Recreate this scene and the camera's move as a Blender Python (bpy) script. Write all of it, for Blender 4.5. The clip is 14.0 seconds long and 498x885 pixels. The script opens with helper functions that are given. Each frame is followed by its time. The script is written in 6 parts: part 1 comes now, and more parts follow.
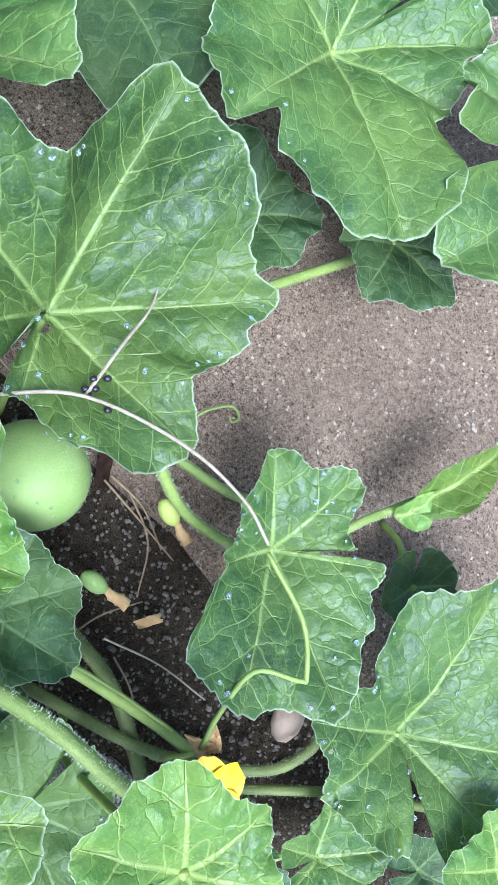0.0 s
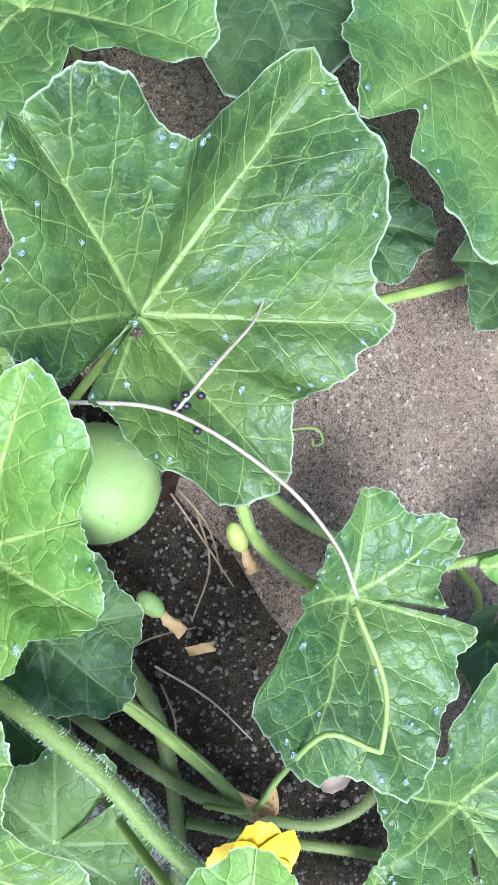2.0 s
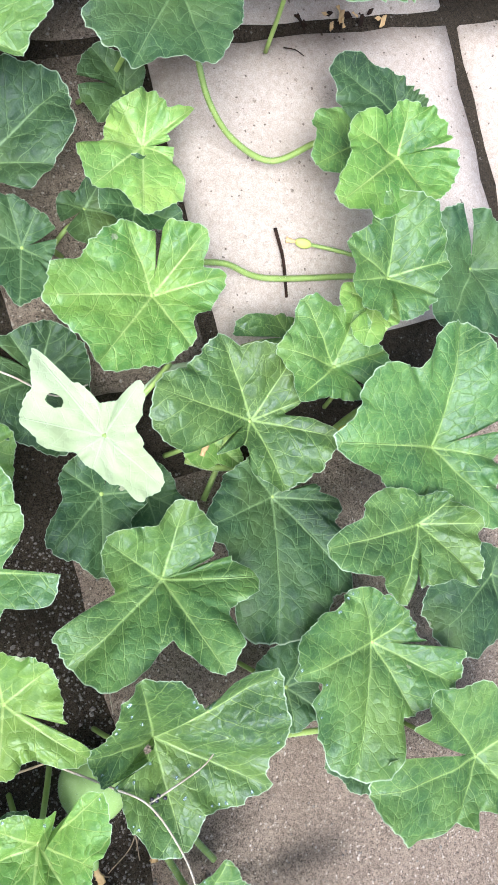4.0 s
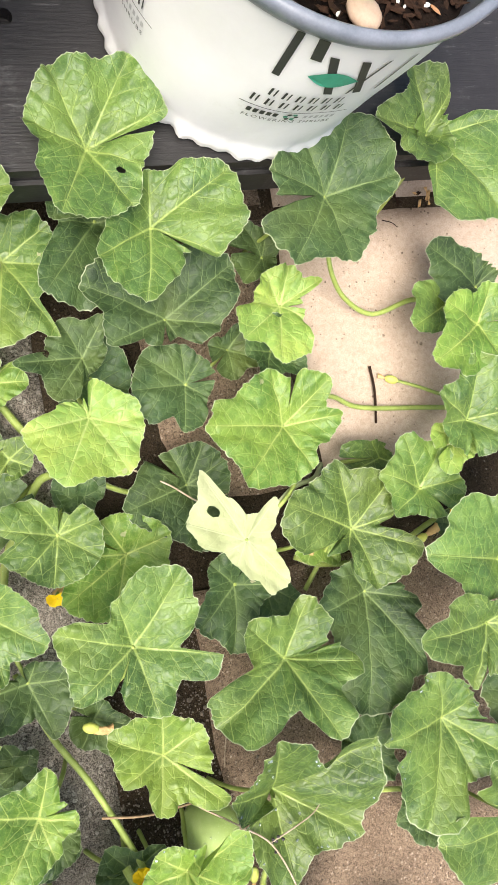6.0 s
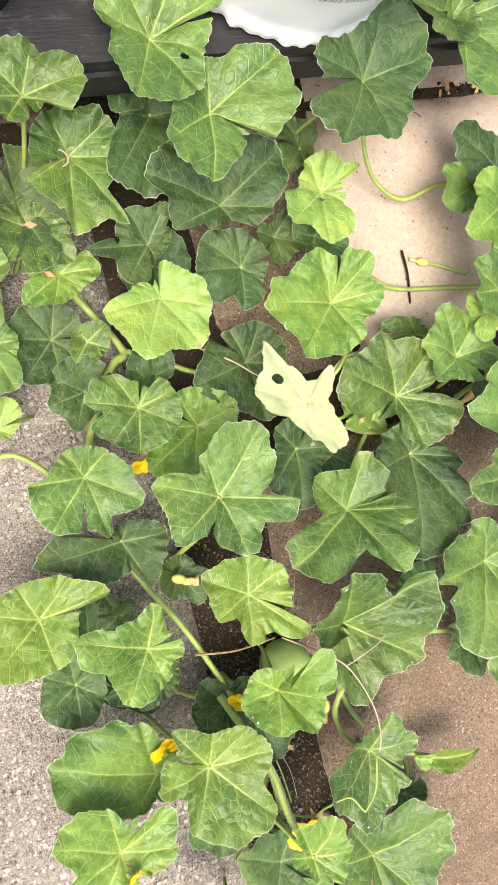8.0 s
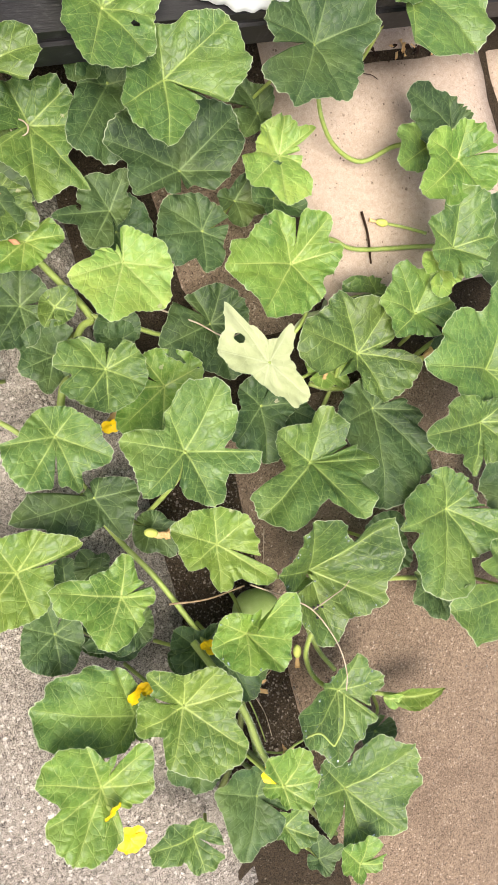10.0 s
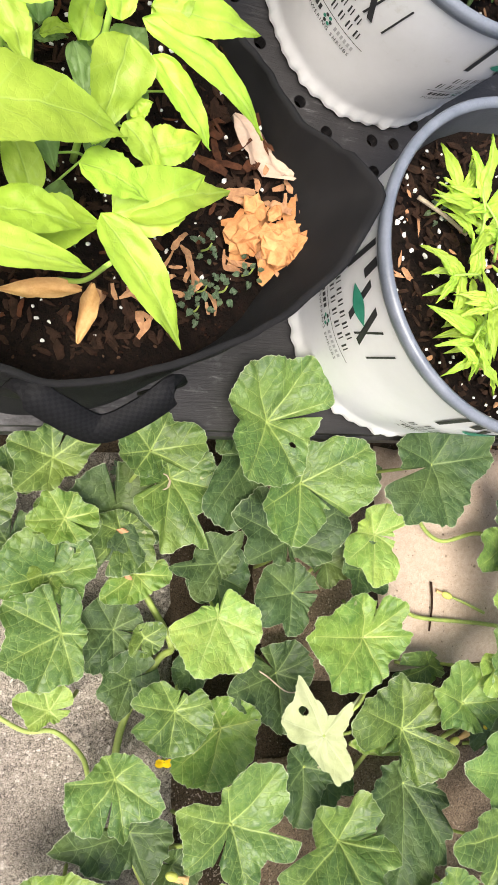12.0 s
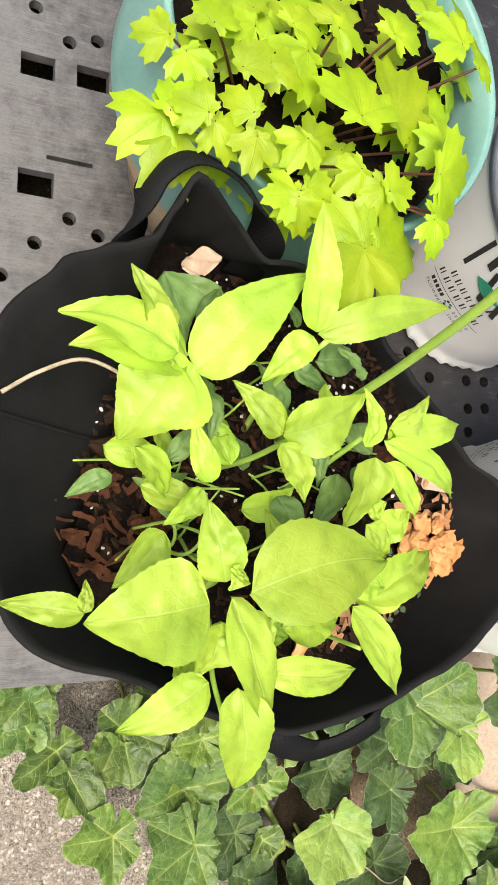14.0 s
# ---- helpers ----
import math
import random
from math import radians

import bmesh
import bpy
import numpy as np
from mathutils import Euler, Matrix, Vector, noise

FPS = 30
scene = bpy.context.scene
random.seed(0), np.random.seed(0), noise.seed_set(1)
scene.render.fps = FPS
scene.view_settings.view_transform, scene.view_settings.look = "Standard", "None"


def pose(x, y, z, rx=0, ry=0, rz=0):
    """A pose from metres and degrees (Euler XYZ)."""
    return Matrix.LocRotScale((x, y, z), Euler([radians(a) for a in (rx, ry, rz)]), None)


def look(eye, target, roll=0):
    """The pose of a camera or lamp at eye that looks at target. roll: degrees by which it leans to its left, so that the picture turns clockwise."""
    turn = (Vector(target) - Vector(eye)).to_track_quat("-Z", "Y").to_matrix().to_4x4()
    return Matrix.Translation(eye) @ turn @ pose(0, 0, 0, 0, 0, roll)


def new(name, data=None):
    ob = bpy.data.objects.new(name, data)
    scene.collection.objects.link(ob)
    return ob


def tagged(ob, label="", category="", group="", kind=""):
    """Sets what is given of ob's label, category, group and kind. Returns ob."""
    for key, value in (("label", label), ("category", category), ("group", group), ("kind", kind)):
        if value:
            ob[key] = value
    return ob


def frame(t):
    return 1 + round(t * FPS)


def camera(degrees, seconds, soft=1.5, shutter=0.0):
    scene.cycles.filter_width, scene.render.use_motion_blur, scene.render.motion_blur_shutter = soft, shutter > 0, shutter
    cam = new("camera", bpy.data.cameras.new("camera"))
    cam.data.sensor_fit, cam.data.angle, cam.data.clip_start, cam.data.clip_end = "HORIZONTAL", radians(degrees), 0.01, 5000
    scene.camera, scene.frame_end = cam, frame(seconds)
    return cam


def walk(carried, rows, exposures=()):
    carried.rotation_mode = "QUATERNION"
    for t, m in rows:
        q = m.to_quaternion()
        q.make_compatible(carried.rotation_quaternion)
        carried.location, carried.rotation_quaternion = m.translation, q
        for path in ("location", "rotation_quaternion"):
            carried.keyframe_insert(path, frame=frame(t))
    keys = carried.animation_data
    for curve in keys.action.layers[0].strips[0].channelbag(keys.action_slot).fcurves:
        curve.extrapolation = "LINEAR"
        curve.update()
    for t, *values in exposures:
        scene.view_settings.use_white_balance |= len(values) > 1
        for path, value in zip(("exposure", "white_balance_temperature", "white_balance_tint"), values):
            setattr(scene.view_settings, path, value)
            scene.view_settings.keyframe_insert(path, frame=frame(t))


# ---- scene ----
cam = camera(36.4, 14.0, soft=0.75)
PATH = [
    (0, (-0.036, -0.018, 0.385), (0.583, 0.103, -1.512), 78.2),
    (0.5, (-0.023, -0.015, 0.367), (0.579, 0.089, -1.538), 79.9),
    (1, (-0.027, -0.006, 0.358), (0.558, 0.081, -1.553), 82.1),
    (1.5, (-0.038, -0.014, 0.349), (0.527, 0.073, -1.568), 83.4),
    (2, (-0.05, -0.003, 0.351), (0.493, 0.094, -1.572), 85.2),
    (2.5, (-0.076, 0.035, 0.424), (0.467, 0.174, -1.496), 86.4),
    (3, (-0.102, 0.077, 0.519), (0.441, 0.282, -1.395), 87.0),
    (3.5, (-0.15, 0.136, 0.58), (0.39, 0.436, -1.322), 85.9),
    (3.7, (-0.17, 0.152, 0.595), (0.36, 0.496, -1.303), 84.3),
    (5.8, (-0.336, 0.147, 0.692), (0.121, 0.659, -1.187), 74.8),
    (6, (-0.35, 0.115, 0.707), (0.127, 0.633, -1.165), 76.0),
    (6.5, (-0.373, 0.085, 0.723), (0.131, 0.616, -1.139), 78.0),
    (7, (-0.387, 0.05, 0.728), (0.139, 0.588, -1.124), 79.3),
    (7.5, (-0.393, 0.033, 0.732), (0.156, 0.529, -1.127), 80.9),
    (8, (-0.384, 0.009, 0.738), (0.194, 0.425, -1.131), 83.6),
    (8.2, (-0.376, -0.006, 0.742), (0.216, 0.374, -1.13), 84.9),
    (10.3, (-0.363, 0.002, 0.775), (0.266, 0.37, -1.088), 87.0),
    (10.5, (-0.384, 0.008, 0.775), (0.227, 0.425, -1.083), 85.5),
    (11, (-0.413, 0.022, 0.792), (0.134, 0.544, -1.06), 81.7),
    (11.5, (-0.472, 0.049, 0.8), (0.018, 0.652, -1.043), 79.7),
    (12, (-0.592, 0.123, 0.804), (-0.143, 0.774, -1.033), 78.8),
    (12.5, (-0.694, 0.176, 0.803), (-0.271, 0.868, -1.025), 77.5),
    (13, (-0.758, 0.171, 0.795), (-0.351, 0.884, -1.028), 76.8),
    (13.5, (-0.81, 0.126, 0.815), (-0.399, 0.868, -0.996), 75.8),
    (14, (-0.862, 0.132, 0.833), (-0.427, 0.901, -0.961), 75.2),
]
walk(cam, [(t, look(eye, target, roll)) for t, eye, target, roll in PATH], [(0, 1.20, 4850, 5), (1.5, 1.27, 4850, 5), (2.7, 1.40, 5000, 4), (3.7, 1.30, 5050, 4), (5.8, 1.25, 6650, 8), (8, 1.23, 6650, 8), (10.4, 1.08, 6650, 8), (11.5, 1.23, 6600, 8), (12.5, 1.02, 6750, 7), (14, 0.95, 6900, 6)])

# ---- light: an overcast sky, with a broad pale sun high above ----
world = bpy.data.worlds.new("world")
scene.world = world
world.use_nodes = True
wn = world.node_tree.nodes
sky = wn.new("ShaderNodeTexSky")
sky.sky_type, sky.sun_disc = "NISHITA", False
sky.sun_elevation, sky.sun_rotation = radians(62), radians(200)
sky.air_density, sky.dust_density = 1.0, 6.0
world.node_tree.links.new(sky.outputs[0], wn["Background"].inputs[0])
wn["Background"].inputs[1].default_value = 0.115
sun = new("sun", bpy.data.lights.new("sun", "SUN"))
sun.data.energy, sun.data.angle, sun.data.color = 2.3, radians(28), (1.0, 0.97, 0.92)
sun.matrix_world = look((-0.5, -1.2, 4.0), (-0.3, 0.3, 0.0))

# ---- materials ----
def nodes_of(name):
    m = bpy.data.materials.new(name)
    m.use_nodes = True
    n, l = m.node_tree.nodes, m.node_tree.links
    return m, n, l, n["Principled BSDF"]


def ramp(n, l, fac, stops):
    r = n.new("ShaderNodeValToRGB")
    while len(r.color_ramp.elements) < len(stops):
        r.color_ramp.elements.new(0.5)
    for e, (p, c) in zip(r.color_ramp.elements, stops):
        e.position, e.color = p, (*c, 1)
    l.new(fac, r.inputs[0])
    return r.outputs[0]


def noise_tex(n, l, scale, detail=4.0, rough=0.6, coord=None):
    t = n.new("ShaderNodeTexNoise")
    t.inputs["Scale"].default_value, t.inputs["Detail"].default_value, t.inputs["Roughness"].default_value = scale, detail, rough
    if coord is not None:
        l.new(coord, t.inputs["Vector"])
    return t.outputs["Fac"]


def mixc(n, l, fac, a, b, mode="MIX"):
    m = n.new("ShaderNodeMix")
    m.data_type, m.blend_type = "RGBA", mode
    for sock, v in ((m.inputs[0], fac), (m.inputs[6], a), (m.inputs[7], b)):
        if isinstance(v, (int, float)):
            sock.default_value = v
        elif isinstance(v, tuple):
            sock.default_value = (*v, 1)
        else:
            l.new(v, sock)
    return m.outputs[2]


def math_node(n, l, op, a, b=None, c=None, clamp=False):
    m = n.new("ShaderNodeMath")
    m.operation, m.use_clamp = op, clamp
    for sock, v in zip(m.inputs, (a, b, c)):
        if v is None:
            continue
        if isinstance(v, (int, float)):
            sock.default_value = v
        else:
            l.new(v, sock)
    return m.outputs[0]


def bump(n, l, p, height, dist, strength=1.0, before=None):
    b = n.new("ShaderNodeBump")
    b.inputs["Strength"].default_value, b.inputs["Distance"].default_value = strength, dist
    l.new(height, b.inputs["Height"])
    if before is not None:
        l.new(before, b.inputs["Normal"])
    if p is not None:
        l.new(b.outputs[0], p.inputs["Normal"])
    return b.outputs[0]


def obj_coord(n, l, shift=True):
    tc = n.new("ShaderNodeTexCoord")
    if not shift:
        return tc.outputs["Object"]
    oi = n.new("ShaderNodeObjectInfo")
    v = n.new("ShaderNodeVectorMath")
    v.operation = "ADD"
    s = math_node(n, l, "MULTIPLY", oi.outputs["Random"], 7.0)
    l.new(tc.outputs["Object"], v.inputs[0])
    l.new(s, v.inputs[1])
    return v.outputs[0]


def simple(name, stops, scale, rough, fine=0.0, fine_scale=200.0, metal=0.0, shift=True):
    """A surface with mottled colour at two scales and a fine relief."""
    m, n, l, p = nodes_of(name)
    co = obj_coord(n, l, shift)
    a = noise_tex(n, l, scale, 5, 0.65, co)
    b = noise_tex(n, l, fine_scale, 3, 0.6, co)
    f = math_node(n, l, "ADD", math_node(n, l, "MULTIPLY", a, 0.75), math_node(n, l, "MULTIPLY", b, 0.25))
    l.new(ramp(n, l, f, stops), p.inputs["Base Color"])
    p.inputs["Roughness"].default_value, p.inputs["Metallic"].default_value = rough, metal
    if fine:
        bump(n, l, p, b, fine, 0.8)
    return m


def leafy(name, dark, mid, light, vein, gloss=0.42, net=330.0, through_light=0.3, branch=170.0, vein_w=0.00115, mottle=0.5, rim_col=(0.50, 0.55, 0.36), netted=1.0):
    """A leaf blade: paler main and side veins, a fine net between them, mottling, hair along the margin."""
    m, n, l, p = nodes_of(name)
    vm = n.new("ShaderNodeUVMap")
    vm.uv_map = "vein"
    sp = n.new("ShaderNodeSeparateXYZ")
    l.new(vm.outputs[0], sp.inputs[0])
    s, d = math_node(n, l, "MULTIPLY", sp.outputs[0], 0.1), math_node(n, l, "MULTIPLY", sp.outputs[1], 0.1)
    rm = n.new("ShaderNodeUVMap")
    rm.uv_map = "rim"
    rs = n.new("ShaderNodeSeparateXYZ")
    l.new(rm.outputs[0], rs.inputs[0])
    rim = rs.outputs[0]
    co = obj_coord(n, l)
    wob = math_node(n, l, "MULTIPLY", math_node(n, l, "SUBTRACT", noise_tex(n, l, 60, 2, 0.5, co), 0.5), 0.008)
    # main veins taper towards the margin
    w = math_node(n, l, "MULTIPLY", math_node(n, l, "SUBTRACT", 1.12, rim), vein_w)
    main = math_node(n, l, "SUBTRACT", 1.0, math_node(n, l, "DIVIDE", d, w), clamp=True)
    main = math_node(n, l, "POWER", main, 0.6)
    # side veins leave the main ones at an angle and thin out
    q = math_node(n, l, "MULTIPLY", math_node(n, l, "ADD", math_node(n, l, "SUBTRACT", s, math_node(n, l, "MULTIPLY", d, 0.85)), wob), branch / 2.6)
    fr = math_node(n, l, "ABSOLUTE", math_node(n, l, "SUBTRACT", math_node(n, l, "FRACT", q), 0.5))
    thin = math_node(n, l, "MAXIMUM", math_node(n, l, "MULTIPLY_ADD", d, -0.9, 0.046), 0.016)
    side = math_node(n, l, "SUBTRACT", 1.0, math_node(n, l, "DIVIDE", fr, thin), clamp=True)
    # a net of small veins between them, bent out of shape
    wv = n.new("ShaderNodeVectorMath")
    wv.operation = "MULTIPLY_ADD"
    wn3 = n.new("ShaderNodeTexNoise")
    wn3.inputs["Scale"].default_value = 95
    wn3.inputs["Detail"].default_value = 3
    l.new(co, wn3.inputs["Vector"])
    l.new(wn3.outputs["Color"], wv.inputs[0])
    wv.inputs[1].default_value = (0.009, 0.009, 0.009)
    l.new(co, wv.inputs[2])
    vo = n.new("ShaderNodeTexVoronoi")
    vo.feature = "DISTANCE_TO_EDGE"
    vo.inputs["Scale"].default_value = net
    l.new(wv.outputs[0], vo.inputs["Vector"])
    fine = math_node(n, l, "SUBTRACT", 1.0, math_node(n, l, "DIVIDE", vo.outputs["Distance"], 0.08), clamp=True)
    vo2 = n.new("ShaderNodeTexVoronoi")
    vo2.feature = "DISTANCE_TO_EDGE"
    vo2.inputs["Scale"].default_value = net * 0.31
    l.new(wv.outputs[0], vo2.inputs["Vector"])
    midnet = math_node(n, l, "SUBTRACT", 1.0, math_node(n, l, "DIVIDE", vo2.outputs["Distance"], 0.036), clamp=True)
    soft = math_node(n, l, "SUBTRACT", 1.0, math_node(n, l, "DIVIDE", vo2.outputs["Distance"], 0.22), clamp=True)
    big = noise_tex(n, l, 26, 4, 0.6, co)
    patch = noise_tex(n, l, 11, 3, 0.55, co)
    small = noise_tex(n, l, 240, 3, 0.7, co)
    tone = math_node(n, l, "ADD", math_node(n, l, "MULTIPLY", big, 1.0 - 0.5 * mottle), math_node(n, l, "MULTIPLY", small, 0.5 * mottle))
    col = ramp(n, l, tone, [(0.34, dark), (0.5, mid), (0.68, light)])
    oi = n.new("ShaderNodeObjectInfo")
    # yellower stretches
    yel = math_node(n, l, "MULTIPLY", math_node(n, l, "MULTIPLY", math_node(n, l, "SUBTRACT", patch, 0.50), 5.0, clamp=True), 0.42 * netted)
    col = mixc(n, l, yel, col, mixc(n, l, 0.45, light, (0.32, 0.36, 0.03)))
    # pale down
    flecks = noise_tex(n, l, 800, 2, 0.6, co)
    fl = math_node(n, l, "MULTIPLY", math_node(n, l, "SUBTRACT", flecks, 0.55), 6.0, clamp=True)
    col = mixc(n, l, math_node(n, l, "MULTIPLY", fl, 0.34 * netted), col, vein)
    hs = n.new("ShaderNodeHueSaturation")
    l.new(math_node(n, l, "MULTIPLY_ADD", oi.outputs["Random"], 0.016, 0.492), hs.inputs["Hue"])
    l.new(math_node(n, l, "MULTIPLY_ADD", oi.outputs["Random"], 0.4, 0.8), hs.inputs["Value"])
    l.new(col, hs.inputs["Color"])
    col = hs.outputs[0]
    cell = math_node(n, l, "MULTIPLY", math_node(n, l, "SUBTRACT", vo2.outputs["Distance"], 0.08), 3.0, clamp=True)
    col = mixc(n, l, math_node(n, l, "MULTIPLY", cell, 0.28 * netted), col, dark)
    col = mixc(n, l, math_node(n, l, "MULTIPLY", soft, 0.16 * netted), col, light)
    col = mixc(n, l, math_node(n, l, "MULTIPLY", fine, 0.10 * netted), col, vein)
    net_col = tuple(0.55 * a + 0.45 * b for a, b in zip(light, vein))
    col = mixc(n, l, math_node(n, l, "MULTIPLY", midnet, 0.52 * netted), col, net_col)
    col = mixc(n, l, math_node(n, l, "MULTIPLY", side, 0.72 * (0.15 + 0.85 * netted)), col, vein)
    col = mixc(n, l, math_node(n, l, "MULTIPLY", main, 0.35 + 0.55 * min(1.0, netted)), col, vein)
    halo = math_node(n, l, "SUBTRACT", 1.0, math_node(n, l, "DIVIDE", d, 0.005), clamp=True)
    col = mixc(n, l, math_node(n, l, "MULTIPLY", halo, 0.16 * netted), col, vein)
    spots = n.new("ShaderNodeTexVoronoi")
    spots.inputs["Scale"].default_value = 44
    l.new(co, spots.inputs["Vector"])
    sc = n.new("ShaderNodeSeparateColor")
    l.new(spots.outputs["Color"], sc.inputs[0])
    rare = math_node(n, l, "GREATER_THAN", sc.outputs[0], 0.92)
    ragged = math_node(n, l, "MULTIPLY_ADD", small, 0.35, -0.05)
    spot = math_node(n, l, "MULTIPLY", rare, math_node(n, l, "LESS_THAN", spots.outputs["Distance"], ragged))
    col = mixc(n, l, math_node(n, l, "MULTIPLY", spot, 0.6 * netted), col, (0.46, 0.43, 0.27))
    edge = math_node(n, l, "MULTIPLY", math_node(n, l, "SUBTRACT", rim, 0.986), 100.0, clamp=True)
    col = mixc(n, l, math_node(n, l, "MULTIPLY", edge, 0.75 * (0.25 + 0.75 * min(1.0, netted))), col, rim_col)
    l.new(col, p.inputs["Base Color"])
    l.new(math_node(n, l, "MULTIPLY_ADD", small, 0.25, gloss - 0.12), p.inputs["Roughness"])
    p.inputs["Specular IOR Level"].default_value = 0.55
    h = math_node(n, l, "ADD", math_node(n, l, "MULTIPLY", midnet, -0.22 * netted), math_node(n, l, "ADD", math_node(n, l, "MULTIPLY", side, -0.35 * netted), math_node(n, l, "MULTIPLY", main, 0.2 + 0.3 * netted)))
    dome = math_node(n, l, "MINIMUM", vo2.outputs["Distance"], 0.30)
    b0 = bump(n, l, None, dome, 0.0015 * netted + 0.0001, 0.9)
    b1 = bump(n, l, None, small, 0.0003 + 0.0006 * netted, 0.7, b0)
    b2 = bump(n, l, None, h, 0.0008, 0.9, b1)
    l.new(b2, p.inputs["Normal"])
    tr = n.new("ShaderNodeBsdfTranslucent")
    tcol = mixc(n, l, 0.5, col, light)
    l.new(tcol, tr.inputs["Color"])
    mx = n.new("ShaderNodeMixShader")
    mx.inputs[0].default_value = through_light
    l.new(p.outputs[0], mx.inputs[1])
    l.new(tr.outputs[0], mx.inputs[2])
    l.new(mx.outputs[0], n["Material Output"].inputs["Surface"])
    return m


MELON = {  # leaf colours by kind
    "n": leafy("melon_leaf_green", (0.027, 0.068, 0.018), (0.073, 0.143, 0.033), (0.152, 0.242, 0.050), (0.36, 0.46, 0.13)),
    # deep green leaves; base darkened further to carry the shade under the canopy
    "d": leafy("melon_leaf_deep_green_shaded", (0.017, 0.042, 0.014), (0.042, 0.090, 0.027), (0.088, 0.148, 0.044), (0.20, 0.28, 0.10), gloss=0.56),
    "l": leafy("melon_leaf_light_green", (0.045, 0.112, 0.016), (0.115, 0.215, 0.034), (0.215, 0.325, 0.052), (0.42, 0.50, 0.14)),
    "y": leafy("melon_leaf_yellow_green", (0.13, 0.24, 0.045), (0.22, 0.36, 0.07), (0.36, 0.46, 0.09), (0.46, 0.55, 0.18)),
    "p": leafy("melon_leaf_pale_underside", (0.33, 0.37, 0.17), (0.39, 0.43, 0.22), (0.43, 0.46, 0.25), (0.45, 0.49, 0.29), gloss=0.7, mottle=0.2, netted=0.3, through_light=0.15),
}
LIME = leafy("lime_leaf", (0.29, 0.46, 0.042), (0.41, 0.60, 0.060), (0.50, 0.67, 0.085), (0.46, 0.60, 0.16), gloss=0.48, net=420, branch=110, vein_w=0.0007, mottle=0.3, netted=0.22, through_light=0.38, rim_col=(0.45, 0.58, 0.2))
# LIME darkened: shade on low seedling leaves painted in; also mixed through one pot
LIME_SHADE = leafy("shaded_lime_leaf", (0.10, 0.19, 0.055), (0.16, 0.27, 0.075), (0.22, 0.34, 0.10), (0.28, 0.40, 0.17), gloss=0.5, net=420, branch=110, vein_w=0.0008, mottle=0.3, netted=0.25, through_light=0.35)
CHARTREUSE = leafy("chartreuse_leaf", (0.23, 0.37, 0.010), (0.34, 0.50, 0.012), (0.44, 0.58, 0.018), (0.36, 0.47, 0.03), gloss=0.5, net=420, branch=150, vein_w=0.0007, mottle=0.3, netted=0.15, through_light=0.38, rim_col=(0.5, 0.58, 0.1))
STEM = simple("green_stem", [(0.3, (0.19, 0.25, 0.05)), (0.6, (0.30, 0.37, 0.09)), (0.8, (0.41, 0.47, 0.17))], 60, 0.55, 0.0004, 900)
STEM_LIME = simple("lime_stem", [(0.3, (0.25, 0.40, 0.06)), (0.7, (0.38, 0.55, 0.11))], 60, 0.5, 0.0003, 900)
DRY_STEM = simple("dry_stem", [(0.3, (0.26, 0.19, 0.12)), (0.7, (0.49, 0.42, 0.32))], 90, 0.8, 0.0004, 900)
BROWN_STEM = simple("brown_dead_stem", [(0.3, (0.15, 0.095, 0.05)), (0.7, (0.38, 0.27, 0.16))], 200, 0.85, 0.0004, 900)
HAIR = simple("plant_hair", [(0.3, (0.5, 0.56, 0.38)), (0.7, (0.62, 0.68, 0.5))], 90, 0.6)
YELLOW = simple("yellow_petal", [(0.3, (0.74, 0.46, 0.0)), (0.7, (0.88, 0.62, 0.002))], 80, 0.5, 0.0004, 500)
DRY = simple("dried_petal", [(0.3, (0.42, 0.24, 0.09)), (0.7, (0.68, 0.46, 0.22))], 120, 0.8, 0.0006, 500)


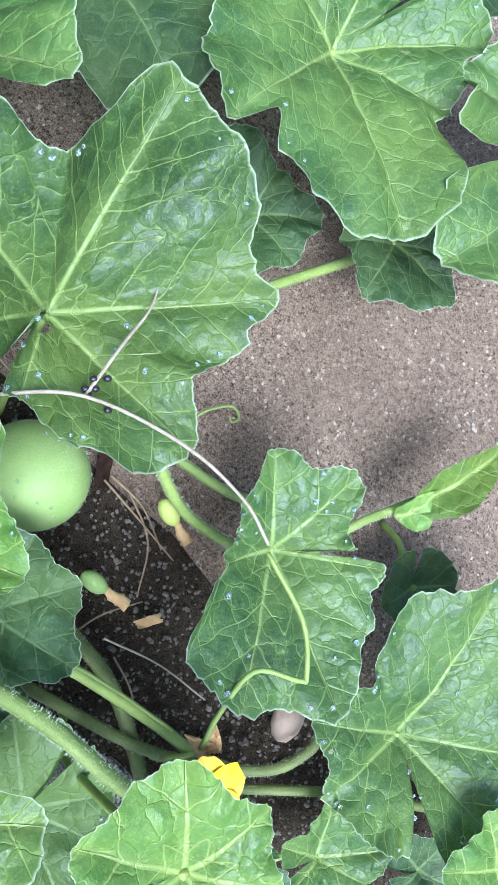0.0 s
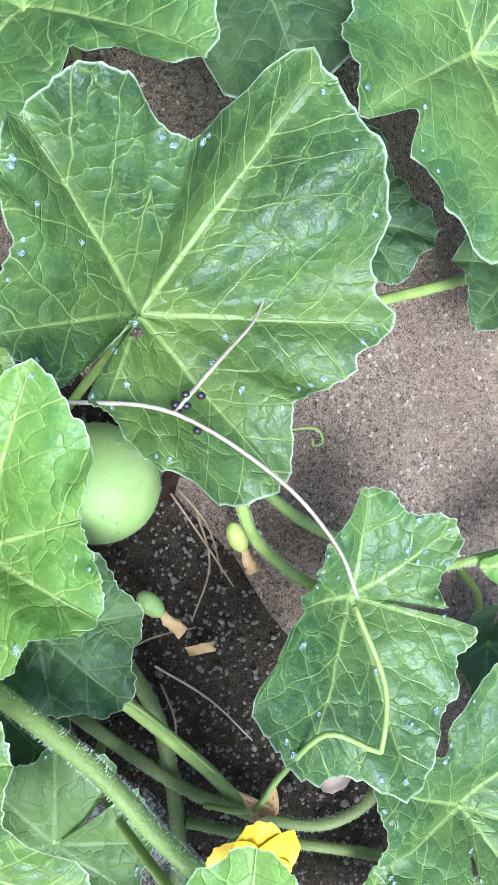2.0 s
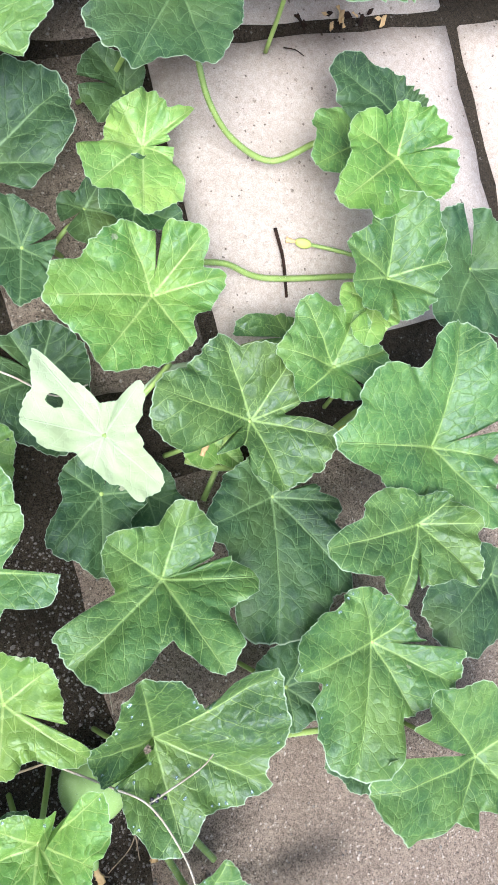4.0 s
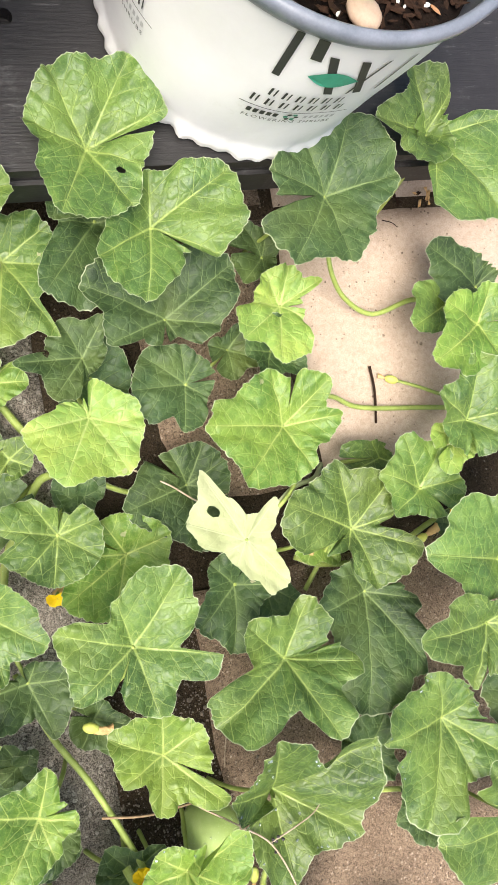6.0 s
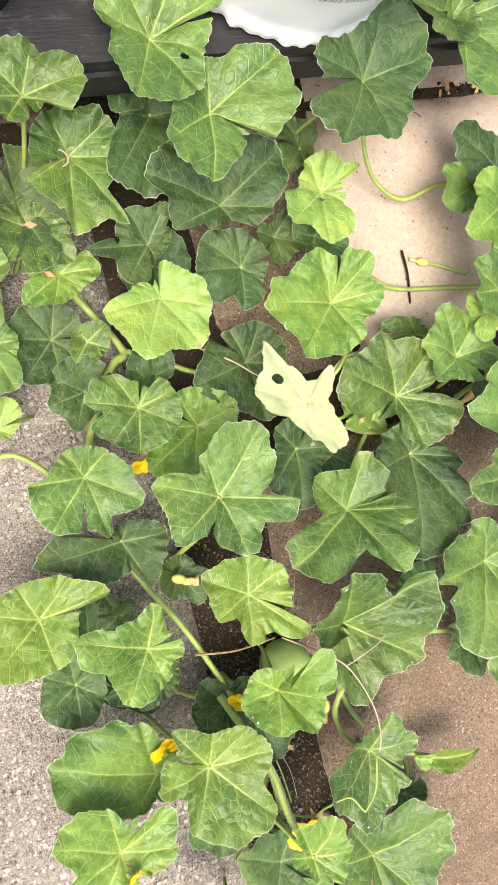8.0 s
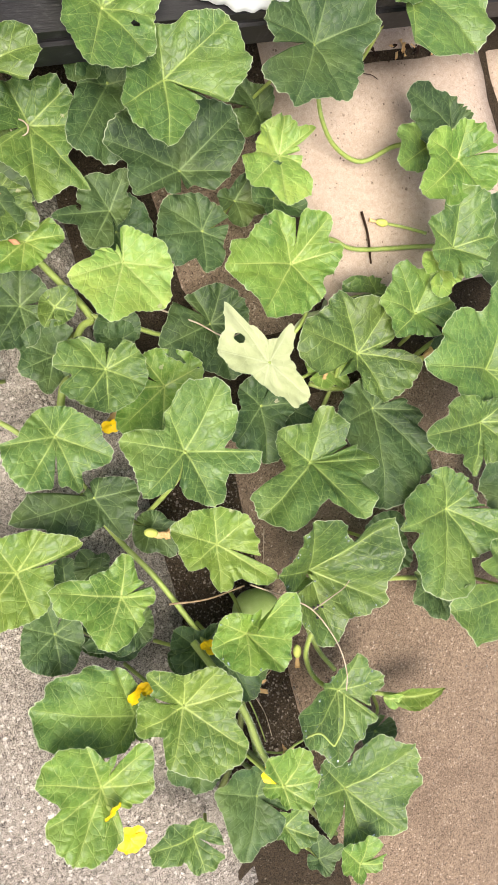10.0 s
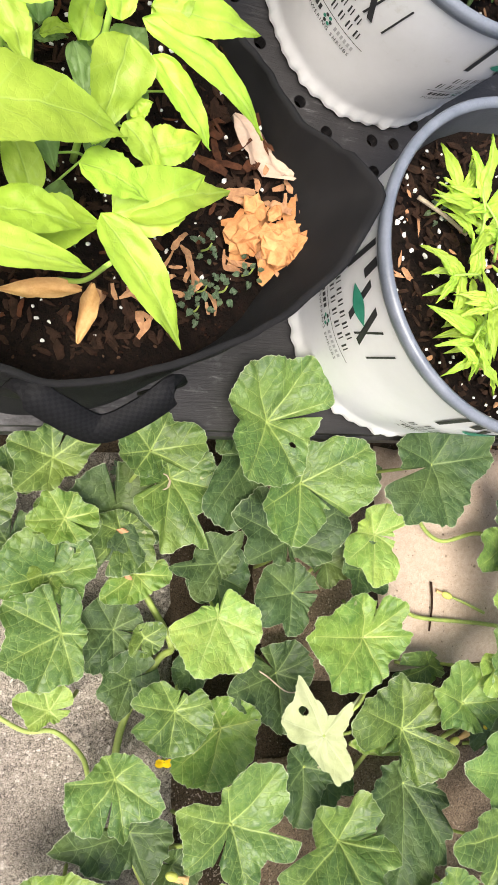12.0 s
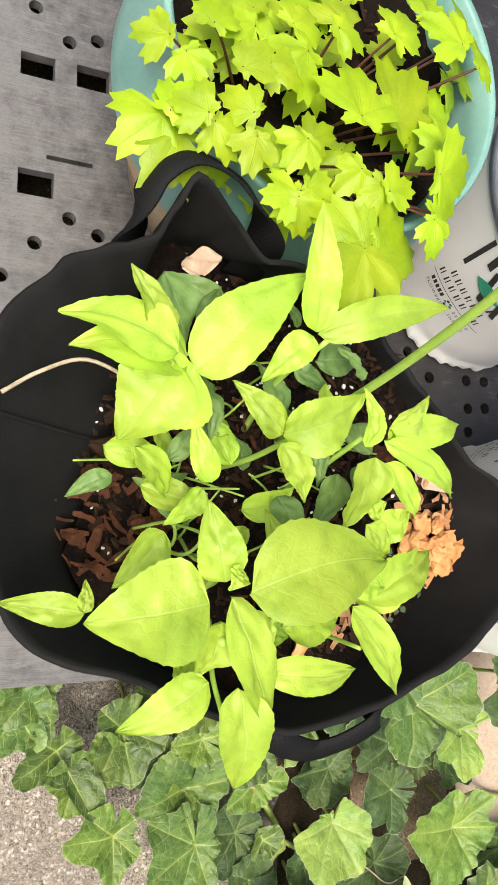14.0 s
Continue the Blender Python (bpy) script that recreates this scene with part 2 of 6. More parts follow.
def speckled(name, ground, chips, scale=230.0, rough=0.9, dirt=(0.05, 0.035, 0.025), dirt_amount=0.5, dist=0.0012, chip_bias=0.5, speck=0.4):
    """Weathered exposed-aggregate concrete: grains of several colours in a matrix, with dirt in patches."""
    m, n, l, p = nodes_of(name)
    flat = obj_coord(n, l, False)
    wob = n.new("ShaderNodeTexNoise")
    wob.inputs["Scale"].default_value = scale * 1.3
    l.new(flat, wob.inputs["Vector"])
    bent = n.new("ShaderNodeVectorMath")
    bent.operation = "MULTIPLY_ADD"
    bent.inputs[1].default_value = (0.7 / scale,) * 3
    l.new(wob.outputs["Color"], bent.inputs[0])
    l.new(flat, bent.inputs[2])
    co = bent.outputs[0]
    v = n.new("ShaderNodeTexVoronoi")
    v.inputs["Scale"].default_value = scale
    l.new(co, v.inputs["Vector"])
    gs = n.new("ShaderNodeSeparateColor")
    l.new(v.outputs["Color"], gs.inputs[0])
    grain = ramp(n, l, gs.outputs[0], chips)
    body = noise_tex(n, l, scale * 0.6, 4, 0.7, co)
    matrix = ramp(n, l, math_node(n, l, "MULTIPLY_ADD", math_node(n, l, "SUBTRACT", body, 0.5), 2.0, 0.5, clamp=True), ground)
    # single stones: only some cells hold one, each of its own size
    vs = n.new("ShaderNodeSeparateColor")
    l.new(v.outputs["Color"], vs.inputs[0])
    reach = math_node(n, l, "MULTIPLY", math_node(n, l, "SUBTRACT", vs.outputs[1], 0.08, clamp=True), chip_bias)
    mask = math_node(n, l, "MULTIPLY", math_node(n, l, "SUBTRACT", reach, v.outputs["Distance"]), 9.0, clamp=True)
    col = mixc(n, l, mask, matrix, grain)
    v3 = n.new("ShaderNodeTexVoronoi")
    v3.inputs["Scale"].default_value = scale * 0.45
    l.new(co, v3.inputs["Vector"])
    vs3 = n.new("ShaderNodeSeparateColor")
    l.new(v3.outputs["Color"], vs3.inputs[0])
    reach3 = math_node(n, l, "MULTIPLY", math_node(n, l, "SUBTRACT", vs3.outputs[1], 0.62, clamp=True), 0.9)
    mask3 = math_node(n, l, "MULTIPLY", math_node(n, l, "SUBTRACT", reach3, v3.outputs["Distance"]), 9.0, clamp=True)
    col = mixc(n, l, math_node(n, l, "MULTIPLY", mask3, 0.8), col, ramp(n, l, vs3.outputs[0], chips))
    big = noise_tex(n, l, 9, 5, 0.65, co)
    mid = noise_tex(n, l, 45, 4, 0.65, co)
    dm = math_node(n, l, "MULTIPLY", math_node(n, l, "SUBTRACT", math_node(n, l, "ADD", math_node(n, l, "MULTIPLY", big, 0.7), math_node(n, l, "MULTIPLY", mid, 0.3)), 0.47), 6.0, clamp=True)
    col = mixc(n, l, math_node(n, l, "MULTIPLY", dm, dirt_amount), col, dirt)
    grit_ = noise_tex(n, l, scale * 3.2, 2, 0.5, co)
    g2 = math_node(n, l, "MULTIPLY_ADD", math_node(n, l, "SUBTRACT", grit_, 0.5), 5.0, 0.5, clamp=True)
    col = mixc(n, l, speck, col, mixc(n, l, g2, tuple(c * 0.25 for c in ground[0][1]), tuple(min(0.8, c * 1.7) for c in ground[1][1])))
    l.new(col, p.inputs["Base Color"])
    p.inputs["Roughness"].default_value = rough
    p.inputs["Specular IOR Level"].default_value = 0.12
    h = math_node(n, l, "ADD", math_node(n, l, "MULTIPLY", mask, 0.7), math_node(n, l, "MULTIPLY", body, 0.6))
    bump(n, l, p, h, dist, 0.9)
    return m


SLAB_SAND = speckled("sandy_aggregate_concrete", [(0.25, (0.105, 0.073, 0.050)), (0.75, (0.265, 0.192, 0.136))], [(0.22, (0.020, 0.015, 0.012)), (0.34, (0.07, 0.048, 0.035)), (0.6, (0.22, 0.16, 0.118)), (0.8, (0.33, 0.25, 0.19)), (0.97, (0.62, 0.52, 0.43))], 520, chip_bias=0.85, speck=0.45, dirt=(0.052, 0.034, 0.023), dirt_amount=0.6, dist=0.0022)
SLAB_GREY = speckled("grey_aggregate_concrete", [(0.25, (0.085, 0.072, 0.060)), (0.75, (0.31, 0.27, 0.232))], [(0.2, (0.030, 0.024, 0.020)), (0.38, (0.15, 0.125, 0.105)), (0.6, (0.38, 0.335, 0.29)), (0.9, (0.66, 0.60, 0.54))], 300, chip_bias=0.95, speck=0.5, dirt=(0.055, 0.043, 0.033), dirt_amount=0.65, dist=0.0026)
SLAB_TAN = speckled("smooth_tan_concrete", [(0.3, (0.37, 0.285, 0.225)), (0.7, (0.45, 0.36, 0.295))], [(0.06, (0.09, 0.06, 0.04)), (0.12, (0.37, 0.285, 0.225)), (0.7, (0.46, 0.37, 0.305))], 300, chip_bias=0.5, dirt=(0.24, 0.17, 0.12), dirt_amount=0.28, dist=0.0005, speck=0.16)
SOIL = speckled("dark_garden_soil", [(0.3, (0.009, 0.0065, 0.0042)), (0.7, (0.052, 0.037, 0.0235))], [(0.3, (0.010, 0.0075, 0.0055)), (0.7, (0.046, 0.032, 0.021)), (0.92, (0.11, 0.09, 0.072)), (0.99, (0.30, 0.26, 0.21))], 480, chip_bias=0.75, dirt=(0.014, 0.0105, 0.008), dist=0.0028, speck=0.5)
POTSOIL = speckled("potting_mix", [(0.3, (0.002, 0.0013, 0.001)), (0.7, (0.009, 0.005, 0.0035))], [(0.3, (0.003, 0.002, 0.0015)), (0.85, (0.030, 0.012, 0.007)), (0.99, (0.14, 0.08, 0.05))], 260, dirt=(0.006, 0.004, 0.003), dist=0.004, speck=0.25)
PERLITE = simple("white_perlite", [(0.3, (0.6, 0.58, 0.54)), (0.7, (0.82, 0.8, 0.77))], 400, 0.9, 0.0004, 900)
PEBBLE = simple("pebble", [(0.3, (0.06, 0.046, 0.036)), (0.7, (0.24, 0.195, 0.155))], 150, 0.85, 0.0003, 900)
CHIP = simple("wood_chip", [(0.3, (0.20, 0.085, 0.04)), (0.55, (0.42, 0.22, 0.11)), (0.8, (0.62, 0.40, 0.24))], 90, 0.85, 0.0008, 400)
PINKCHIP = simple("pale_dry_leaf", [(0.3, (0.36, 0.25, 0.185)), (0.7, (0.50, 0.375, 0.29))], 60, 0.75, 0.0004, 500)
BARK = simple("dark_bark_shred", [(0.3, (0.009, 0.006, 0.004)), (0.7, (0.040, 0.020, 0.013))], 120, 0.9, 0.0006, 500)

BARK.node_tree.nodes["Principled BSDF"].inputs["Specular IOR Level"].default_value = 0.12


def plank_material():
    """Black moulded plastic with a worn wood grain and grey dust."""
    m, n, l, p = nodes_of("black_grained_plastic")
    co = obj_coord(n, l, False)
    mp = n.new("ShaderNodeMapping")
    mp.inputs["Scale"].default_value = (1, 14, 1)
    l.new(co, mp.inputs["Vector"])
    g = noise_tex(n, l, 22, 5, 0.7, mp.outputs[0])
    d = noise_tex(n, l, 7, 6, 0.7, co)
    xyz = n.new("ShaderNodeSeparateXYZ")
    l.new(co, xyz.inputs[0])
    dusty = math_node(n, l, "MULTIPLY", math_node(n, l, "SUBTRACT", -0.17, xyz.outputs[0]), 1.5, clamp=True)
    scuff = noise_tex(n, l, 46, 6, 0.75, co)
    scratch = n.new("ShaderNodeMapping")
    scratch.inputs["Scale"].default_value = (9, 60, 1)
    scratch.inputs["Rotation"].default_value = (0, 0, 0.5)
    l.new(co, scratch.inputs["Vector"])
    line = math_node(n, l, "MULTIPLY", math_node(n, l, "SUBTRACT", noise_tex(n, l, 3, 4, 0.7, scratch.outputs[0]), 0.60), 1.4, clamp=True)
    f = math_node(n, l, "ADD", math_node(n, l, "ADD", math_node(n, l, "MULTIPLY", g, 0.24), math_node(n, l, "ADD", math_node(n, l, "MULTIPLY", d, 0.30), math_node(n, l, "MULTIPLY", scuff, 0.50))), math_node(n, l, "ADD", math_node(n, l, "MULTIPLY", dusty, 0.62), line))
    l.new(ramp(n, l, f, [(0.36, (0.006, 0.0052, 0.006)), (0.56, (0.016, 0.014, 0.015)), (0.80, (0.13, 0.125, 0.128))]), p.inputs["Base Color"])
    p.inputs["Roughness"].default_value = 0.55
    bump(n, l, p, g, 0.0012, 0.7)
    return m


PLANK = plank_material()
FELT = simple("black_felt_fabric", [(0.3, (0.009, 0.0088, 0.0095)), (0.75, (0.018, 0.0172, 0.018))], 25, 0.95, 0.0006, 1400)


def webbing_material():
    m, n, l, p = nodes_of("black_webbing")
    uv = n.new("ShaderNodeUVMap")
    uv.uv_map = "cloth"
    w = n.new("ShaderNodeTexChecker")
    w.inputs["Scale"].default_value = 420
    l.new(uv.outputs[0], w.inputs["Vector"])
    l.new(mixc(n, l, w.outputs["Fac"], (0.006, 0.006, 0.007), (0.010, 0.010, 0.011)), p.inputs["Base Color"])
    p.inputs["Roughness"].default_value = 0.7
    bump(n, l, p, w.outputs["Fac"], 0.0006, 0.6)
    return m


FELT.node_tree.nodes["Principled BSDF"].inputs["Specular IOR Level"].default_value = 0.15
WEB = webbing_material()
WEB.node_tree.nodes["Principled BSDF"].inputs["Specular IOR Level"].default_value = 0.12


def white_pot_material():
    m, n, l, p = nodes_of("white_pot_plastic")
    co = obj_coord(n, l)
    d = noise_tex(n, l, 14, 6, 0.7, co)
    e = noise_tex(n, l, 90, 4, 0.7, co)
    f = math_node(n, l, "ADD", math_node(n, l, "MULTIPLY", d, 0.65), math_node(n, l, "MULTIPLY", e, 0.35))
    l.new(ramp(n, l, f, [(0.26, (0.58, 0.56, 0.53)), (0.40, (0.71, 0.705, 0.715)), (0.8, (0.76, 0.755, 0.775))]), p.inputs["Base Color"])
    p.inputs["Roughness"].default_value = 0.38
    bump(n, l, p, d, 0.0012, 0.5)
    return m


WHITEPOT = white_pot_material()
POTGREY = simple("grey_pot_inside", [(0.3, (0.05, 0.055, 0.065)), (0.7, (0.10, 0.105, 0.12))], 40, 0.45, 0.0003, 600)
RIMGREY = simple("blue_grey_pot_rim", [(0.3, (0.10, 0.115, 0.145)), (0.7, (0.19, 0.205, 0.245))], 40, 0.3, 0.0002, 600)
INK = simple("black_print", [(0.3, (0.02, 0.02, 0.022)), (0.7, (0.035, 0.035, 0.037))], 60, 0.5)
GREYINK = simple("grey_print", [(0.3, (0.38, 0.38, 0.39)), (0.7, (0.46, 0.46, 0.47))], 60, 0.5)
GREENINK = simple("green_print", [(0.3, (0.02, 0.20, 0.13)), (0.7, (0.05, 0.30, 0.20))], 90, 0.5)
TEAL = simple("teal_pot_plastic", [(0.3, (0.10, 0.24, 0.22)), (0.7, (0.20, 0.36, 0.33))], 12, 0.4, 0.0003, 400)
TERRA = simple("tan_pot_lip", [(0.3, (0.34, 0.24, 0.14)), (0.7, (0.55, 0.43, 0.28))], 20, 0.6, 0.0003, 400)
MELONSKIN = simple("young_melon_skin", [(0.3, (0.25, 0.35, 0.09)), (0.55, (0.33, 0.43, 0.13)), (0.8, (0.42, 0.50, 0.21))], 50, 0.55, 0.0003, 900)
WATER = nodes_of("dew_water")[0]
for key, value in (("Base Color", (0.86, 0.97, 0.94, 1)), ("Roughness", 0.04), ("Transmission Weight", 0.86), ("IOR", 1.33)):
    WATER.node_tree.nodes["Principled BSDF"].inputs[key].default_value = value
EGG = simple("dark_seed", [(0.3, (0.012, 0.01, 0.012)), (0.7, (0.03, 0.022, 0.025))], 300, 0.35)

# ---- mesh helpers ----
def part(name, data, material, parent=None, label="", smooth=True, at=None, uv=None):
    """Links (vertices, faces) or a bmesh as one mesh object, under a thing where one is given."""
    me = bpy.data.meshes.new(name)
    if isinstance(data, bmesh.types.BMesh):
        data.to_mesh(me)
        data.free()
    else:
        me.from_pydata([tuple(v) for v in data[0]], [], [tuple(f) for f in data[1]])
    for key, values in (uv or {}).items():
        layer = me.uv_layers.new(name=key)
        index = np.empty(len(me.loops), dtype=np.int32)
        me.loops.foreach_get("vertex_index", index)
        layer.data.foreach_set("uv", np.asarray(values, dtype=np.float32)[index].ravel())
    me.polygons.foreach_set("use_smooth", [smooth] * len(me.polygons))
    for m in (material if isinstance(material, (list, tuple)) else [material]):
        me.materials.append(m)
    me.update()
    ob = new(name, me)
    ob.parent = parent
    if at is not None:
        ob.matrix_basis = at if isinstance(at, Matrix) else Matrix.Translation(at)
    if label:
        ob["label"] = label
    return ob


def thing(name, at, label, category, group="", kind=""):
    ob = new(name)
    ob.empty_display_size = 0.05
    ob.matrix_basis = at if isinstance(at, Matrix) else Matrix.Translation(at)
    return tagged(ob, label, category, group, kind)


def smooth_path(points, per=6):
    """A Catmull-Rom line through the points."""
    p = [np.array(q, float) for q in points]
    p = [2 * p[0] - p[1]] + p + [2 * p[-1] - p[-2]]
    out = []
    for a, b, c, d in zip(p, p[1:], p[2:], p[3:]):
        for k in range(per):
            t = k / per
            out.append(0.5 * (2 * b + (c - a) * t + (2 * a - 5 * b + 4 * c - d) * t * t + (3 * b - a - 3 * c + d) * t ** 3))
    return out + [p[-2]]


def tube(points, r0, r1=None, sides=8, per=6, ridge=0.0):
    """A tapered round stalk along a smooth line; ridge gives it grooves."""
    line = smooth_path(points, per) if len(points) > 1 else points
    r1 = r0 if r1 is None else r1
    verts, faces = [], []
    prev = np.array([0.31, 0.17, 0.93])
    n = len(line)
    for i, q in enumerate(line):
        t = line[min(i + 1, n - 1)] - line[max(i - 1, 0)]
        t = t / max(np.linalg.norm(t), 1e-9)
        a = prev - (prev @ t) * t
        a = a / max(np.linalg.norm(a), 1e-9)
        b = np.cross(t, a)
        prev = a
        r = r0 + (r1 - r0) * i / (n - 1)
        for k in range(sides):
            w = 2 * math.pi * k / sides
            rr = r * (1 + ridge * (1 if k % 2 else -1))
            verts.append(q + rr * (math.cos(w) * a + math.sin(w) * b))
    for i in range(n - 1):
        for k in range(sides):
            k2 = (k + 1) % sides
            faces.append((i * sides + k, i * sides + k2, (i + 1) * sides + k2, (i + 1) * sides + k))
    faces.append(tuple(range(sides))[::-1])
    faces.append(tuple((n - 1) * sides + k for k in range(sides)))
    return verts, faces


def hairs(points, r, count, length, rng):
    """Fine bristles standing off a stalk."""
    line = smooth_path(points, 6)
    verts, faces = [], []
    for _ in range(count):
        i = rng.randrange(len(line) - 1)
        q = line[i] + (line[i + 1] - line[i]) * rng.random()
        t = line[i + 1] - line[i]
        t = t / np.linalg.norm(t)
        d = np.array([rng.gauss(0, 1), rng.gauss(0, 1), rng.gauss(0, 1)])
        d = d - (d @ t) * t
        d = d / max(np.linalg.norm(d), 1e-6)
        s = np.cross(d, t) * 0.000028
        tip = q + d * (r + length * rng.uniform(0.5, 1.1)) + t * length * rng.uniform(-0.3, 0.3)
        base = q + d * r * 0.9
        k = len(verts)
        verts += [base + s, base - s, tip, base + t * 0.0002]
        faces += [(k, k + 1, k + 2), (k, k + 2, k + 3), (k + 1, k + 3, k + 2)]
    return verts, faces


def joined(*items):
    verts, faces = [], []
    for v, f in items:
        k = len(verts)
        verts += [tuple(q) for q in v]
        faces += [tuple(i + k for i in q) for q in f]
    return verts, faces


def turned(profile, sides=72, wob=None):
    """A surface of revolution from (radius, height) pairs; open at both ends."""
    verts, faces = [], []
    for i, (r, z) in enumerate(profile):
        for k in range(sides):
            w = 2 * math.pi * k / sides
            rr = r + (wob(w, z) if wob else 0.0)
            verts.append((rr * math.cos(w), rr * math.sin(w), z))
    for i in range(len(profile) - 1):
        for k in range(sides):
            k2 = (k + 1) % sides
            faces.append((i * sides + k, i * sides + k2, (i + 1) * sides + k2, (i + 1) * sides + k))
    return verts, faces


def lump(rng, rx, ry, rz, rough=0.25, rings=5, sides=8):
    """A small uneven lump: pebble, clod, chip of perlite."""
    verts, faces = [(0, 0, -rz)], []
    for i in range(1, rings):
        a = math.pi * i / rings
        for k in range(sides):
            w = 2 * math.pi * k / sides
            s = 1 + rng.uniform(-rough, rough)
            verts.append((rx * s * math.sin(a) * math.cos(w), ry * s * math.sin(a) * math.sin(w), -rz * s * math.cos(a)))
    verts.append((0, 0, rz))
    last = len(verts) - 1
    for k in range(sides):
        k2 = (k + 1) % sides
        faces.append((0, 1 + k2, 1 + k))
        for i in range(rings - 2):
            a, b = 1 + i * sides, 1 + (i + 1) * sides
            faces.append((a + k, a + k2, b + k2, b + k))
        faces.append((last, last - sides + k, last - sides + k2))
    return verts, faces


def placed(data, m):
    return [tuple(m @ Vector(v)) for v in data[0]], data[1]


def slab_block(x0, x1, y0, y1, z0, z1, rng, bevel=0.006, cell=0.03, rough=0.0012):
    """A paving slab with worn, uneven edges and a slightly uneven top."""
    nx, ny = max(2, int((x1 - x0) / cell)), max(2, int((y1 - y0) / cell))
    verts, faces = [], []
    for j in range(ny + 1):
        for i in range(nx + 1):
            x, y = x0 + (x1 - x0) * i / nx, y0 + (y1 - y0) * j / ny
            edge = i in (0, nx) or j in (0, ny)
            if edge:
                x += rng.uniform(-0.0025, 0.0025)
                y += rng.uniform(-0.0025, 0.0025)
            verts.append((x, y, z1 + rough * noise.noise((x * 9, y * 9, 3)) - (bevel if edge else 0)))
    for j in range(ny):
        for i in range(nx):
            a = j * (nx + 1) + i
            faces.append((a, a + 1, a + nx + 2, a + nx + 1))
    ring = [i for i in range(nx + 1)] + [(j + 1) * (nx + 1) - 1 for j in range(1, ny + 1)] + [ny * (nx + 1) + i for i in range(nx - 1, -1, -1)] + [j * (nx + 1) for j in range(ny - 1, 0, -1)]
    k = len(verts)
    for i in ring:
        verts.append((verts[i][0], verts[i][1], z0))
    for a in range(len(ring)):
        b = (a + 1) % len(ring)
        faces.append((ring[b], ring[a], k + a, k + b))
    faces.append(tuple(range(k, k + len(ring)))[::-1])
    return verts, faces

# ---- ground: slabs turned 44 degrees, soil in the wide joint ----
TURNED = 44.0
GRID = pose(0, 0, 0, 0, 0, TURNED)
rng = random.Random(11)


def on_grid(u, v, z=0.0):
    return GRID @ Vector((u, v, z))


def grid_of(x, y):
    q = GRID.inverted() @ Vector((x, y, 0))
    return q.x, q.y


def soil_sheet():
    verts, faces, n = [], [], 110
    xs = [-400, -60, -8, -2.5] + [-1.6 + 3.0 * i / n for i in range(n + 1)] + [2.5, 8, 60, 400]
    ys = [-400, -60, -8, -2.5] + [-1.2 + 3.0 * i / n for i in range(n + 1)] + [3, 8, 60, 400]
    for y in ys:
        for x in xs:
            z = 0.006 * noise.noise((x * 18, y * 18, 0)) + 0.004 * noise.noise((x * 60, y * 60, 2)) - 0.004
            verts.append((x, y, z if abs(x) < 2 and abs(y) < 2.5 else -0.02))
    w = len(xs)
    for j in range(len(ys) - 1):
        for i in range(w - 1):
            a = j * w + i
            faces.append((a, a + 1, a + w + 1, a + w))
    return verts, faces


ground = tagged(part("ground", soil_sheet(), SOIL), "dark damp garden soil between paving slabs", "ground", kind="structure")
pavement = thing("pavement", GRID, "weathered concrete paving slabs with soil in the joints", "pavement", kind="structure")
for name, mat, box in (
    ("paving_slab", SLAB_SAND, (0.004, 0.47, -0.46, 0.21, 0.006)),
    ("paving_slab", SLAB_TAN, (0.168, 0.47, 0.290, 0.565, 0.006)),
    ("paving_slab", SLAB_SAND, (0.004, 0.155, 0.290, 0.565, 0.004)),
    ("paving_slab", SLAB_TAN, (0.168, 0.47, 0.580, 0.90, 0.007)),
    ("paving_slab", SLAB_SAND, (0.004, 0.155, 0.580, 0.90, 0.005)),
    ("paving_slab", SLAB_SAND, (-0.56, -0.095, 0.57, 0.90, 0.0)),
    ("paving_slab", SLAB_GREY, (-0.56, -0.095, -0.28, 0.555, 0.003)),
    ("paving_slab", SLAB_GREY, (-0.56, -0.095, -0.76, -0.295, 0.005)),
    ("paving_slab", SLAB_SAND, (0.004, 0.47, -0.94, -0.475, 0.004)),
    ("paving_slab", SLAB_SAND, (0.485, 0.95, -0.46, 0.21, 0.005)),
    ("paving_slab", SLAB_TAN, (0.485, 0.95, 0.222, 0.565, 0.006)),
    ("paving_slab", SLAB_GREY, (-1.04, -0.575, -0.28, 0.325, 0.006)),
    ("paving_slab", SLAB_GREY, (-1.04, -0.575, 0.34, 0.60, 0.004)),
):
    u0, u1, v0, v1, top = box
    part(name, slab_block(u0, u1, v0, v1, -0.045, top, rng), mat, pavement)


def grit(count, area, size, mat, name, label, top=0.006, keep=None):
    """Loose grains scattered over a stretch of the ground, as one mesh."""
    items = []
    for _ in range(count):
        u, v = rng.uniform(area[0], area[1]), rng.uniform(area[2], area[3])
        s = size * rng.uniform(0.35, 1.0) * (1.9 if rng.random() < 0.06 else 1)
        m = GRID @ pose(u, v, top + s * 0.25, rng.uniform(-40, 40), rng.uniform(-40, 40), rng.uniform(0, 360))
        items.append(placed(lump(rng, s, s * rng.uniform(0.6, 1), s * rng.uniform(0.45, 0.8), 0.3, 4, 6), m))
    return tagged(part(name, joined(*items), mat, smooth=False), label, "gravel", kind="stuff")


grit(2600, (-0.10, 0.005, -0.25, 0.20), 0.0013, PEBBLE, "soil_pebbles", "small grey and brown pebbles on dark soil", 0.001)
grit(700, (0.006, 0.40, -0.35, 0.205), 0.0011, PEBBLE, "slab_grit", "fine loose grit lying on the sandy slab", 0.006)

# ---- the black plastic rack that the pots stand on ----
DECK = 0.14
EDGE_V = 0.567


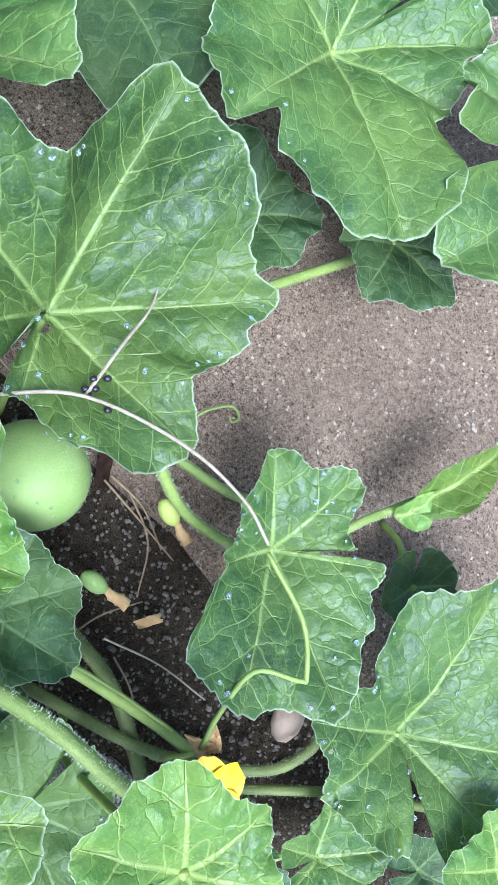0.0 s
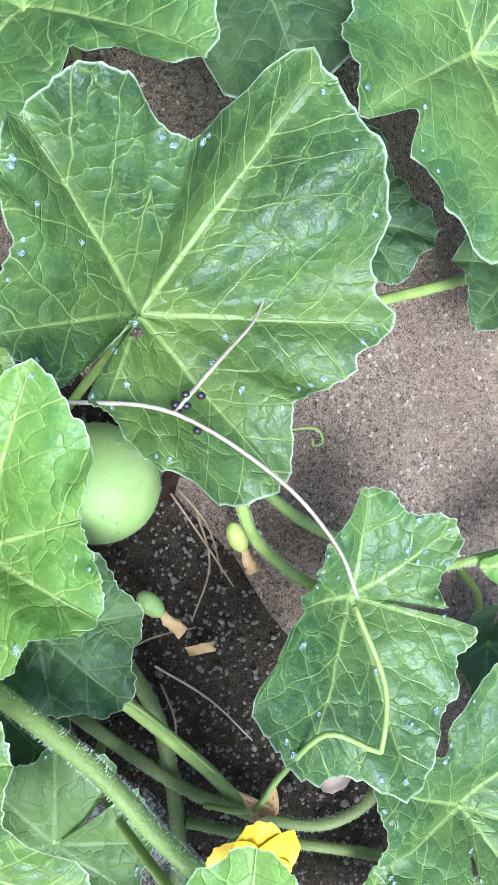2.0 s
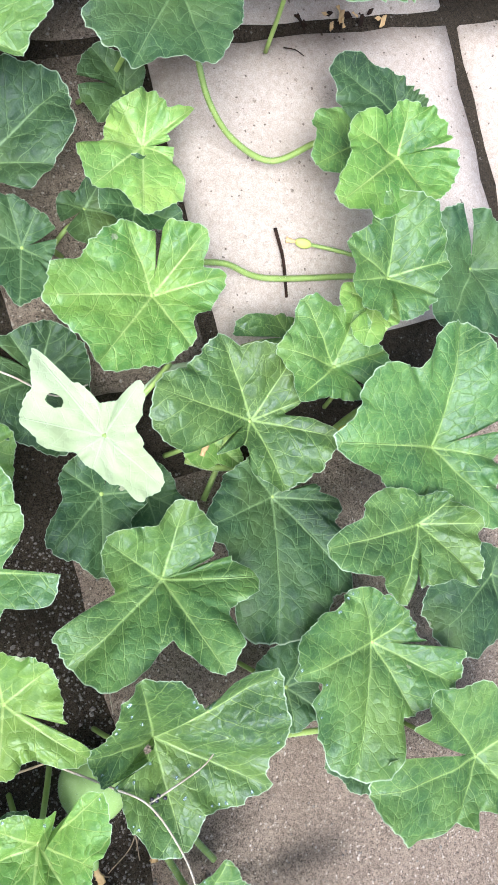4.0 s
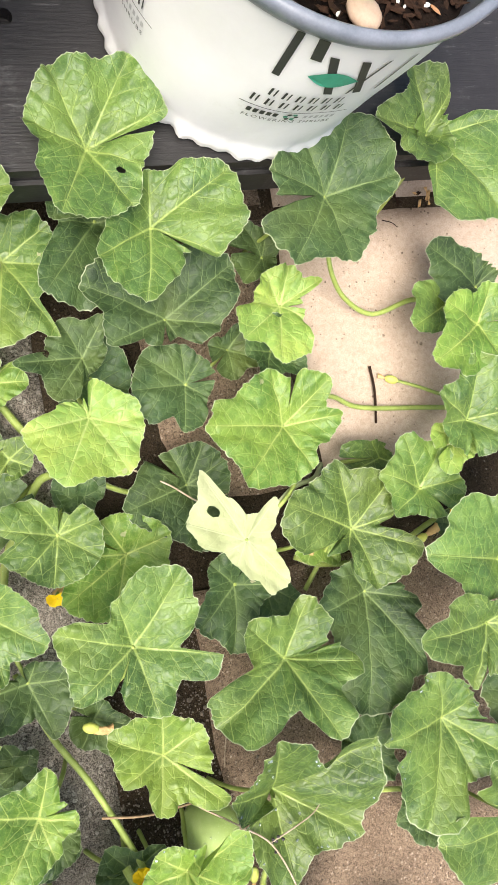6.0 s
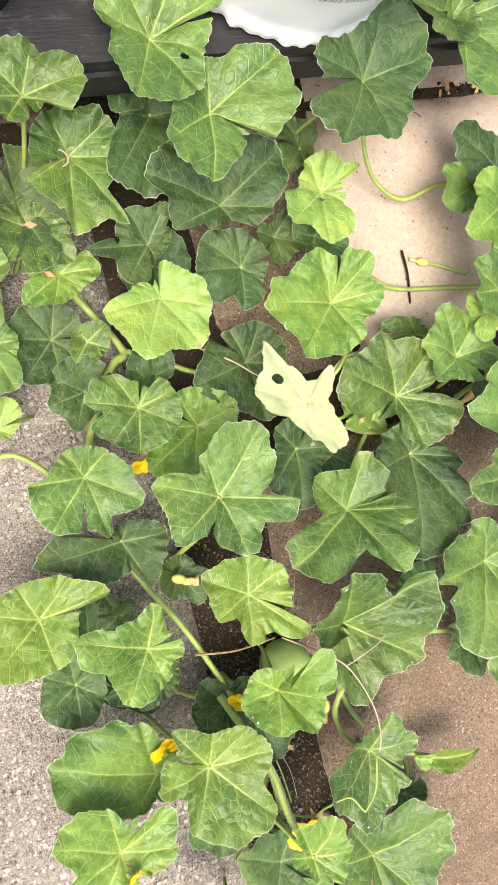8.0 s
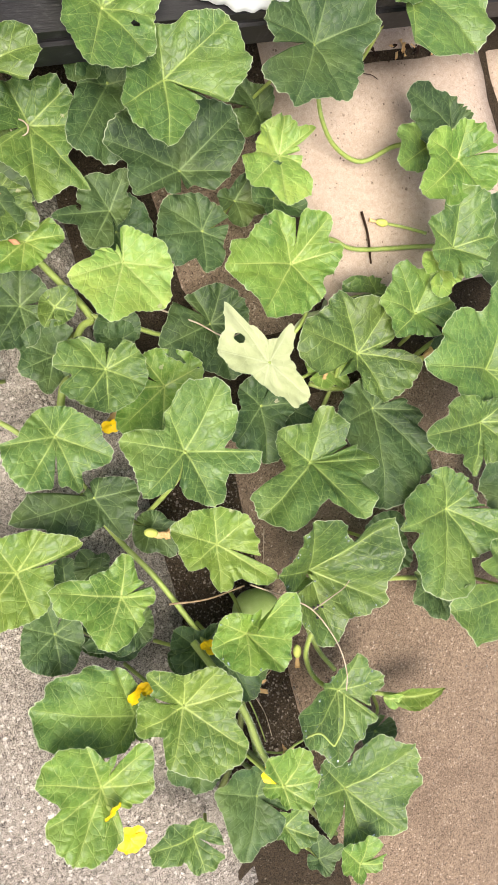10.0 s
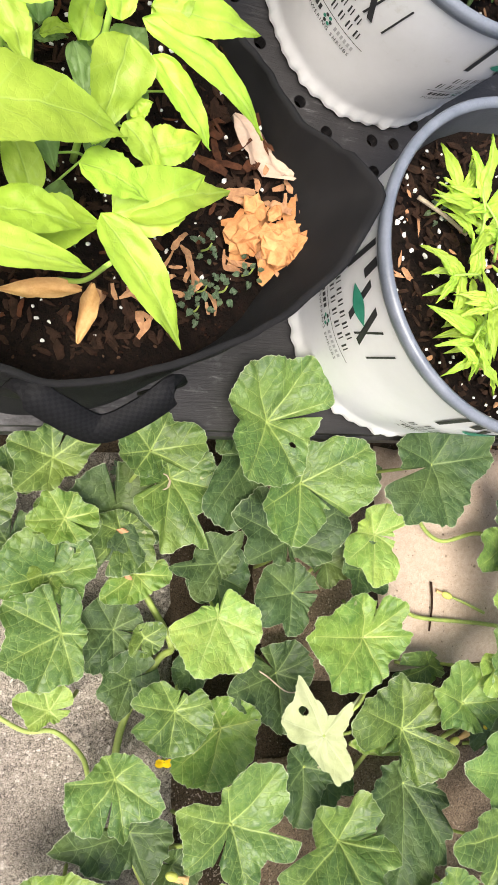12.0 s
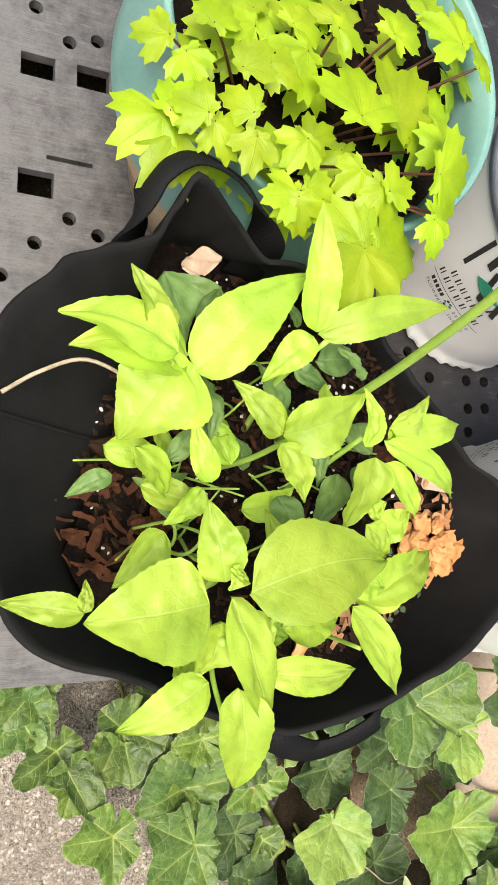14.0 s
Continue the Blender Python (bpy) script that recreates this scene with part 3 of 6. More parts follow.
def ring_of(cx, cy, rx, ry, n=14, square=False):
    if square:
        return [(cx - rx, cy - ry), (cx + rx, cy - ry), (cx + rx, cy + ry), (cx - rx, cy + ry)]
    return [(cx + rx * math.cos(2 * math.pi * k / n), cy + ry * math.sin(2 * math.pi * k / n)) for k in range(n)]


def perforated(outline, holes, thick):
    """A plate with real holes through it: top face, hole walls and outer walls."""
    bm = bmesh.new()
    edges, loops = [], []
    for ring in [outline] + holes:
        vs = [bm.verts.new((x, y, 0)) for x, y in ring]
        loops.append(vs)
        edges += [bm.edges.new((vs[i], vs[(i + 1) % len(vs)])) for i in range(len(vs))]
    bmesh.ops.triangle_fill(bm, use_beauty=True, edges=edges)
    for vs in loops:
        low = [bm.verts.new((v.co.x, v.co.y, -thick)) for v in vs]
        for i in range(len(vs)):
            j = (i + 1) % len(vs)
            bm.faces.new((vs[i], vs[j], low[j], low[i]))
    bmesh.ops.recalc_face_normals(bm, faces=bm.faces)
    return bm


rack = thing("plant_rack", GRID @ pose(0, EDGE_V, 0), "low black plastic rack with a worn, grained and perforated deck", "rack")
holes = []
for u, v in ((-0.428, 1.2), (-0.395, 1.173), (-0.368, 1.182), (-0.341, 1.201), (-0.39, 0.994), (-0.421, 0.965), (-0.362, 0.982), (-0.45, 0.93), (-0.48, 0.90),
             (0.001, 0.907), (0.031, 0.88), (0.086, 0.881), (0.113, 0.882), (0.14, 0.865), (0.087, 0.847), (0.113, 0.849), (0.086, 0.819), (0.139, 0.908), (0.166, 0.84), (0.166, 0.88),
             (-0.088, 0.686), (-0.061, 0.722), (-0.02, 0.757), (-0.071, 1.047), (-0.097, 1.039), (-0.071, 1.002), (-0.043, 0.96)):
    holes.append(ring_of(u, v - EDGE_V, 0.0068, 0.0068))
for u, v, w, h in ((-0.424, 1.14, 0.016, 0.0115), (-0.371, 1.141, 0.016, 0.0115), (-0.422, 1.023, 0.0165, 0.0125), (0.008, 1.14, 0.013, 0.010), (-0.391, 1.051, 0.022, 0.0022), (-0.52, 1.02, 0.016, 0.012), (-0.52, 1.14, 0.016, 0.012)):
    holes.append(ring_of(u, v - EDGE_V, w, h, square=True))
part("deck", perforated([(-0.95, 0.0), (0.75, 0.0), (0.75, 0.95), (-0.95, 0.95)], holes, 0.012), PLANK, rack, smooth=False, at=(0, 0, DECK))


def box_mesh(x0, x1, y0, y1, z0, z1, r=0.004):
    bm = bmesh.new()
    bmesh.ops.create_cube(bm, size=1, matrix=Matrix.LocRotScale(((x0 + x1) / 2, (y0 + y1) / 2, (z0 + z1) / 2), None, (x1 - x0, y1 - y0, z1 - z0)))
    bmesh.ops.bevel(bm, geom=bm.edges[:], offset=r, segments=2, affect="EDGES")
    return bm


part("front_rail", box_mesh(-0.95, 0.75, -0.004, 0.03, 0.085, DECK - 0.013), PLANK, rack, smooth=False)
part("rear_rail", box_mesh(-0.95, 0.75, 0.92, 0.95, 0.085, DECK - 0.013), PLANK, rack, smooth=False)
for u in (-0.9, -0.1, 0.7):
    for v in (0.1, 0.88):
        part("leg", box_mesh(u - 0.04, u + 0.04, v - 0.04, v + 0.04, -0.004, DECK - 0.013, 0.008), PLANK, rack, smooth=False)


# ---- nursery pots ----
def soil_disc(r, z, rough=0.006, seed=0, edge=None):
    verts, faces, rings, sides = [(0, 0, z)], [], 26, 64
    for i in range(1, rings + 1):
        for k in range(sides):
            w = 2 * math.pi * k / sides
            q = (edge(math.degrees(w)) if edge else r) * i / rings
            x, y = q * math.cos(w), q * math.sin(w)
            verts.append((x, y, z + rough * noise.noise((x * 35 + seed, y * 35, 1)) + 0.5 * rough * noise.noise((x * 110 + seed, y * 110, 5))))
    for k in range(sides):
        k2 = (k + 1) % sides
        faces.append((0, 1 + k, 1 + k2))
        for i in range(rings - 1):
            a, b = 1 + i * sides, 1 + (i + 1) * sides
            faces.append((a + k, b + k, b + k2, a + k2))
    return verts, faces


def scatter_in(r, z, count, size, flat, rng, rough=0.3, c=(0, 0), long=1.0):
    items = []
    for _ in range(count):
        q, w = r * math.sqrt(rng.random()), rng.uniform(0, 2 * math.pi)
        s = size * rng.uniform(0.4, 1.0)
        m = pose(c[0] + q * math.cos(w), c[1] + q * math.sin(w), z + 0.3 * s, rng.uniform(-35, 35), rng.uniform(-35, 35), rng.uniform(0, 360))
        items.append(placed(lump(rng, s * long, s * rng.uniform(0.5, 0.9), s * flat, rough, 4, 6), m))
    return joined(*items)


def loose(name, data, mat, parent):
    ob = part(name, data, mat, parent, smooth=False)
    ob["kind"] = "stuff"
    return ob


def nursery_pot(at, turn, rb, rt, h, seed):
    """A white printed nursery pot: wrap with a scalloped foot, rolled grey lip, grey inside, potting mix."""
    r = random.Random(seed)
    pot = thing("nursery_pot", pose(*at, 0, 0, turn), "white plastic nursery pot with dark print and a rolled blue-grey lip", "plant pot", "nursery pots on the rack")
    flare = rt - rb

    def dent(w, z):
        k = max(0.0, 1 - z / 0.02)
        return 0.0028 * noise.noise((math.cos(w) * 2.6, math.sin(w) * 2.2, z * 12 + seed)) + k * (0.0017 * math.cos(43 * w) + 0.0034 * noise.noise((math.cos(w) * 9, math.sin(w) * 9, seed)))

    steps = [0.004, 0.007, 0.011, 0.016, 0.03] + [0.03 + (h - 0.045) * i / 8 for i in range(1, 9)]
    body = part("body", turned([(rb + flare * z / h + (0.0025 if z < 0.012 else 0), z) for z in steps], 204, dent), WHITEPOT, pot)
    part("foot", turned([(0.0, 0.001), (rb - 0.012, 0.001), (rb - 0.006, 0.012), (rb - 0.004, 0.03)], 72), POTGREY, pot, "dark scalloped foot")
    top = rb + flare
    part("lip", turned([(top - 0.004, h - 0.018), (top + 0.001, h - 0.014), (top + 0.004, h - 0.008), (top + 0.0045, h - 0.003), (top + 0.003, h), (top - 0.001, h + 0.001), (top - 0.004, h - 0.002), (top - 0.0045, h - 0.006)], 96), RIMGREY, pot, "rolled blue-grey lip")
    part("inner_wall", turned([(top - 0.0045, h - 0.004), (top - 0.006, h - 0.02), (top - 0.012, h - 0.06)], 96), POTGREY, pot)
    part("potting_mix", soil_disc(top - 0.009, h - 0.038, 0.009, seed), POTSOIL, pot, "dark bark potting mix")
    loose("perlite", scatter_in(top - 0.013, h - 0.034, 150, 0.0026, 0.7, r), PERLITE, pot)
    loose("bark_mulch", scatter_in(top - 0.013, h - 0.036, 760, 0.0038, 0.36, r, rough=0.5, long=1.9), BARK, pot)
    loose("wood_mulch", scatter_in(top - 0.02, h - 0.034, 34, 0.0042, 0.25, r, long=2.2), CHIP, pot)

    def decal(outline, w0, z0, mat, name, n=1):
        """A printed patch: outline in metres along the curve and up, laid on the pot's side."""
        bm = bmesh.new()
        vs = []
        for x, z in outline:
            zz = z0 + z
            rr = rb + flare * zz / h
            w = w0 + x / rr
            dd = rr + dent(w, zz) + 0.0012
            vs.append(bm.verts.new((dd * math.cos(w), dd * math.sin(w), zz)))
        bm.faces.new(vs)
        bmesh.ops.triangulate(bm, faces=bm.faces[:])
        return part(name, bm, mat, body, smooth=False)

    def lettering(words, tall, w0, z0):
        """Words in the built-in font, laid round the pot's side."""
        font = bpy.data.curves.new("lettering", "FONT")
        font.body, font.size, font.align_x, font.space_character = words, tall * 1.4, "CENTER", 1.25
        font.resolution_u = 2
        flat = bpy.data.objects.new("lettering", font)
        me = bpy.data.meshes.new_from_object(flat)
        bpy.data.objects.remove(flat)
        verts = []
        for v in me.vertices:
            zz = z0 + v.co.y
            rr = rb + flare * zz / h
            w = w0 + v.co.x / rr
            dd = rr + dent(w, zz) + 0.0012
            verts.append((dd * math.cos(w), dd * math.sin(w), zz))
        return part("lettering", (verts, [tuple(q.vertices) for q in me.polygons]), INK, body, smooth=False)

    def rect(x0, x1, z0, z1, skew=0.0):
        n = max(1, int(abs(x1 - x0) / 0.006))
        low = [(x0 + (x1 - x0) * i / n, z0) for i in range(n + 1)]
        return low + [(x + skew, z1) for x, _ in reversed(low)]

    for w0 in [math.radians(72 * k) for k in range(5)]:
        z0 = h * 0.47
        # emblem: plain dark strokes and a green leaf
        for x, low, high, wide, skew in ((-0.036, 0.042, 0.092, 0.0052, -0.004), (-0.022, 0.070, 0.092, 0.0075, -0.004), (0.004, 0.034, 0.078, 0.0062, -0.016), (0.020, 0.034, 0.078, 0.0020, 0.010), (0.026, 0.034, 0.078, 0.0062, -0.016), (0.043, 0.034, 0.078, 0.0018, 0.008)):
            decal(rect(x, x + wide, low, high, skew), w0, z0, INK, "print_stroke")
        leaf_print = [(-0.016 + 0.036 * t, 0.052 + 0.009 * math.sin(math.pi * t)) for t in [i / 8 for i in range(9)]] + [(-0.016 + 0.036 * t, 0.052 - 0.009 * math.sin(math.pi * t)) for t in [1 - i / 8 for i in range(1, 8)]]
        decal(leaf_print, w0, z0 + 0.001, GREENINK, "printed_leaf")
        for zz, wide, tall, count in ((0.018, 0.029, 0.0095, 6), (0.004, 0.037, 0.0095, 7)):
            step = 2 * wide / count
            for k in range(count):
                x = -wide + k * step
                decal(rect(x, x + 0.0017, zz, zz + tall), w0, z0, INK, "print_bar")
                decal(rect(x + 0.0038, x + 0.0049, zz, zz + tall), w0, z0, INK, "print_bar")
        decal(rect(-0.042, 0.042, -0.002, -0.0012), w0, z0, INK, "print_rule")
        x = -0.034
        for i in range(5):
            decal(rect(x, x + 0.0034, -0.012, -0.006), w0, z0, INK, "print_bar")
            x += 0.0050
        for a in range(6):
            ca = 2 * math.pi * a / 6
            decal([(0.0 + 0.0042 * math.cos(ca) + 0.0019 * math.cos(b), -0.010 + 0.0042 * math.sin(ca) + 0.0019 * math.sin(b)) for b in [2 * math.pi * k / 8 for k in range(8)]], w0, z0, GREENINK if a % 2 else INK, "print_dot")
        x = 0.010
        for i in range(6):
            decal(rect(x, x + 0.0026, -0.012, -0.007), w0, z0, GREYINK, "print_bar")
            x += 0.0044
        lettering("FLOWERING SHRUBS", 0.0044, w0, z0 - 0.0205)
    return pot


POT_A, POT_B = (-0.404, 0.562, DECK), (-0.644, 0.785, DECK)
nursery_pot(POT_A, -124, 0.115, 0.135, 0.207, 3)
nursery_pot(POT_B, -98, 0.115, 0.138, 0.214, 8)


# ---- teal pot, tipped a little, with its pale outer lip ----
teal = thing("teal_pot", pose(-0.907, 0.601, DECK), "teal plastic pot with a tan outer edge, full of plants", "plant pot")
part("lower_body", turned([(0.0, 0.001), (0.10, 0.001), (0.112, 0.05), (0.138, 0.10), (0.153, 0.14), (0.156, 0.150)], 72), TERRA, teal, "tan weathered lower body")
part("bowl", turned([(0.1565, 0.148), (0.158, 0.155), (0.157, 0.175), (0.150, 0.215), (0.145, 0.236), (0.146, 0.243), (0.144, 0.247), (0.139, 0.244), (0.136, 0.22), (0.126, 0.16)], 96), TEAL, teal, "faded teal bowl with a rounded rim")
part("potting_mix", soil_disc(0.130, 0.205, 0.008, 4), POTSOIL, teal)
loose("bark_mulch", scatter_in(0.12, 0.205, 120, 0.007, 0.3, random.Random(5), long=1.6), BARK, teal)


# ---- black fabric grow bag ----
BAG = (-0.71, 0.36, DECK)
bag = thing("grow_bag", pose(*BAG), "black felt grow bag with webbing handles and a slumped wall", "grow bag")
RIM_R = ((-180, 0.190), (-175, 0.199), (-167, 0.213), (-154, 0.228), (-132, 0.235), (-110, 0.232), (-84, 0.192), (-55, 0.186), (-27, 0.181), (0, 0.188), (15, 0.196), (30, 0.204), (38, 0.170), (45, 0.148), (60, 0.140), (90, 0.134), (115, 0.130), (137, 0.128), (151, 0.138), (160, 0.170), (167, 0.199), (172, 0.190), (176, 0.184), (180, 0.190))


SOIL_R = ((-180, 0.146), (-159, 0.122), (-147, 0.117), (-124, 0.143), (-111, 0.170), (-90, 0.172), (-60, 0.172), (-20, 0.172), (10, 0.168), (30, 0.158), (60, 0.140), (90, 0.136), (120, 0.142), (136, 0.150), (147, 0.168), (161, 0.186), (169, 0.182), (175, 0.164), (180, 0.146))


def rim_radius(deg, table=RIM_R):
    d = (deg + 180) % 360 - 180
    for (a, r), (b, q) in zip(table, table[1:]):
        if a <= d <= b:
            t = (d - a) / (b - a)
            t = t * t * (3 - 2 * t)
            return r + (q - r) * t
    return 0.19


def bag_wall(off, sides=240):
    verts, faces = [], []
    lev = [0.002, 0.03, 0.07, 0.11, 0.15, 0.165, 0.18, 0.195, 0.21, 0.225, 0.238, 0.245]
    for i, z in enumerate(lev):
        for k in range(sides):
            deg = 360 * k / sides
            w = math.radians(deg)
            rim = rim_radius(deg)
            t = max(0.0, (z - 0.155) / 0.09)
            low = rim_radius(deg, SOIL_R) + 0.004
            r = low + (rim - low) * t ** 0.9
            r += 0.003 * noise.noise((math.cos(w) * 3, math.sin(w) * 3, z * 14)) + 0.0012 * noise.noise((math.cos(w) * 11, math.sin(w) * 11, z * 40))
            zz = z - 0.045 * t * max(0.0, 1 - abs((deg + 180) % 360 - 180 - 88) / 52) ** 0.5 + t * (0.036 * math.exp(-((((deg - 167 + 180) % 360) - 180) / 8.0) ** 2) + 0.006 * math.sin(3 * w + 1) + 0.006 * noise.noise((math.cos(w) * 4, math.sin(w) * 4, 9)))
            verts.append(((r + off) * math.cos(w), (r + off) * math.sin(w), zz))
    for i in range(len(lev) - 1):
        for k in range(sides):
            k2 = (k + 1) % sides
            faces.append((i * sides + k, i * sides + k2, (i + 1) * sides + k2, (i + 1) * sides + k))
    return verts, faces


outer, inner = bag_wall(0.0), bag_wall(-0.004)
n_out, sides = len(outer[0]), 240
seam = [(n_out - sides + k, n_out - sides + (k + 1) % sides, 2 * n_out - sides + (k + 1) % sides, 2 * n_out - sides + k) for k in range(sides)]
both = joined(outer, (inner[0], [f[::-1] for f in inner[1]]))
part("wall", (both[0], both[1] + seam), FELT, bag)
part("base", turned([(0.0, 0.002), (0.172, 0.002)], 72), FELT, bag)
seam_line = []
for z in (0.165, 0.18, 0.195, 0.21, 0.225, 0.238, 0.243):
    t = (z - 0.155) / 0.09
    low_, top_ = rim_radius(-140, SOIL_R) + 0.004, rim_radius(-140)
    q_ = low_ + (top_ - low_) * t ** 0.9 - 0.0045
    seam_line.append((q_ * math.cos(math.radians(-140)), q_ * math.sin(math.radians(-140)), z + 0.001))
part("seam", tube(seam_line, 0.0016, 0.0016, 6), FELT, bag, "stitched black side seam")
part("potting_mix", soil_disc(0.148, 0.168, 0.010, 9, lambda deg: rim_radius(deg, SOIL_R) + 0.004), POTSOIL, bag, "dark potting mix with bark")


def strap(points, width, normal_hint, thick=0.0022):
    """A flat woven strap along a line."""
    line = smooth_path(points, 8)
    verts, faces, uvs = [], [], []
    run = 0.0
    for i, q in enumerate(line):
        t = line[min(i + 1, len(line) - 1)] - line[max(i - 1, 0)]
        t = t / np.linalg.norm(t)
        side = np.cross(t, np.array(normal_hint[0]) * (1 - i / len(line)) + np.array(normal_hint[1]) * i / len(line))
        side = side / np.linalg.norm(side)
        up = np.cross(side, t)
        if i:
            run += np.linalg.norm(q - line[i - 1])
        for a, b in ((-1, 0), (1, 0), (1, 1), (-1, 1)):
            verts.append(q + side * a * width / 2 + up * b * thick)
            uvs.append((run, a * width / 2))
    for i in range(len(line) - 1):
        for k in range(4):
            k2 = (k + 1) % 4
            faces.append((4 * i + k, 4 * i + k2, 4 * i + 4 + k2, 4 * i + 4 + k))
    faces += [(3, 2, 1, 0), tuple(4 * (len(line) - 1) + k for k in range(4))]
    return (verts, faces), uvs


def around(deg, r, z):
    return (r * math.cos(math.radians(deg)), r * math.sin(math.radians(deg)), z)


data, uvs = strap([around(-56, 0.186, 0.17), around(-55.5, 0.190, 0.222), around(-50, 0.198, 0.222), around(-42, 0.207, 0.206), around(-35, 0.200, 0.220), around(-29, 0.190, 0.224), around(-28, 0.185, 0.17)], 0.020, ((0.35, -0.45, 0.8), (0.5, -0.35, 0.8)))
part("handle", data, WEB, bag, "black woven webbing handle", uv={"cloth": uvs})
data, uvs = strap([around(178, 0.188, 0.19), around(177, 0.197, 0.238), around(171, 0.210, 0.260), around(164, 0.210, 0.266), around(156, 0.192, 0.258), around(150, 0.168, 0.246), around(147, 0.152, 0.220), around(146, 0.148, 0.17)], 0.030, ((-0.7, 0.1, 0.6), (-0.4, 0.6, 0.6)))
part("handle", data, WEB, bag, "black woven webbing handle", uv={"cloth": uvs})
rb_ = random.Random(21)
loose("perlite", scatter_in(0.155, 0.172, 220, 0.0024, 0.7, rb_), PERLITE, bag)
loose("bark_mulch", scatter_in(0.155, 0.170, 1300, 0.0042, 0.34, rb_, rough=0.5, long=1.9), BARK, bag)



# ---- plants ----
def melon_leaf(parent, kind, at, angles, radii, root=None, seed=0, thick=0.0021, fold=0.0, cup=(0.50, 0.22), lobed=1.0, open_gap=False, lean=None, rise=None, hole=None, drops=0):
    """One lobed, toothed melon leaf on its hairy stalk. angles, radii: the lobes' directions (degrees) and lengths (mm), one way round from the sinus; a negative length is the bottom of a notch."""
    rg = random.Random(seed)
    ang, rad = [float(angles[0])], [r / 1000 for r in radii]
    for a, r0, r1 in zip(angles[1:], rad, rad[1:]):
        ang.append(max(a, ang[-1] + (5 if min(r0, r1) < 0 else 9)))
    span = min(ang[-1] - ang[0], 350.0)
    gap = 360.0 - span
    size = [abs(r) for r in rad]
    big = max(size)
    # a main vein runs to each of the longest lobes
    tips = []
    for r, a in sorted(((r, a) for a, r in zip(ang, rad) if r > 0), reverse=True):
        if all(abs((a - q + 180) % 360 - 180) > 34 for q in tips):
            tips.append(a)
    tips = [math.radians(a) for a in tips]
    # one fan of radial lines; the lobes' tips lie on lines of their own
    cols = []
    pairs = list(zip(range(len(ang) - 1), range(1, len(ang)))) + [(len(ang) - 1, 0)]
    for i, j in pairs:
        width = (ang[j] - ang[i]) if j else gap
        r0, r1 = size[i], size[j]
        n = max(4, 3 * int(width / 4.6))
        for k in range(n):
            s = k / n
            e = s * s * (3 - 2 * s)
            r = r0 + (r1 - r0) * e
            if j and rad[i] > 0 and rad[j] > 0:
                dip = min(lobed * max(0.0, width - 24) * 0.0058, 0.48)
                shape = (0.5 - 0.5 * math.cos(2 * math.pi * s)) ** 1.2
                r *= 1 - dip * shape
            elif not j and kind != "p":
                x = (s - 0.5) * width
                half = width * 0.47 if open_gap else max(3.0, min(width * 0.18, 7.0))
                r *= 1 - 0.88 * max(0.0, 1 - (abs(x) / half) ** (6 if open_gap else 1.0))
            a = math.radians(ang[i] + width * s)
            off = min(abs((a - q + math.pi) % (2 * math.pi) - math.pi) for q in tips)
            lift = None
            if rise:
                lift = (rise[i] + (rise[j] - rise[i]) * e) / 1000
            cols.append((a, r, off, lift))
    rings = [0.0, 0.06, 0.13, 0.22, 0.31, 0.40, 0.49, 0.58, 0.67, 0.76, 0.85, 0.93, 0.975, 1.0]
    wave = [(rg.randint(2, 4), rg.uniform(0, 6.28), rg.uniform(0.03, 0.075)), (rg.randint(5, 9), rg.uniform(0, 6.28), rg.uniform(0.02, 0.04))]
    fold_dir = math.radians(ang[len(ang) // 2])
    calm = 0.25 if kind == "p" else 1.0
    lean_dir, slope = 0.0, 0.0
    if lean:
        lean_dir, slope = math.radians(lean[0]), lean[1]
    verts, faces, vein_uv, rim_uv = [], [], [], []
    n = len(cols)
    jag = [(rg.uniform(-0.006, 0.006) + 0.034 * noise.noise((k * 0.23, seed, 3)) + (0.011, -0.007, -0.003, 0.002)[k % 4]) for k in range(n)]
    for t in rings[1:]:
        for k, (a, r, off, lift) in enumerate(cols):
            q = r * t * (1 + jag[k] * max(0.0, (t - 0.85) / 0.15))
            x, y = q * math.cos(a), q * math.sin(a)
            rel = q / big
            d, s = q * math.sin(min(off, 1.4)), q * math.cos(min(off, 1.4))
            z = big * (cup[0] * rel - cup[1] * rel * rel) if lift is None else lift * (1.35 * t - 0.35 * t * t)
            z += calm * big * rel * rel * sum(h * math.sin(f * a + p) for f, p, h in wave)
            z += calm * 0.0048 * (1 - math.exp(-d / 0.007)) * min(1, q / 0.02) + 0.0036 * noise.noise((x * 48, y * 52, seed * 1.7))
            z += 0.0012 * noise.noise((x * 130, y * 140, seed * 0.7))
            z += slope * q * math.cos(a - lean_dir)
            z += calm * 0.12 * big * max(0.0, (t - 0.70) / 0.30) * noise.noise((math.cos(a) * 5, math.sin(a) * 5, seed * 3.1))
            if fold:
                z += fold * abs(q * math.sin(a - fold_dir))
            verts.append((x, y, z))
            vein_uv.append((s / 0.1, d / 0.1))
            rim_uv.append((t, 0))
    verts.append((0, 0, -0.001))
    vein_uv.append((0, 0))
    rim_uv.append((0, 0))
    c = len(verts) - 1
    for k in range(n):
        k2 = (k + 1) % n
        faces.append((c, k, k2))
        for i in range(len(rings) - 2):
            faces.append((i * n + k, (i + 1) * n + k, (i + 1) * n + k2, i * n + k2))
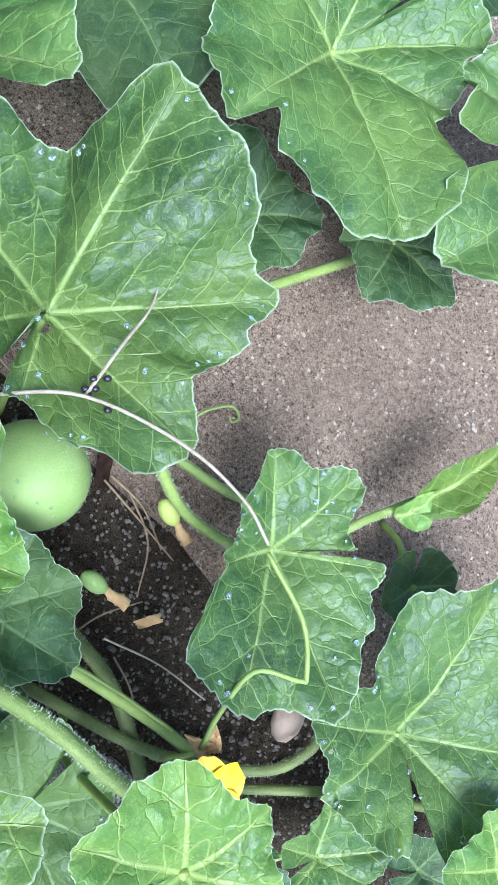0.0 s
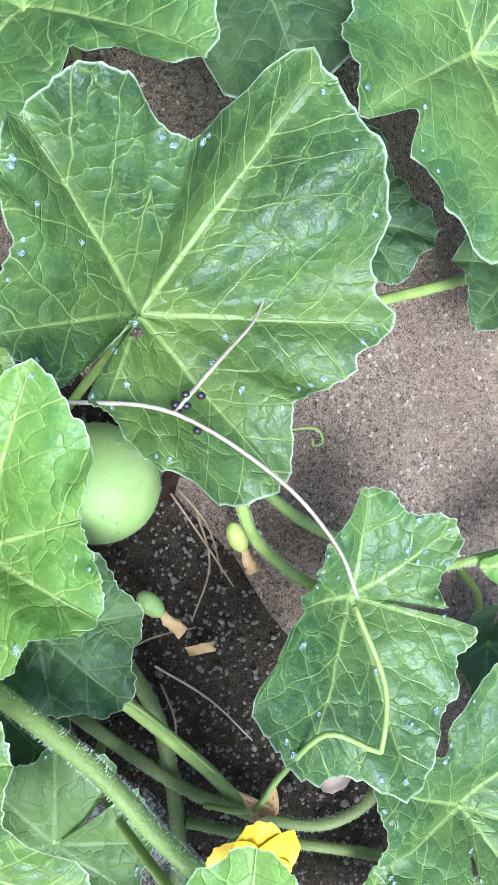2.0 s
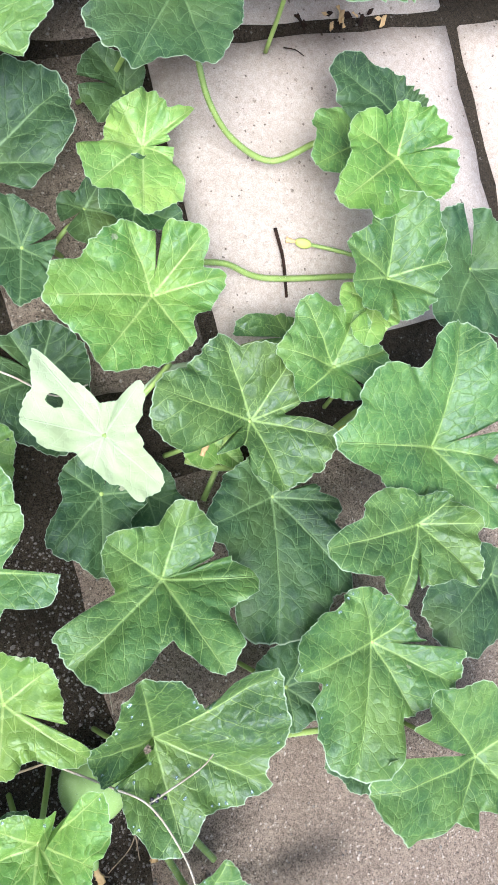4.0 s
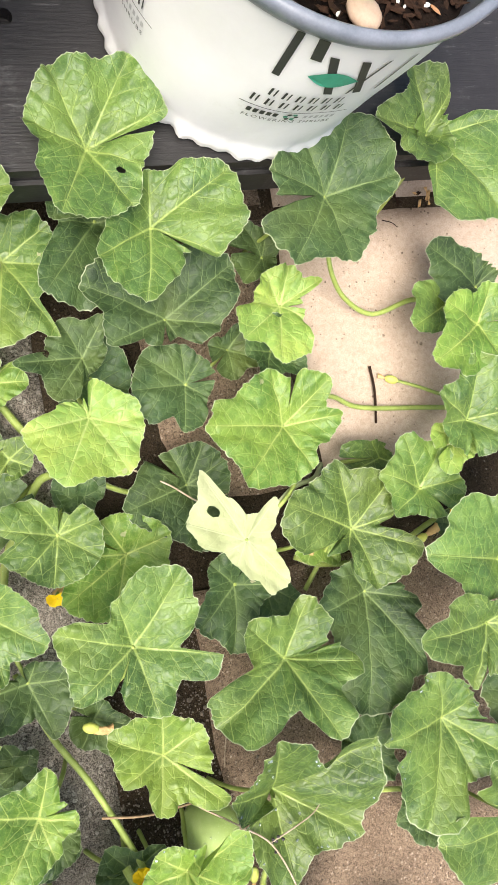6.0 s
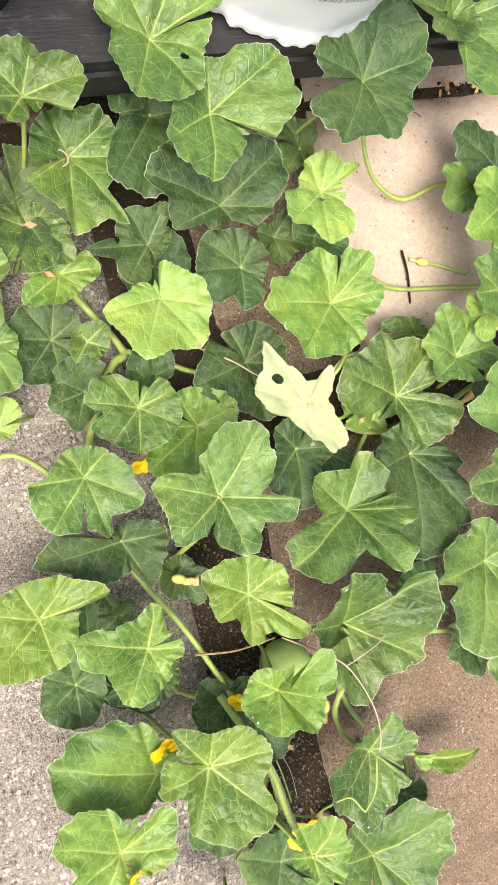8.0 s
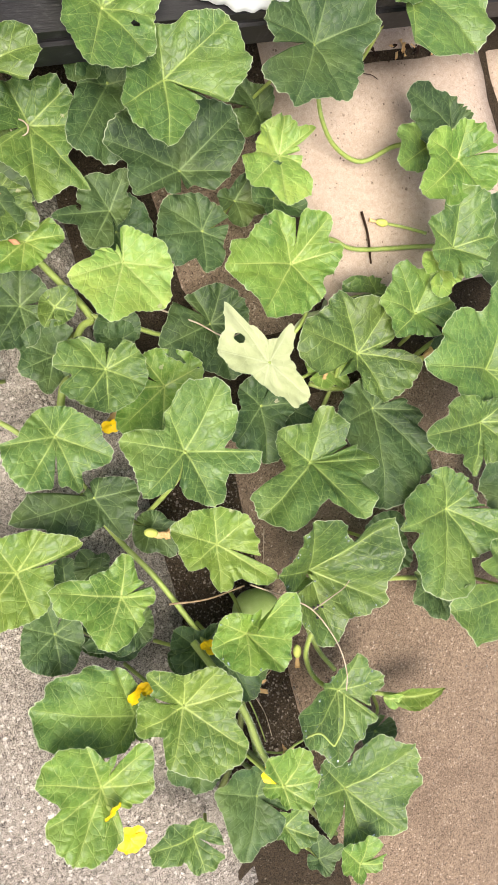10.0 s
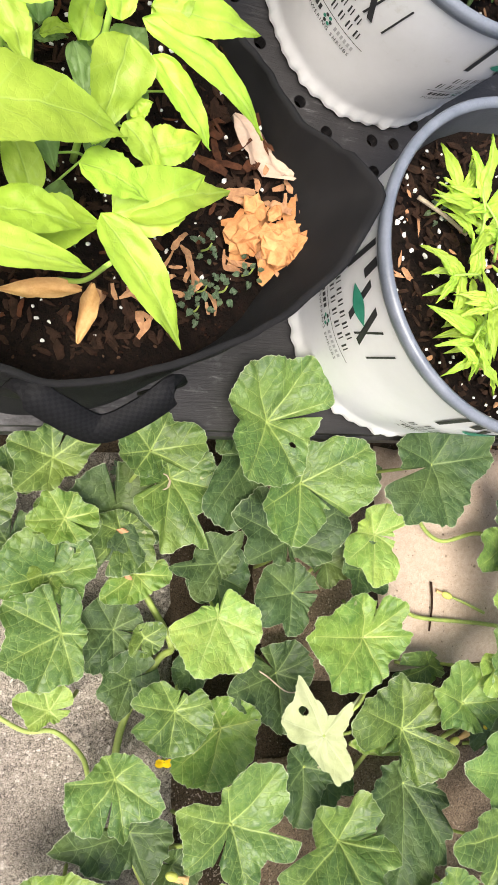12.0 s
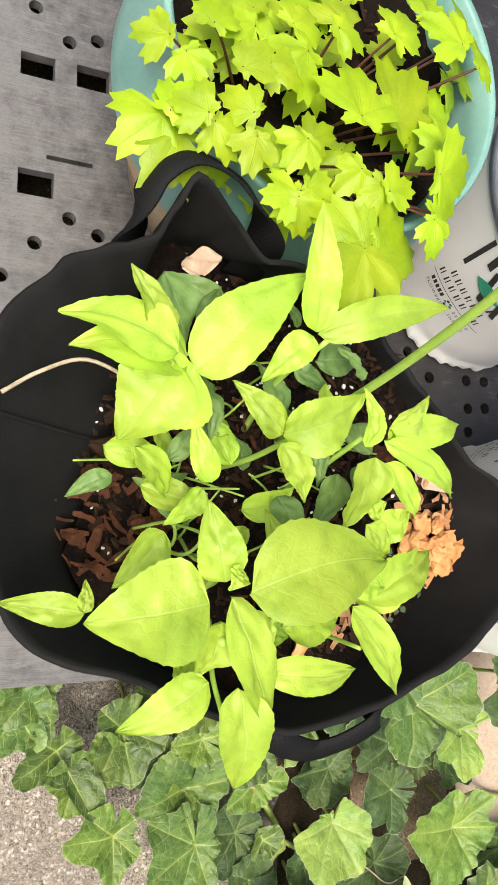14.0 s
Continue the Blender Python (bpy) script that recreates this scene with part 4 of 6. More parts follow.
    if hole:
        kept, gone = [], []
        for f in faces:
            mx = sum(verts[q][0] for q in f) / len(f) - hole[0]
            my = sum(verts[q][1] for q in f) / len(f) - hole[1]
            (kept if math.hypot(mx, 1.4 * my) > hole[2] else gone).append(f)
        faces = kept
        lip = {q for f in gone for q in f} & {q for f in kept for q in f}
        for q in lip:  # round the hole's edge off
            x, y = verts[q][0] - hole[0], verts[q][1] - hole[1]
            f = hole[2] * rg.uniform(0.9, 1.1) / max(math.hypot(x, 1.4 * y), 1e-5)
            if f < 3:
                verts[q] = (hole[0] + x * f, hole[1] + y * f, verts[q][2])
    leaf = part("leaf", (verts, faces), MELON[kind], parent, at=Vector(at), uv={"vein": vein_uv, "rim": rim_uv})
    if drops:
        beads = []
        for _ in range(drops):
            k = rg.randrange(n)
            x, y, z = verts[(len(rings) - 4 if rg.random() < 0.8 else rg.randrange(4, 9)) * n + k]
            r = 0.0013 * rg.uniform(0.45, 1.0)
            beads.append(placed(lump(rg, r * rg.uniform(0.8, 1.5), r, r * 0.55, 0.06, 6, 9), pose(x, y, z + 0.0006, 0, 0, rg.uniform(0, 360))))
        bead = part("dew", joined(*beads), WATER, leaf, "clear dew along the leaf's margin")
        bead["kind"] = "stuff"
    if root:
        bend = (math.radians(ang[-1] + gap / 2))
        p0 = np.zeros(3)
        p3 = np.array(root) - np.array(at)
        p1 = np.array([0.12 * big * math.cos(bend), 0.12 * big * math.sin(bend), -0.012])
        p2 = p1 * 0.4 + p3 * 0.6 + np.array([0, 0, 0.012])
        line = [p0, p1, p2, p3]
        part("petiole", tube(line, thick, thick * 1.25, 8, 6, 0.06), STEM, leaf, "hairy green stalk")
    return leaf


def blade(parent, base, tip, width, mat, seed, name="leaf", arch=0.10, cup=0.18, teeth=0.0, at_origin=(0, 0, 0), point=1.0):
    """A pointed oval leaf from base to tip, gently arched, with a midrib and side veins."""
    rg = random.Random(seed)
    b, t = np.array(base, float), np.array(tip, float)
    ax = t - b
    length = np.linalg.norm(ax)
    ax = ax / length
    side = np.cross(np.array([0, 0, 1.0]), ax)
    side = side / max(np.linalg.norm(side), 1e-6)
    tilt = rg.uniform(-0.35, 0.35)
    up = np.cross(ax, side)
    side = side * math.cos(tilt) + up * math.sin(tilt)
    up = np.cross(ax, side)
    rows, cols = 24, 12
    verts, faces, vein_uv, rim_uv = [], [], [], []
    sweep = rg.uniform(-0.06, 0.06)
    wavep = rg.uniform(0, 6.28)
    for i in range(rows + 1):
        s = i / rows
        w = math.sin(math.pi * s ** (0.78 - 0.12 * point)) ** 0.8 if 0 < s < 1 else 0.0
        w = max(w * (1 - 0.30 * s * point), 0.012 if s < 1 else 0.0) * 0.51 * width
        if teeth and 0.15 < s < 0.95:
            w *= 1 + teeth * (1 if i % 2 else -1)
        for j in range(-cols // 2, cols // 2 + 1):
            f = j / (cols / 2)
            d = f * w
            z = arch * length * math.sin(math.pi * s) - 0.10 * length * s * s + cup * abs(d) + 0.05 * width * math.sin(9 * s + wavep + (2 if f > 0 else 0)) * f * f
            z += 0.0024 * noise.noise((s * 6 + seed, f * 2.5, 1)) + 0.0011 * noise.noise((s * 19 + seed, f * 7, 2))
            z += 0.007 * width * math.sin(6.28 * (6 * s - 0.9 * abs(f))) * min(1, 2.5 * abs(f)) * (1 - 0.5 * s)
            q = ax * (s * length) + side * (d + sweep * length * math.sin(math.pi * s)) + up * z
            verts.append(q)
            vein_uv.append((s * length / 0.1, abs(d) / 0.1))
            rim_uv.append((max(abs(f) * (0.99 if 0 < s < 1 else 1), s ** 8), 0))
    m = cols + 1
    for i in range(rows):
        for j in range(cols):
            a = i * m + j
            faces.append((a, a + 1, a + m + 1, a + m))
    return part(name, (verts, faces), mat, parent, at=Vector(b - np.array(at_origin)), uv={"vein": vein_uv, "rim": rim_uv})


# ---- the melon vine ----
vine = thing("melon_vine", (0, 0, 0), "sprawling melon vine with lobed green leaves over paving slabs", "vine")


def vine_leaf(kind, at, angles, radii, seed, root=None, lobed=1.0, lean=None, rise=None, open_gap=False, hole=None, drops=0):
    last = math.radians((angles[-1] + angles[0] + 360) / 2)
    if root is None and not open_gap:
        root = (at[0] + 0.034 * math.cos(last), at[1] + 0.034 * math.sin(last), 0.008)
    return melon_leaf(vine, kind, at, angles, radii, root, seed, 0.0017, lobed=lobed, lean=lean, rise=rise, open_gap=open_gap, hole=hole, drops=drops)


vine_leaf("n", (-0.434, 0.380, 0.155), (63, 101, 121, 156, 202, 228, 253, 285, 312, 338, 375, 402), (65, 72, -58, 58, 48, 37, 47, 63, 62, 57, 42, 47), 1, lobed=0.25, hole=(0.0298, -0.0029, 0.0034))
vine_leaf("n", (-0.364, 0.368, 0.140), (10, 43, 72, 99, 111, 130, 167, 225, 251, 276, 299, 322, 351), (57, 73, 75, 56, -42, 41, -22, 39, 55, 63, 63, 47, 32), 2, lobed=0.25)
vine_leaf("d", (-0.260, 0.496, 0.130), (-111, -86, -72, -46, -16, 14, 52, 90, 111, 157, 205, 222), (81, 82, -67, 66, 50, -43, 65, 71, 71, 48, 60, 54), 3, lobed=0.25)
vine_leaf("d", (-0.311, 0.337, 0.075), (-26, -5, 26, 59, 75, 105, 149, 172, 200, 219, 243, 260), (19, 37, 46, 67, 76, 65, -35, 72, 79, 58, 60, 32), 4, lobed=0.25)
vine_leaf("n", (-0.447, 0.298, 0.060), (-105, -85, -68, -58, -36, -21, -18, -4, 28, 74, 93, 122, 152, 185, 230), (50, 53, -56, 77, 68, 79, -44, 43, 47, 46, 44, -34, 39, 36, 37), 5, lobed=0.25)
vine_leaf("n", (-0.492, 0.286, 0.135), (0, 15, 52, 70, 97, 111, 148, 177, 232, 273), (17, 39, 50, 47, -33, 37, 39, 40, 33, 28), 6, lobed=0.25)
vine_leaf("l", (-0.497, 0.196, 0.070), (56, 116, 167, 226, 281, 339), (31, 26, 36, 38, 27, 25), 7)
vine_leaf("n", (-0.549, 0.221, 0.130), (141, 205, 264, 301, 376, 441), (31, 43, 44, 30, 25, 53), 8)
vine_leaf("n", (-0.444, 0.227, 0.045), (-62, -36, -9, 22, 81, 152, 204, 268), (46, 42, 48, 33, 20, 23, 34, 47), 9, lobed=0.25)
vine_leaf("l", (-0.402, 0.207, 0.040), (-143, -105, -70, -6, 39, 74, 75), (27, 45, 31, 24, 36, 30, 15), 10, lobed=0.25)
vine_leaf("l", (-0.468, 0.154, 0.050), (-177, -120, -61, 23, 94), (40, 38, 28, 18, 33), 11)
vine_leaf("n", (-0.420, 0.117, 0.050), (158, 193, 245, 287, 327, 400, 489), (53, 66, 63, 57, 45, 23, 45), 12)
vine_leaf("d", (-0.378, 0.153, 0.030), (72, 119, 165, 215, 268, 310, 356), (29, 34, 39, 43, 49, 41, 21), 13, lobed=0.25)
vine_leaf("y", (-0.317, 0.228, 0.077), (157, 204, 231, 250, 282, 305, 337, 377, 408, 448, 481), (12, 29, 58, 56, 62, 51, 56, 44, 40, 28, 30), 14, lobed=0.25)
vine_leaf("d", (-0.349, 0.270, 0.060), (-39, 74, 99, 125, 160, 212, 224, 244, 271, 289), (16, 21, 40, 29, 36, -33, 59, 41, 47, 40), 15, lobed=0.25, hole=(-0.0260, -0.0181, 0.0034))
vine_leaf("d", (-0.263, 0.304, 0.060), (97, 137, 187, 225, 258, 278, 298, 313, 358), (26, 34, 49, 54, 53, -35, 45, 41, 22), 16, lobed=0.25)
vine_leaf("l", (-0.168, 0.323, 0.068), (126, 145, 190, 202, 216, 247, 262, 296, 332, 357, 376, 405, 419, 442, 468), (42, 53, -57, 76, 79, -66, 71, 56, 46, -32, 42, 53, -39, 58, 52), 17, lobed=0.25)
vine_leaf("d", (-0.208, 0.234, 0.035), (-155, -125, -75, -46, 25, 69, 106, 156), (52, 66, 52, 61, 36, 38, 40, 36), 18, lobed=0.25)
vine_leaf("n", (-0.056, 0.283, 0.062), (-84, -64, -39, -1, 17, 39, 52, 89, 133, 145, 172, 196, 208), (21, 43, 58, 62, 65, -25, 41, 57, -56, 69, 66, 85, 84), 19, lobed=0.25)
vine_leaf("d", (-0.010, 0.241, 0.054), (72, 121, 165, 200, 219, 228, 246, 262, 271, 282, 296, 311, 325, 340, 347, 372, 385, 397), (29, 26, 41, 51, 60, 72, -58, 67, 88, 107, 108, 98, 85, 89, -70, 48, 52, 34), 20, lobed=0.25)
vine_leaf("n", (-0.195, 0.092, 0.124), (-82, -65, -38, -4, 14, 27, 32, 73, 93, 119, 147, 169, 199, 227, 250, 271), (32, 42, 53, -40, 65, 65, -33, 57, 69, 62, 42, -30, 64, 53, 58, 37), 21, lobed=0.25)
vine_leaf("n", (-0.283, 0.134, 0.062), (141, 164, 189, 206, 221, 233, 261, 298, 324, 364, 418, 448, 433), (24, 39, 51, 51, -35, 50, 42, 42, 38, 38, 34, 32, 19), 22, lobed=0.25)
vine_leaf("n", (-0.298, 0.054, 0.088), (-55, -40, -27, 6, 29, 83, 158, 209, 218, 243, 267, 287), (44, 53, 39, 52, 39, 28, 28, 32, 49, 52, 54, 47), 23, lobed=0.25)
vine_leaf("l", (-0.222, 0.152, 0.040), (-146, -111, -71, 30, 59, 163), (41, 69, 60, 35, 40, 39), 24, lobed=0.25)
vine_leaf("d", (-0.235, 0.022, 0.050), (-167, -158, -138, -124, -47, -29, 5, 41, 109), (12, 65, 81, 55, 26, 46, 38, 40, 20), 25, lobed=0.25)
vine_leaf("l", (-0.122, 0.032, 0.100), (19, 70, 129, 167, 189, 210, 239, 261, 296, 324, 354), (36, 37, 36, 46, 51, 42, 38, -24, 42, -35, 64), 26, lobed=0.25)
vine_leaf("l", (-0.184, -0.047, 0.108), (82, 116, 146, 174, 197, 211, 230, 250, 273, 326, 355, 391), (21, 40, -31, 38, 66, 61, -40, 41, 46, 30, -21, 28), 27, lobed=0.25)
vine_leaf("l", (-0.271, -0.067, 0.080), (53, 88, 153, 197, 256, 318, 399), (60, 42, 36, 48, 54, 42, 30), 28, lobed=0.25)
vine_leaf("n", (-0.020, 0.050, 0.092), (-106, -78, -60, -47, -28, -7, 4, 12, 31, 44, 60, 85, 123, 139, 155, 175, 204, 223), (37, 54, 71, 75, -58, 76, 87, -77, 86, 85, 92, -39, 55, 57, 51, -41, 49, 43), 29, lobed=0.25, rise=(24, 20, 20, 19, 14, 12, 12, 16, 33, 40, 42, 48, 62, 60, 56, 48, 42, 38), hole=(-0.0021, -0.0067, 0.0042), drops=34)
vine_leaf("n", (0.106, 0.178, 0.083), (38, 66, 116, 142, 169, 188, 207, 221, 230, 241, 256, 269, 282, 295, 308, 314, 324, 348, 361, 382), (31, 34, 39, 50, 49, 65, 76, 76, -58, 71, 83, 93, 97, 89, 74, -54, 57, 53, 71, 64), 30, lobed=0.25, drops=16)
vine_leaf("l", (-0.089, -0.111, 0.115), (-169, -138, -114, -81, -38, -9, 14, 44, 80, 122, 163, 174), (48, 49, -30, 51, 62, 67, -42, 52, 46, 32, 54, 39), 31, lobed=0.25)
vine_leaf("n", (-0.113, -0.142, 0.075), (107, 141, 162, 182, 193, 206, 225, 256, 285), (24, 56, 79, 96, 100, 92, 65, 39, 18), 32, lobed=0.25)
vine_leaf("l", (-0.125, -0.200, 0.110), (116, 137, 163, 187, 211, 232, 272, 317, 334, 395, 431), (28, 44, 61, 62, -38, 54, 59, 45, 21, 43, 54), 33, lobed=0.25)
vine_leaf("d", (-0.212, -0.105, 0.060), (135, 186, 248, 306, 366, 429), (35, 31, 36, 36, 26, 25), 34, lobed=0.25)
vine_leaf("d", (-0.150, -0.066, 0.060), (-155, -134, -106, -33, 47), (24, 52, 34, 20, 18), 35, lobed=0.25)
vine_leaf("d", (0.047, -0.173, 0.060), (48, 114, 163, 186, 220, 278, 305), (19, 39, 47, 54, 42, 58, 39), 36, lobed=0.25)
vine_leaf("n", (0.079, 0.268, 0.120), (-66, -18, 30, 69, 200, 218, 274), (43, 56, 46, 28, 57, 88, 61), 37, lobed=1.3)
vine_leaf("n", (0.070, 0.329, 0.105), (80, 110, 174, 208, 240, 337, 378), (84, 96, 85, 90, 63, 72, 47), 38, lobed=1.3)
vine_leaf("n", (-0.218, 0.597, 0.150), (81, 96, 117, 144, 173, 217, 237), (15, 42, 56, 56, 40, 61, 41), 39, lobed=0.25)
vine_leaf("n", (-0.210, 0.604, 0.145), (-86, -68, -51, -20, 49, 77), (31, 77, 91, 94, 64, 17), 40, lobed=0.25)
vine_leaf("n", (-0.082, 0.539, 0.060), (130, 216, 244, 277), (14, 59, 70, 41), 41)
vine_leaf("d", (-0.060, 0.581, 0.050), (81, 148, 193, 224, 357), (25, 37, 82, 68, 7), 42)
vine_leaf("l", (-0.061, 0.515, 0.100), (115, 197, 249, 268, 325), (39, 51, 76, 67, 44), 43)
vine_leaf("n", (-0.023, 0.427, 0.100), (7, 46, 94, 120, 185, 223), (36, 48, 61, 63, 46, 38), 44)
vine_leaf("y", (-0.019, 0.408, 0.090), (-83, -11, 152, 199), (38, 22, 16, 37), 45)
vine_leaf("n", (-0.022, 0.350, 0.080), (47, 104, 155, 198, 247, 280), (39, 47, 58, 54, 45, 27), 46)
vine_leaf("d", (0.059, 0.506, 0.050), (-116, -95, -41, 31), (69, 79, 67, 34), 47)
vine_leaf("d", (0.196, 0.278, 0.060), (-120, -99, -63, 4, 119), (85, 76, 48, 25, 23), 48)
vine_leaf("n", (0.237, 0.138, 0.080), (-146, -124, -99, -22, 76, 135, 164), (109, 95, 52, 52, 55, 72, 84), 49)
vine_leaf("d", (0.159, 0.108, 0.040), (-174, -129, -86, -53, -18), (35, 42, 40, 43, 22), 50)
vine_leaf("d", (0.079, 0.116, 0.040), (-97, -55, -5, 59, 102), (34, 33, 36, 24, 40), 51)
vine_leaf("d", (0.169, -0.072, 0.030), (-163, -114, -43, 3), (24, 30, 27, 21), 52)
vine_leaf("y", (-0.229, 0.420, 0.060), (53, 68, 88, 115, 157, 216, 228, 255, 277, 296, 326, 364), (17, 46, -31, 37, 34, 31, 55, 55, 45, 59, 52, 23), 53, lobed=0.25)
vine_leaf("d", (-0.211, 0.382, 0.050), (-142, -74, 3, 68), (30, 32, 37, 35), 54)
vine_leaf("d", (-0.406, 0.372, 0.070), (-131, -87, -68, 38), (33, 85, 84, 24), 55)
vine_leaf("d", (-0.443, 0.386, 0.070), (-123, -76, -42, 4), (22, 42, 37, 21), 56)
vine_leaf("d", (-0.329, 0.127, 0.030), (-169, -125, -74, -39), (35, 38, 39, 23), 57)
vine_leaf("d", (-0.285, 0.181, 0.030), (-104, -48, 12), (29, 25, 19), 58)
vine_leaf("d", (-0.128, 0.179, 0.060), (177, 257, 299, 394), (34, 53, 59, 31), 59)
vine_leaf("y", (-0.378, 0.058, 0.050), (105, 151, 198, 251, 361), (27, 32, 39, 24, 13), 60)
vine_leaf("l", (-0.561, 0.127, 0.080), (-77, -16, 84, 170), (27, 30, 20, 34), 61)
vine_leaf("l", (-0.517, 0.075, 0.090), (-177, -139, -50, 2, 83), (41, 51, 39, 30, 24), 62)
vine_leaf("n", (-0.612, 0.096, 0.080), (-169, -110, -39, -18, 89), (34, 47, 30, 68, 23), 63)
vine_leaf("n", (-0.577, 0.150, 0.080), (-177, -77, -37, 21), (31, 48, 51, 43), 64)
vine_leaf("n", (-0.669, 0.122, 0.080), (-167, -92, -20, 67), (38, 43, 33, 26), 65)
vine_leaf("d", (-0.043, -0.064, 0.062), (-121, -73, -35, 14, 56), (27, 30, 42, 38, 35), 66)
vine_leaf("d", (-0.028, -0.147, 0.050), (96, 134, 185, 242, 291, 333, 370), (41, 42, 42, 46, 47, 34, 36), 67, drops=10)
vine_leaf("l", (0.017, -0.136, 0.150), (-166, -53, -5, 40, 93, 119, 150), (24, 17, 27, 32, 39, 38, 40), 68)
vine_leaf("l", (0.178, -0.194, 0.080), (110, 163, 188, 271, 389), (34, 39, 31, 16, 21), 69)
vine_leaf("n", (0.110, -0.199, 0.030), (-152, -30, 6, 79, 150), (17, 26, 35, 30, 25), 70)
vine_leaf("d", (0.171, -0.220, 0.020), (-163, -28, 54, 130), (18, 18, 30, 32), 71)
vine_leaf("n", (0.141, -0.135, 0.058), (-52, -12, 30, 59, 88, 162, 201, 232), (51, 72, 76, 83, 69, 53, 49, 46), 72, lobed=1.3, drops=30)
vine_leaf("n", (0.072, -0.044, 0.080), (3, 41, 93, 119, 189, 225, 250, 286, 313, 348), (30, 46, 42, 28, 24, 58, 64, 68, 50, 44), 73, drops=26)
vine_leaf("l", (-0.063, -0.030, 0.115), (108, 181, 221, 245, 288, 312, 339, 386, 419, 439), (20, 32, 38, 35, 33, 25, 36, 29, 45, 53), 74, lobed=0.25, rise=(5, 5, 7, 10, 25, 30, 35, 35, 37, 37), drops=10)
vine_leaf("n", (-0.067, 0.146, 0.092), (61, 79, 105, 131, 174, 219, 231, 247, 258, 299, 306, 329, 347, 363, 391, 405), (37, 50, 58, -39, 50, -35, 81, 82, 78, -35, 41, 62, 55, -43, 63, 50), 75, lobed=0.25, rise=(11, 13, 13, 13, 13, 8, 23, 33, 40, 36, 43, 53, 50, 36, 28, 11))
vine_leaf("n", (-0.350, 0.167, 0.040), (-57, 11, 77, 167, 270), (19, 19, 22, 16, 23), 76, lobed=0.25)
vine_leaf("p", (-0.150, 0.213, 0.092), (76, 86, 104, 128, 150, 160, 176, 198, 213, 242, 280, 317, 327, 348, 374, 405, 424), (40, 46, -24, -22, -40, 74, 58, 57, 45, 22, 24, 35, 51, 53, -27, -22, -32), 77, lobed=0.0, rise=(2, 2, 3, 4, 6, 10, 8, 6, 4, 2, 2, 2, 4, 4, 3, 2, 2), hole=(-0.0405, 0.0035, 0.0062), root=(-0.134, 0.283, 0.08))
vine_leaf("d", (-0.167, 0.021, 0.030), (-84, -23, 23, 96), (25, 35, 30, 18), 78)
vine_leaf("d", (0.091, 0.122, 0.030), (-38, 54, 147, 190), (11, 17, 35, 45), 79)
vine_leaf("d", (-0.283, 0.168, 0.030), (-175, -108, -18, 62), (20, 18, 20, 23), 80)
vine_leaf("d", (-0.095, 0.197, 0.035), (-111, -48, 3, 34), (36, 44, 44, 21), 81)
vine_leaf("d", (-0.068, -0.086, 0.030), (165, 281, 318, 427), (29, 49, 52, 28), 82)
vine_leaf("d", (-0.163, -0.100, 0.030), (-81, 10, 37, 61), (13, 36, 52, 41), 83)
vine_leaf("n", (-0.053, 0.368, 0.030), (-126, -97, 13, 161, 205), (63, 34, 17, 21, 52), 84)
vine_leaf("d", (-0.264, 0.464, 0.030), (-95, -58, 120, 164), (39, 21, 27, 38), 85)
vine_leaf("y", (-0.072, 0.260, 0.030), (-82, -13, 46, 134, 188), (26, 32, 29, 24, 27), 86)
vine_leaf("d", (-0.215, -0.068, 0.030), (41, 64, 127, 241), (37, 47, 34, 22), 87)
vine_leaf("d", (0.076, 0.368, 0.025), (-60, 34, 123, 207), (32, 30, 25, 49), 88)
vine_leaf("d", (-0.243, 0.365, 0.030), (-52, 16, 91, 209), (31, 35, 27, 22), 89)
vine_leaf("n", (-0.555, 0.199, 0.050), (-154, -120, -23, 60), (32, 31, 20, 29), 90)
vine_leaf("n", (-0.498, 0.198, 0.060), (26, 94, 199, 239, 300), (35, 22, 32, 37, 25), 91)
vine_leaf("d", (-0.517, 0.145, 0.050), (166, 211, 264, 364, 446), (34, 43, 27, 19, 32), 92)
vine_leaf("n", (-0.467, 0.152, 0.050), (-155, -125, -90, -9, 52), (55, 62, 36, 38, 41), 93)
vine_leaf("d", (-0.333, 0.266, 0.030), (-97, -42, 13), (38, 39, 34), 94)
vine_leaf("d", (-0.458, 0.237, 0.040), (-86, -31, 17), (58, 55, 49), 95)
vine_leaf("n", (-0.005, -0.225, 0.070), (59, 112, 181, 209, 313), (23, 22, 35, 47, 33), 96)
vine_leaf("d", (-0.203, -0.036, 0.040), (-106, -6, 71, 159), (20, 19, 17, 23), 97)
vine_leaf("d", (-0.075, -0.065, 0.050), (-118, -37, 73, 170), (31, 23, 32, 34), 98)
vine_leaf("n", (-0.667, 0.098, 0.080), (-165, -82, -16, 71), (42, 43, 40, 32), 99)
vine_leaf("n", (-0.577, 0.084, 0.080), (-158, -70, -15, 104), (31, 28, 29, 36), 100)


# darker olive stem for low-lying stalks, their shade worked into the colour
STEM_SHADED = simple("shaded_olive_stem", [(0.3, (0.10, 0.12, 0.030)), (0.7, (0.21, 0.24, 0.065))], 60, 0.6, 0.0004, 900)


def vine_stem(points, r0, r1, name="stem", mat=None, fuzz=0, label=""):
    st = part(name, tube(points, r0, r1, 9, 6, 0.05), mat or STEM, vine, label)
    if fuzz:
        h = part("hairs", hairs(points, r0, int(fuzz * 2.2), 0.0011, rng), HAIR, st, "fine pale hairs", smooth=False)
        h["kind"] = "stuff"
    return st


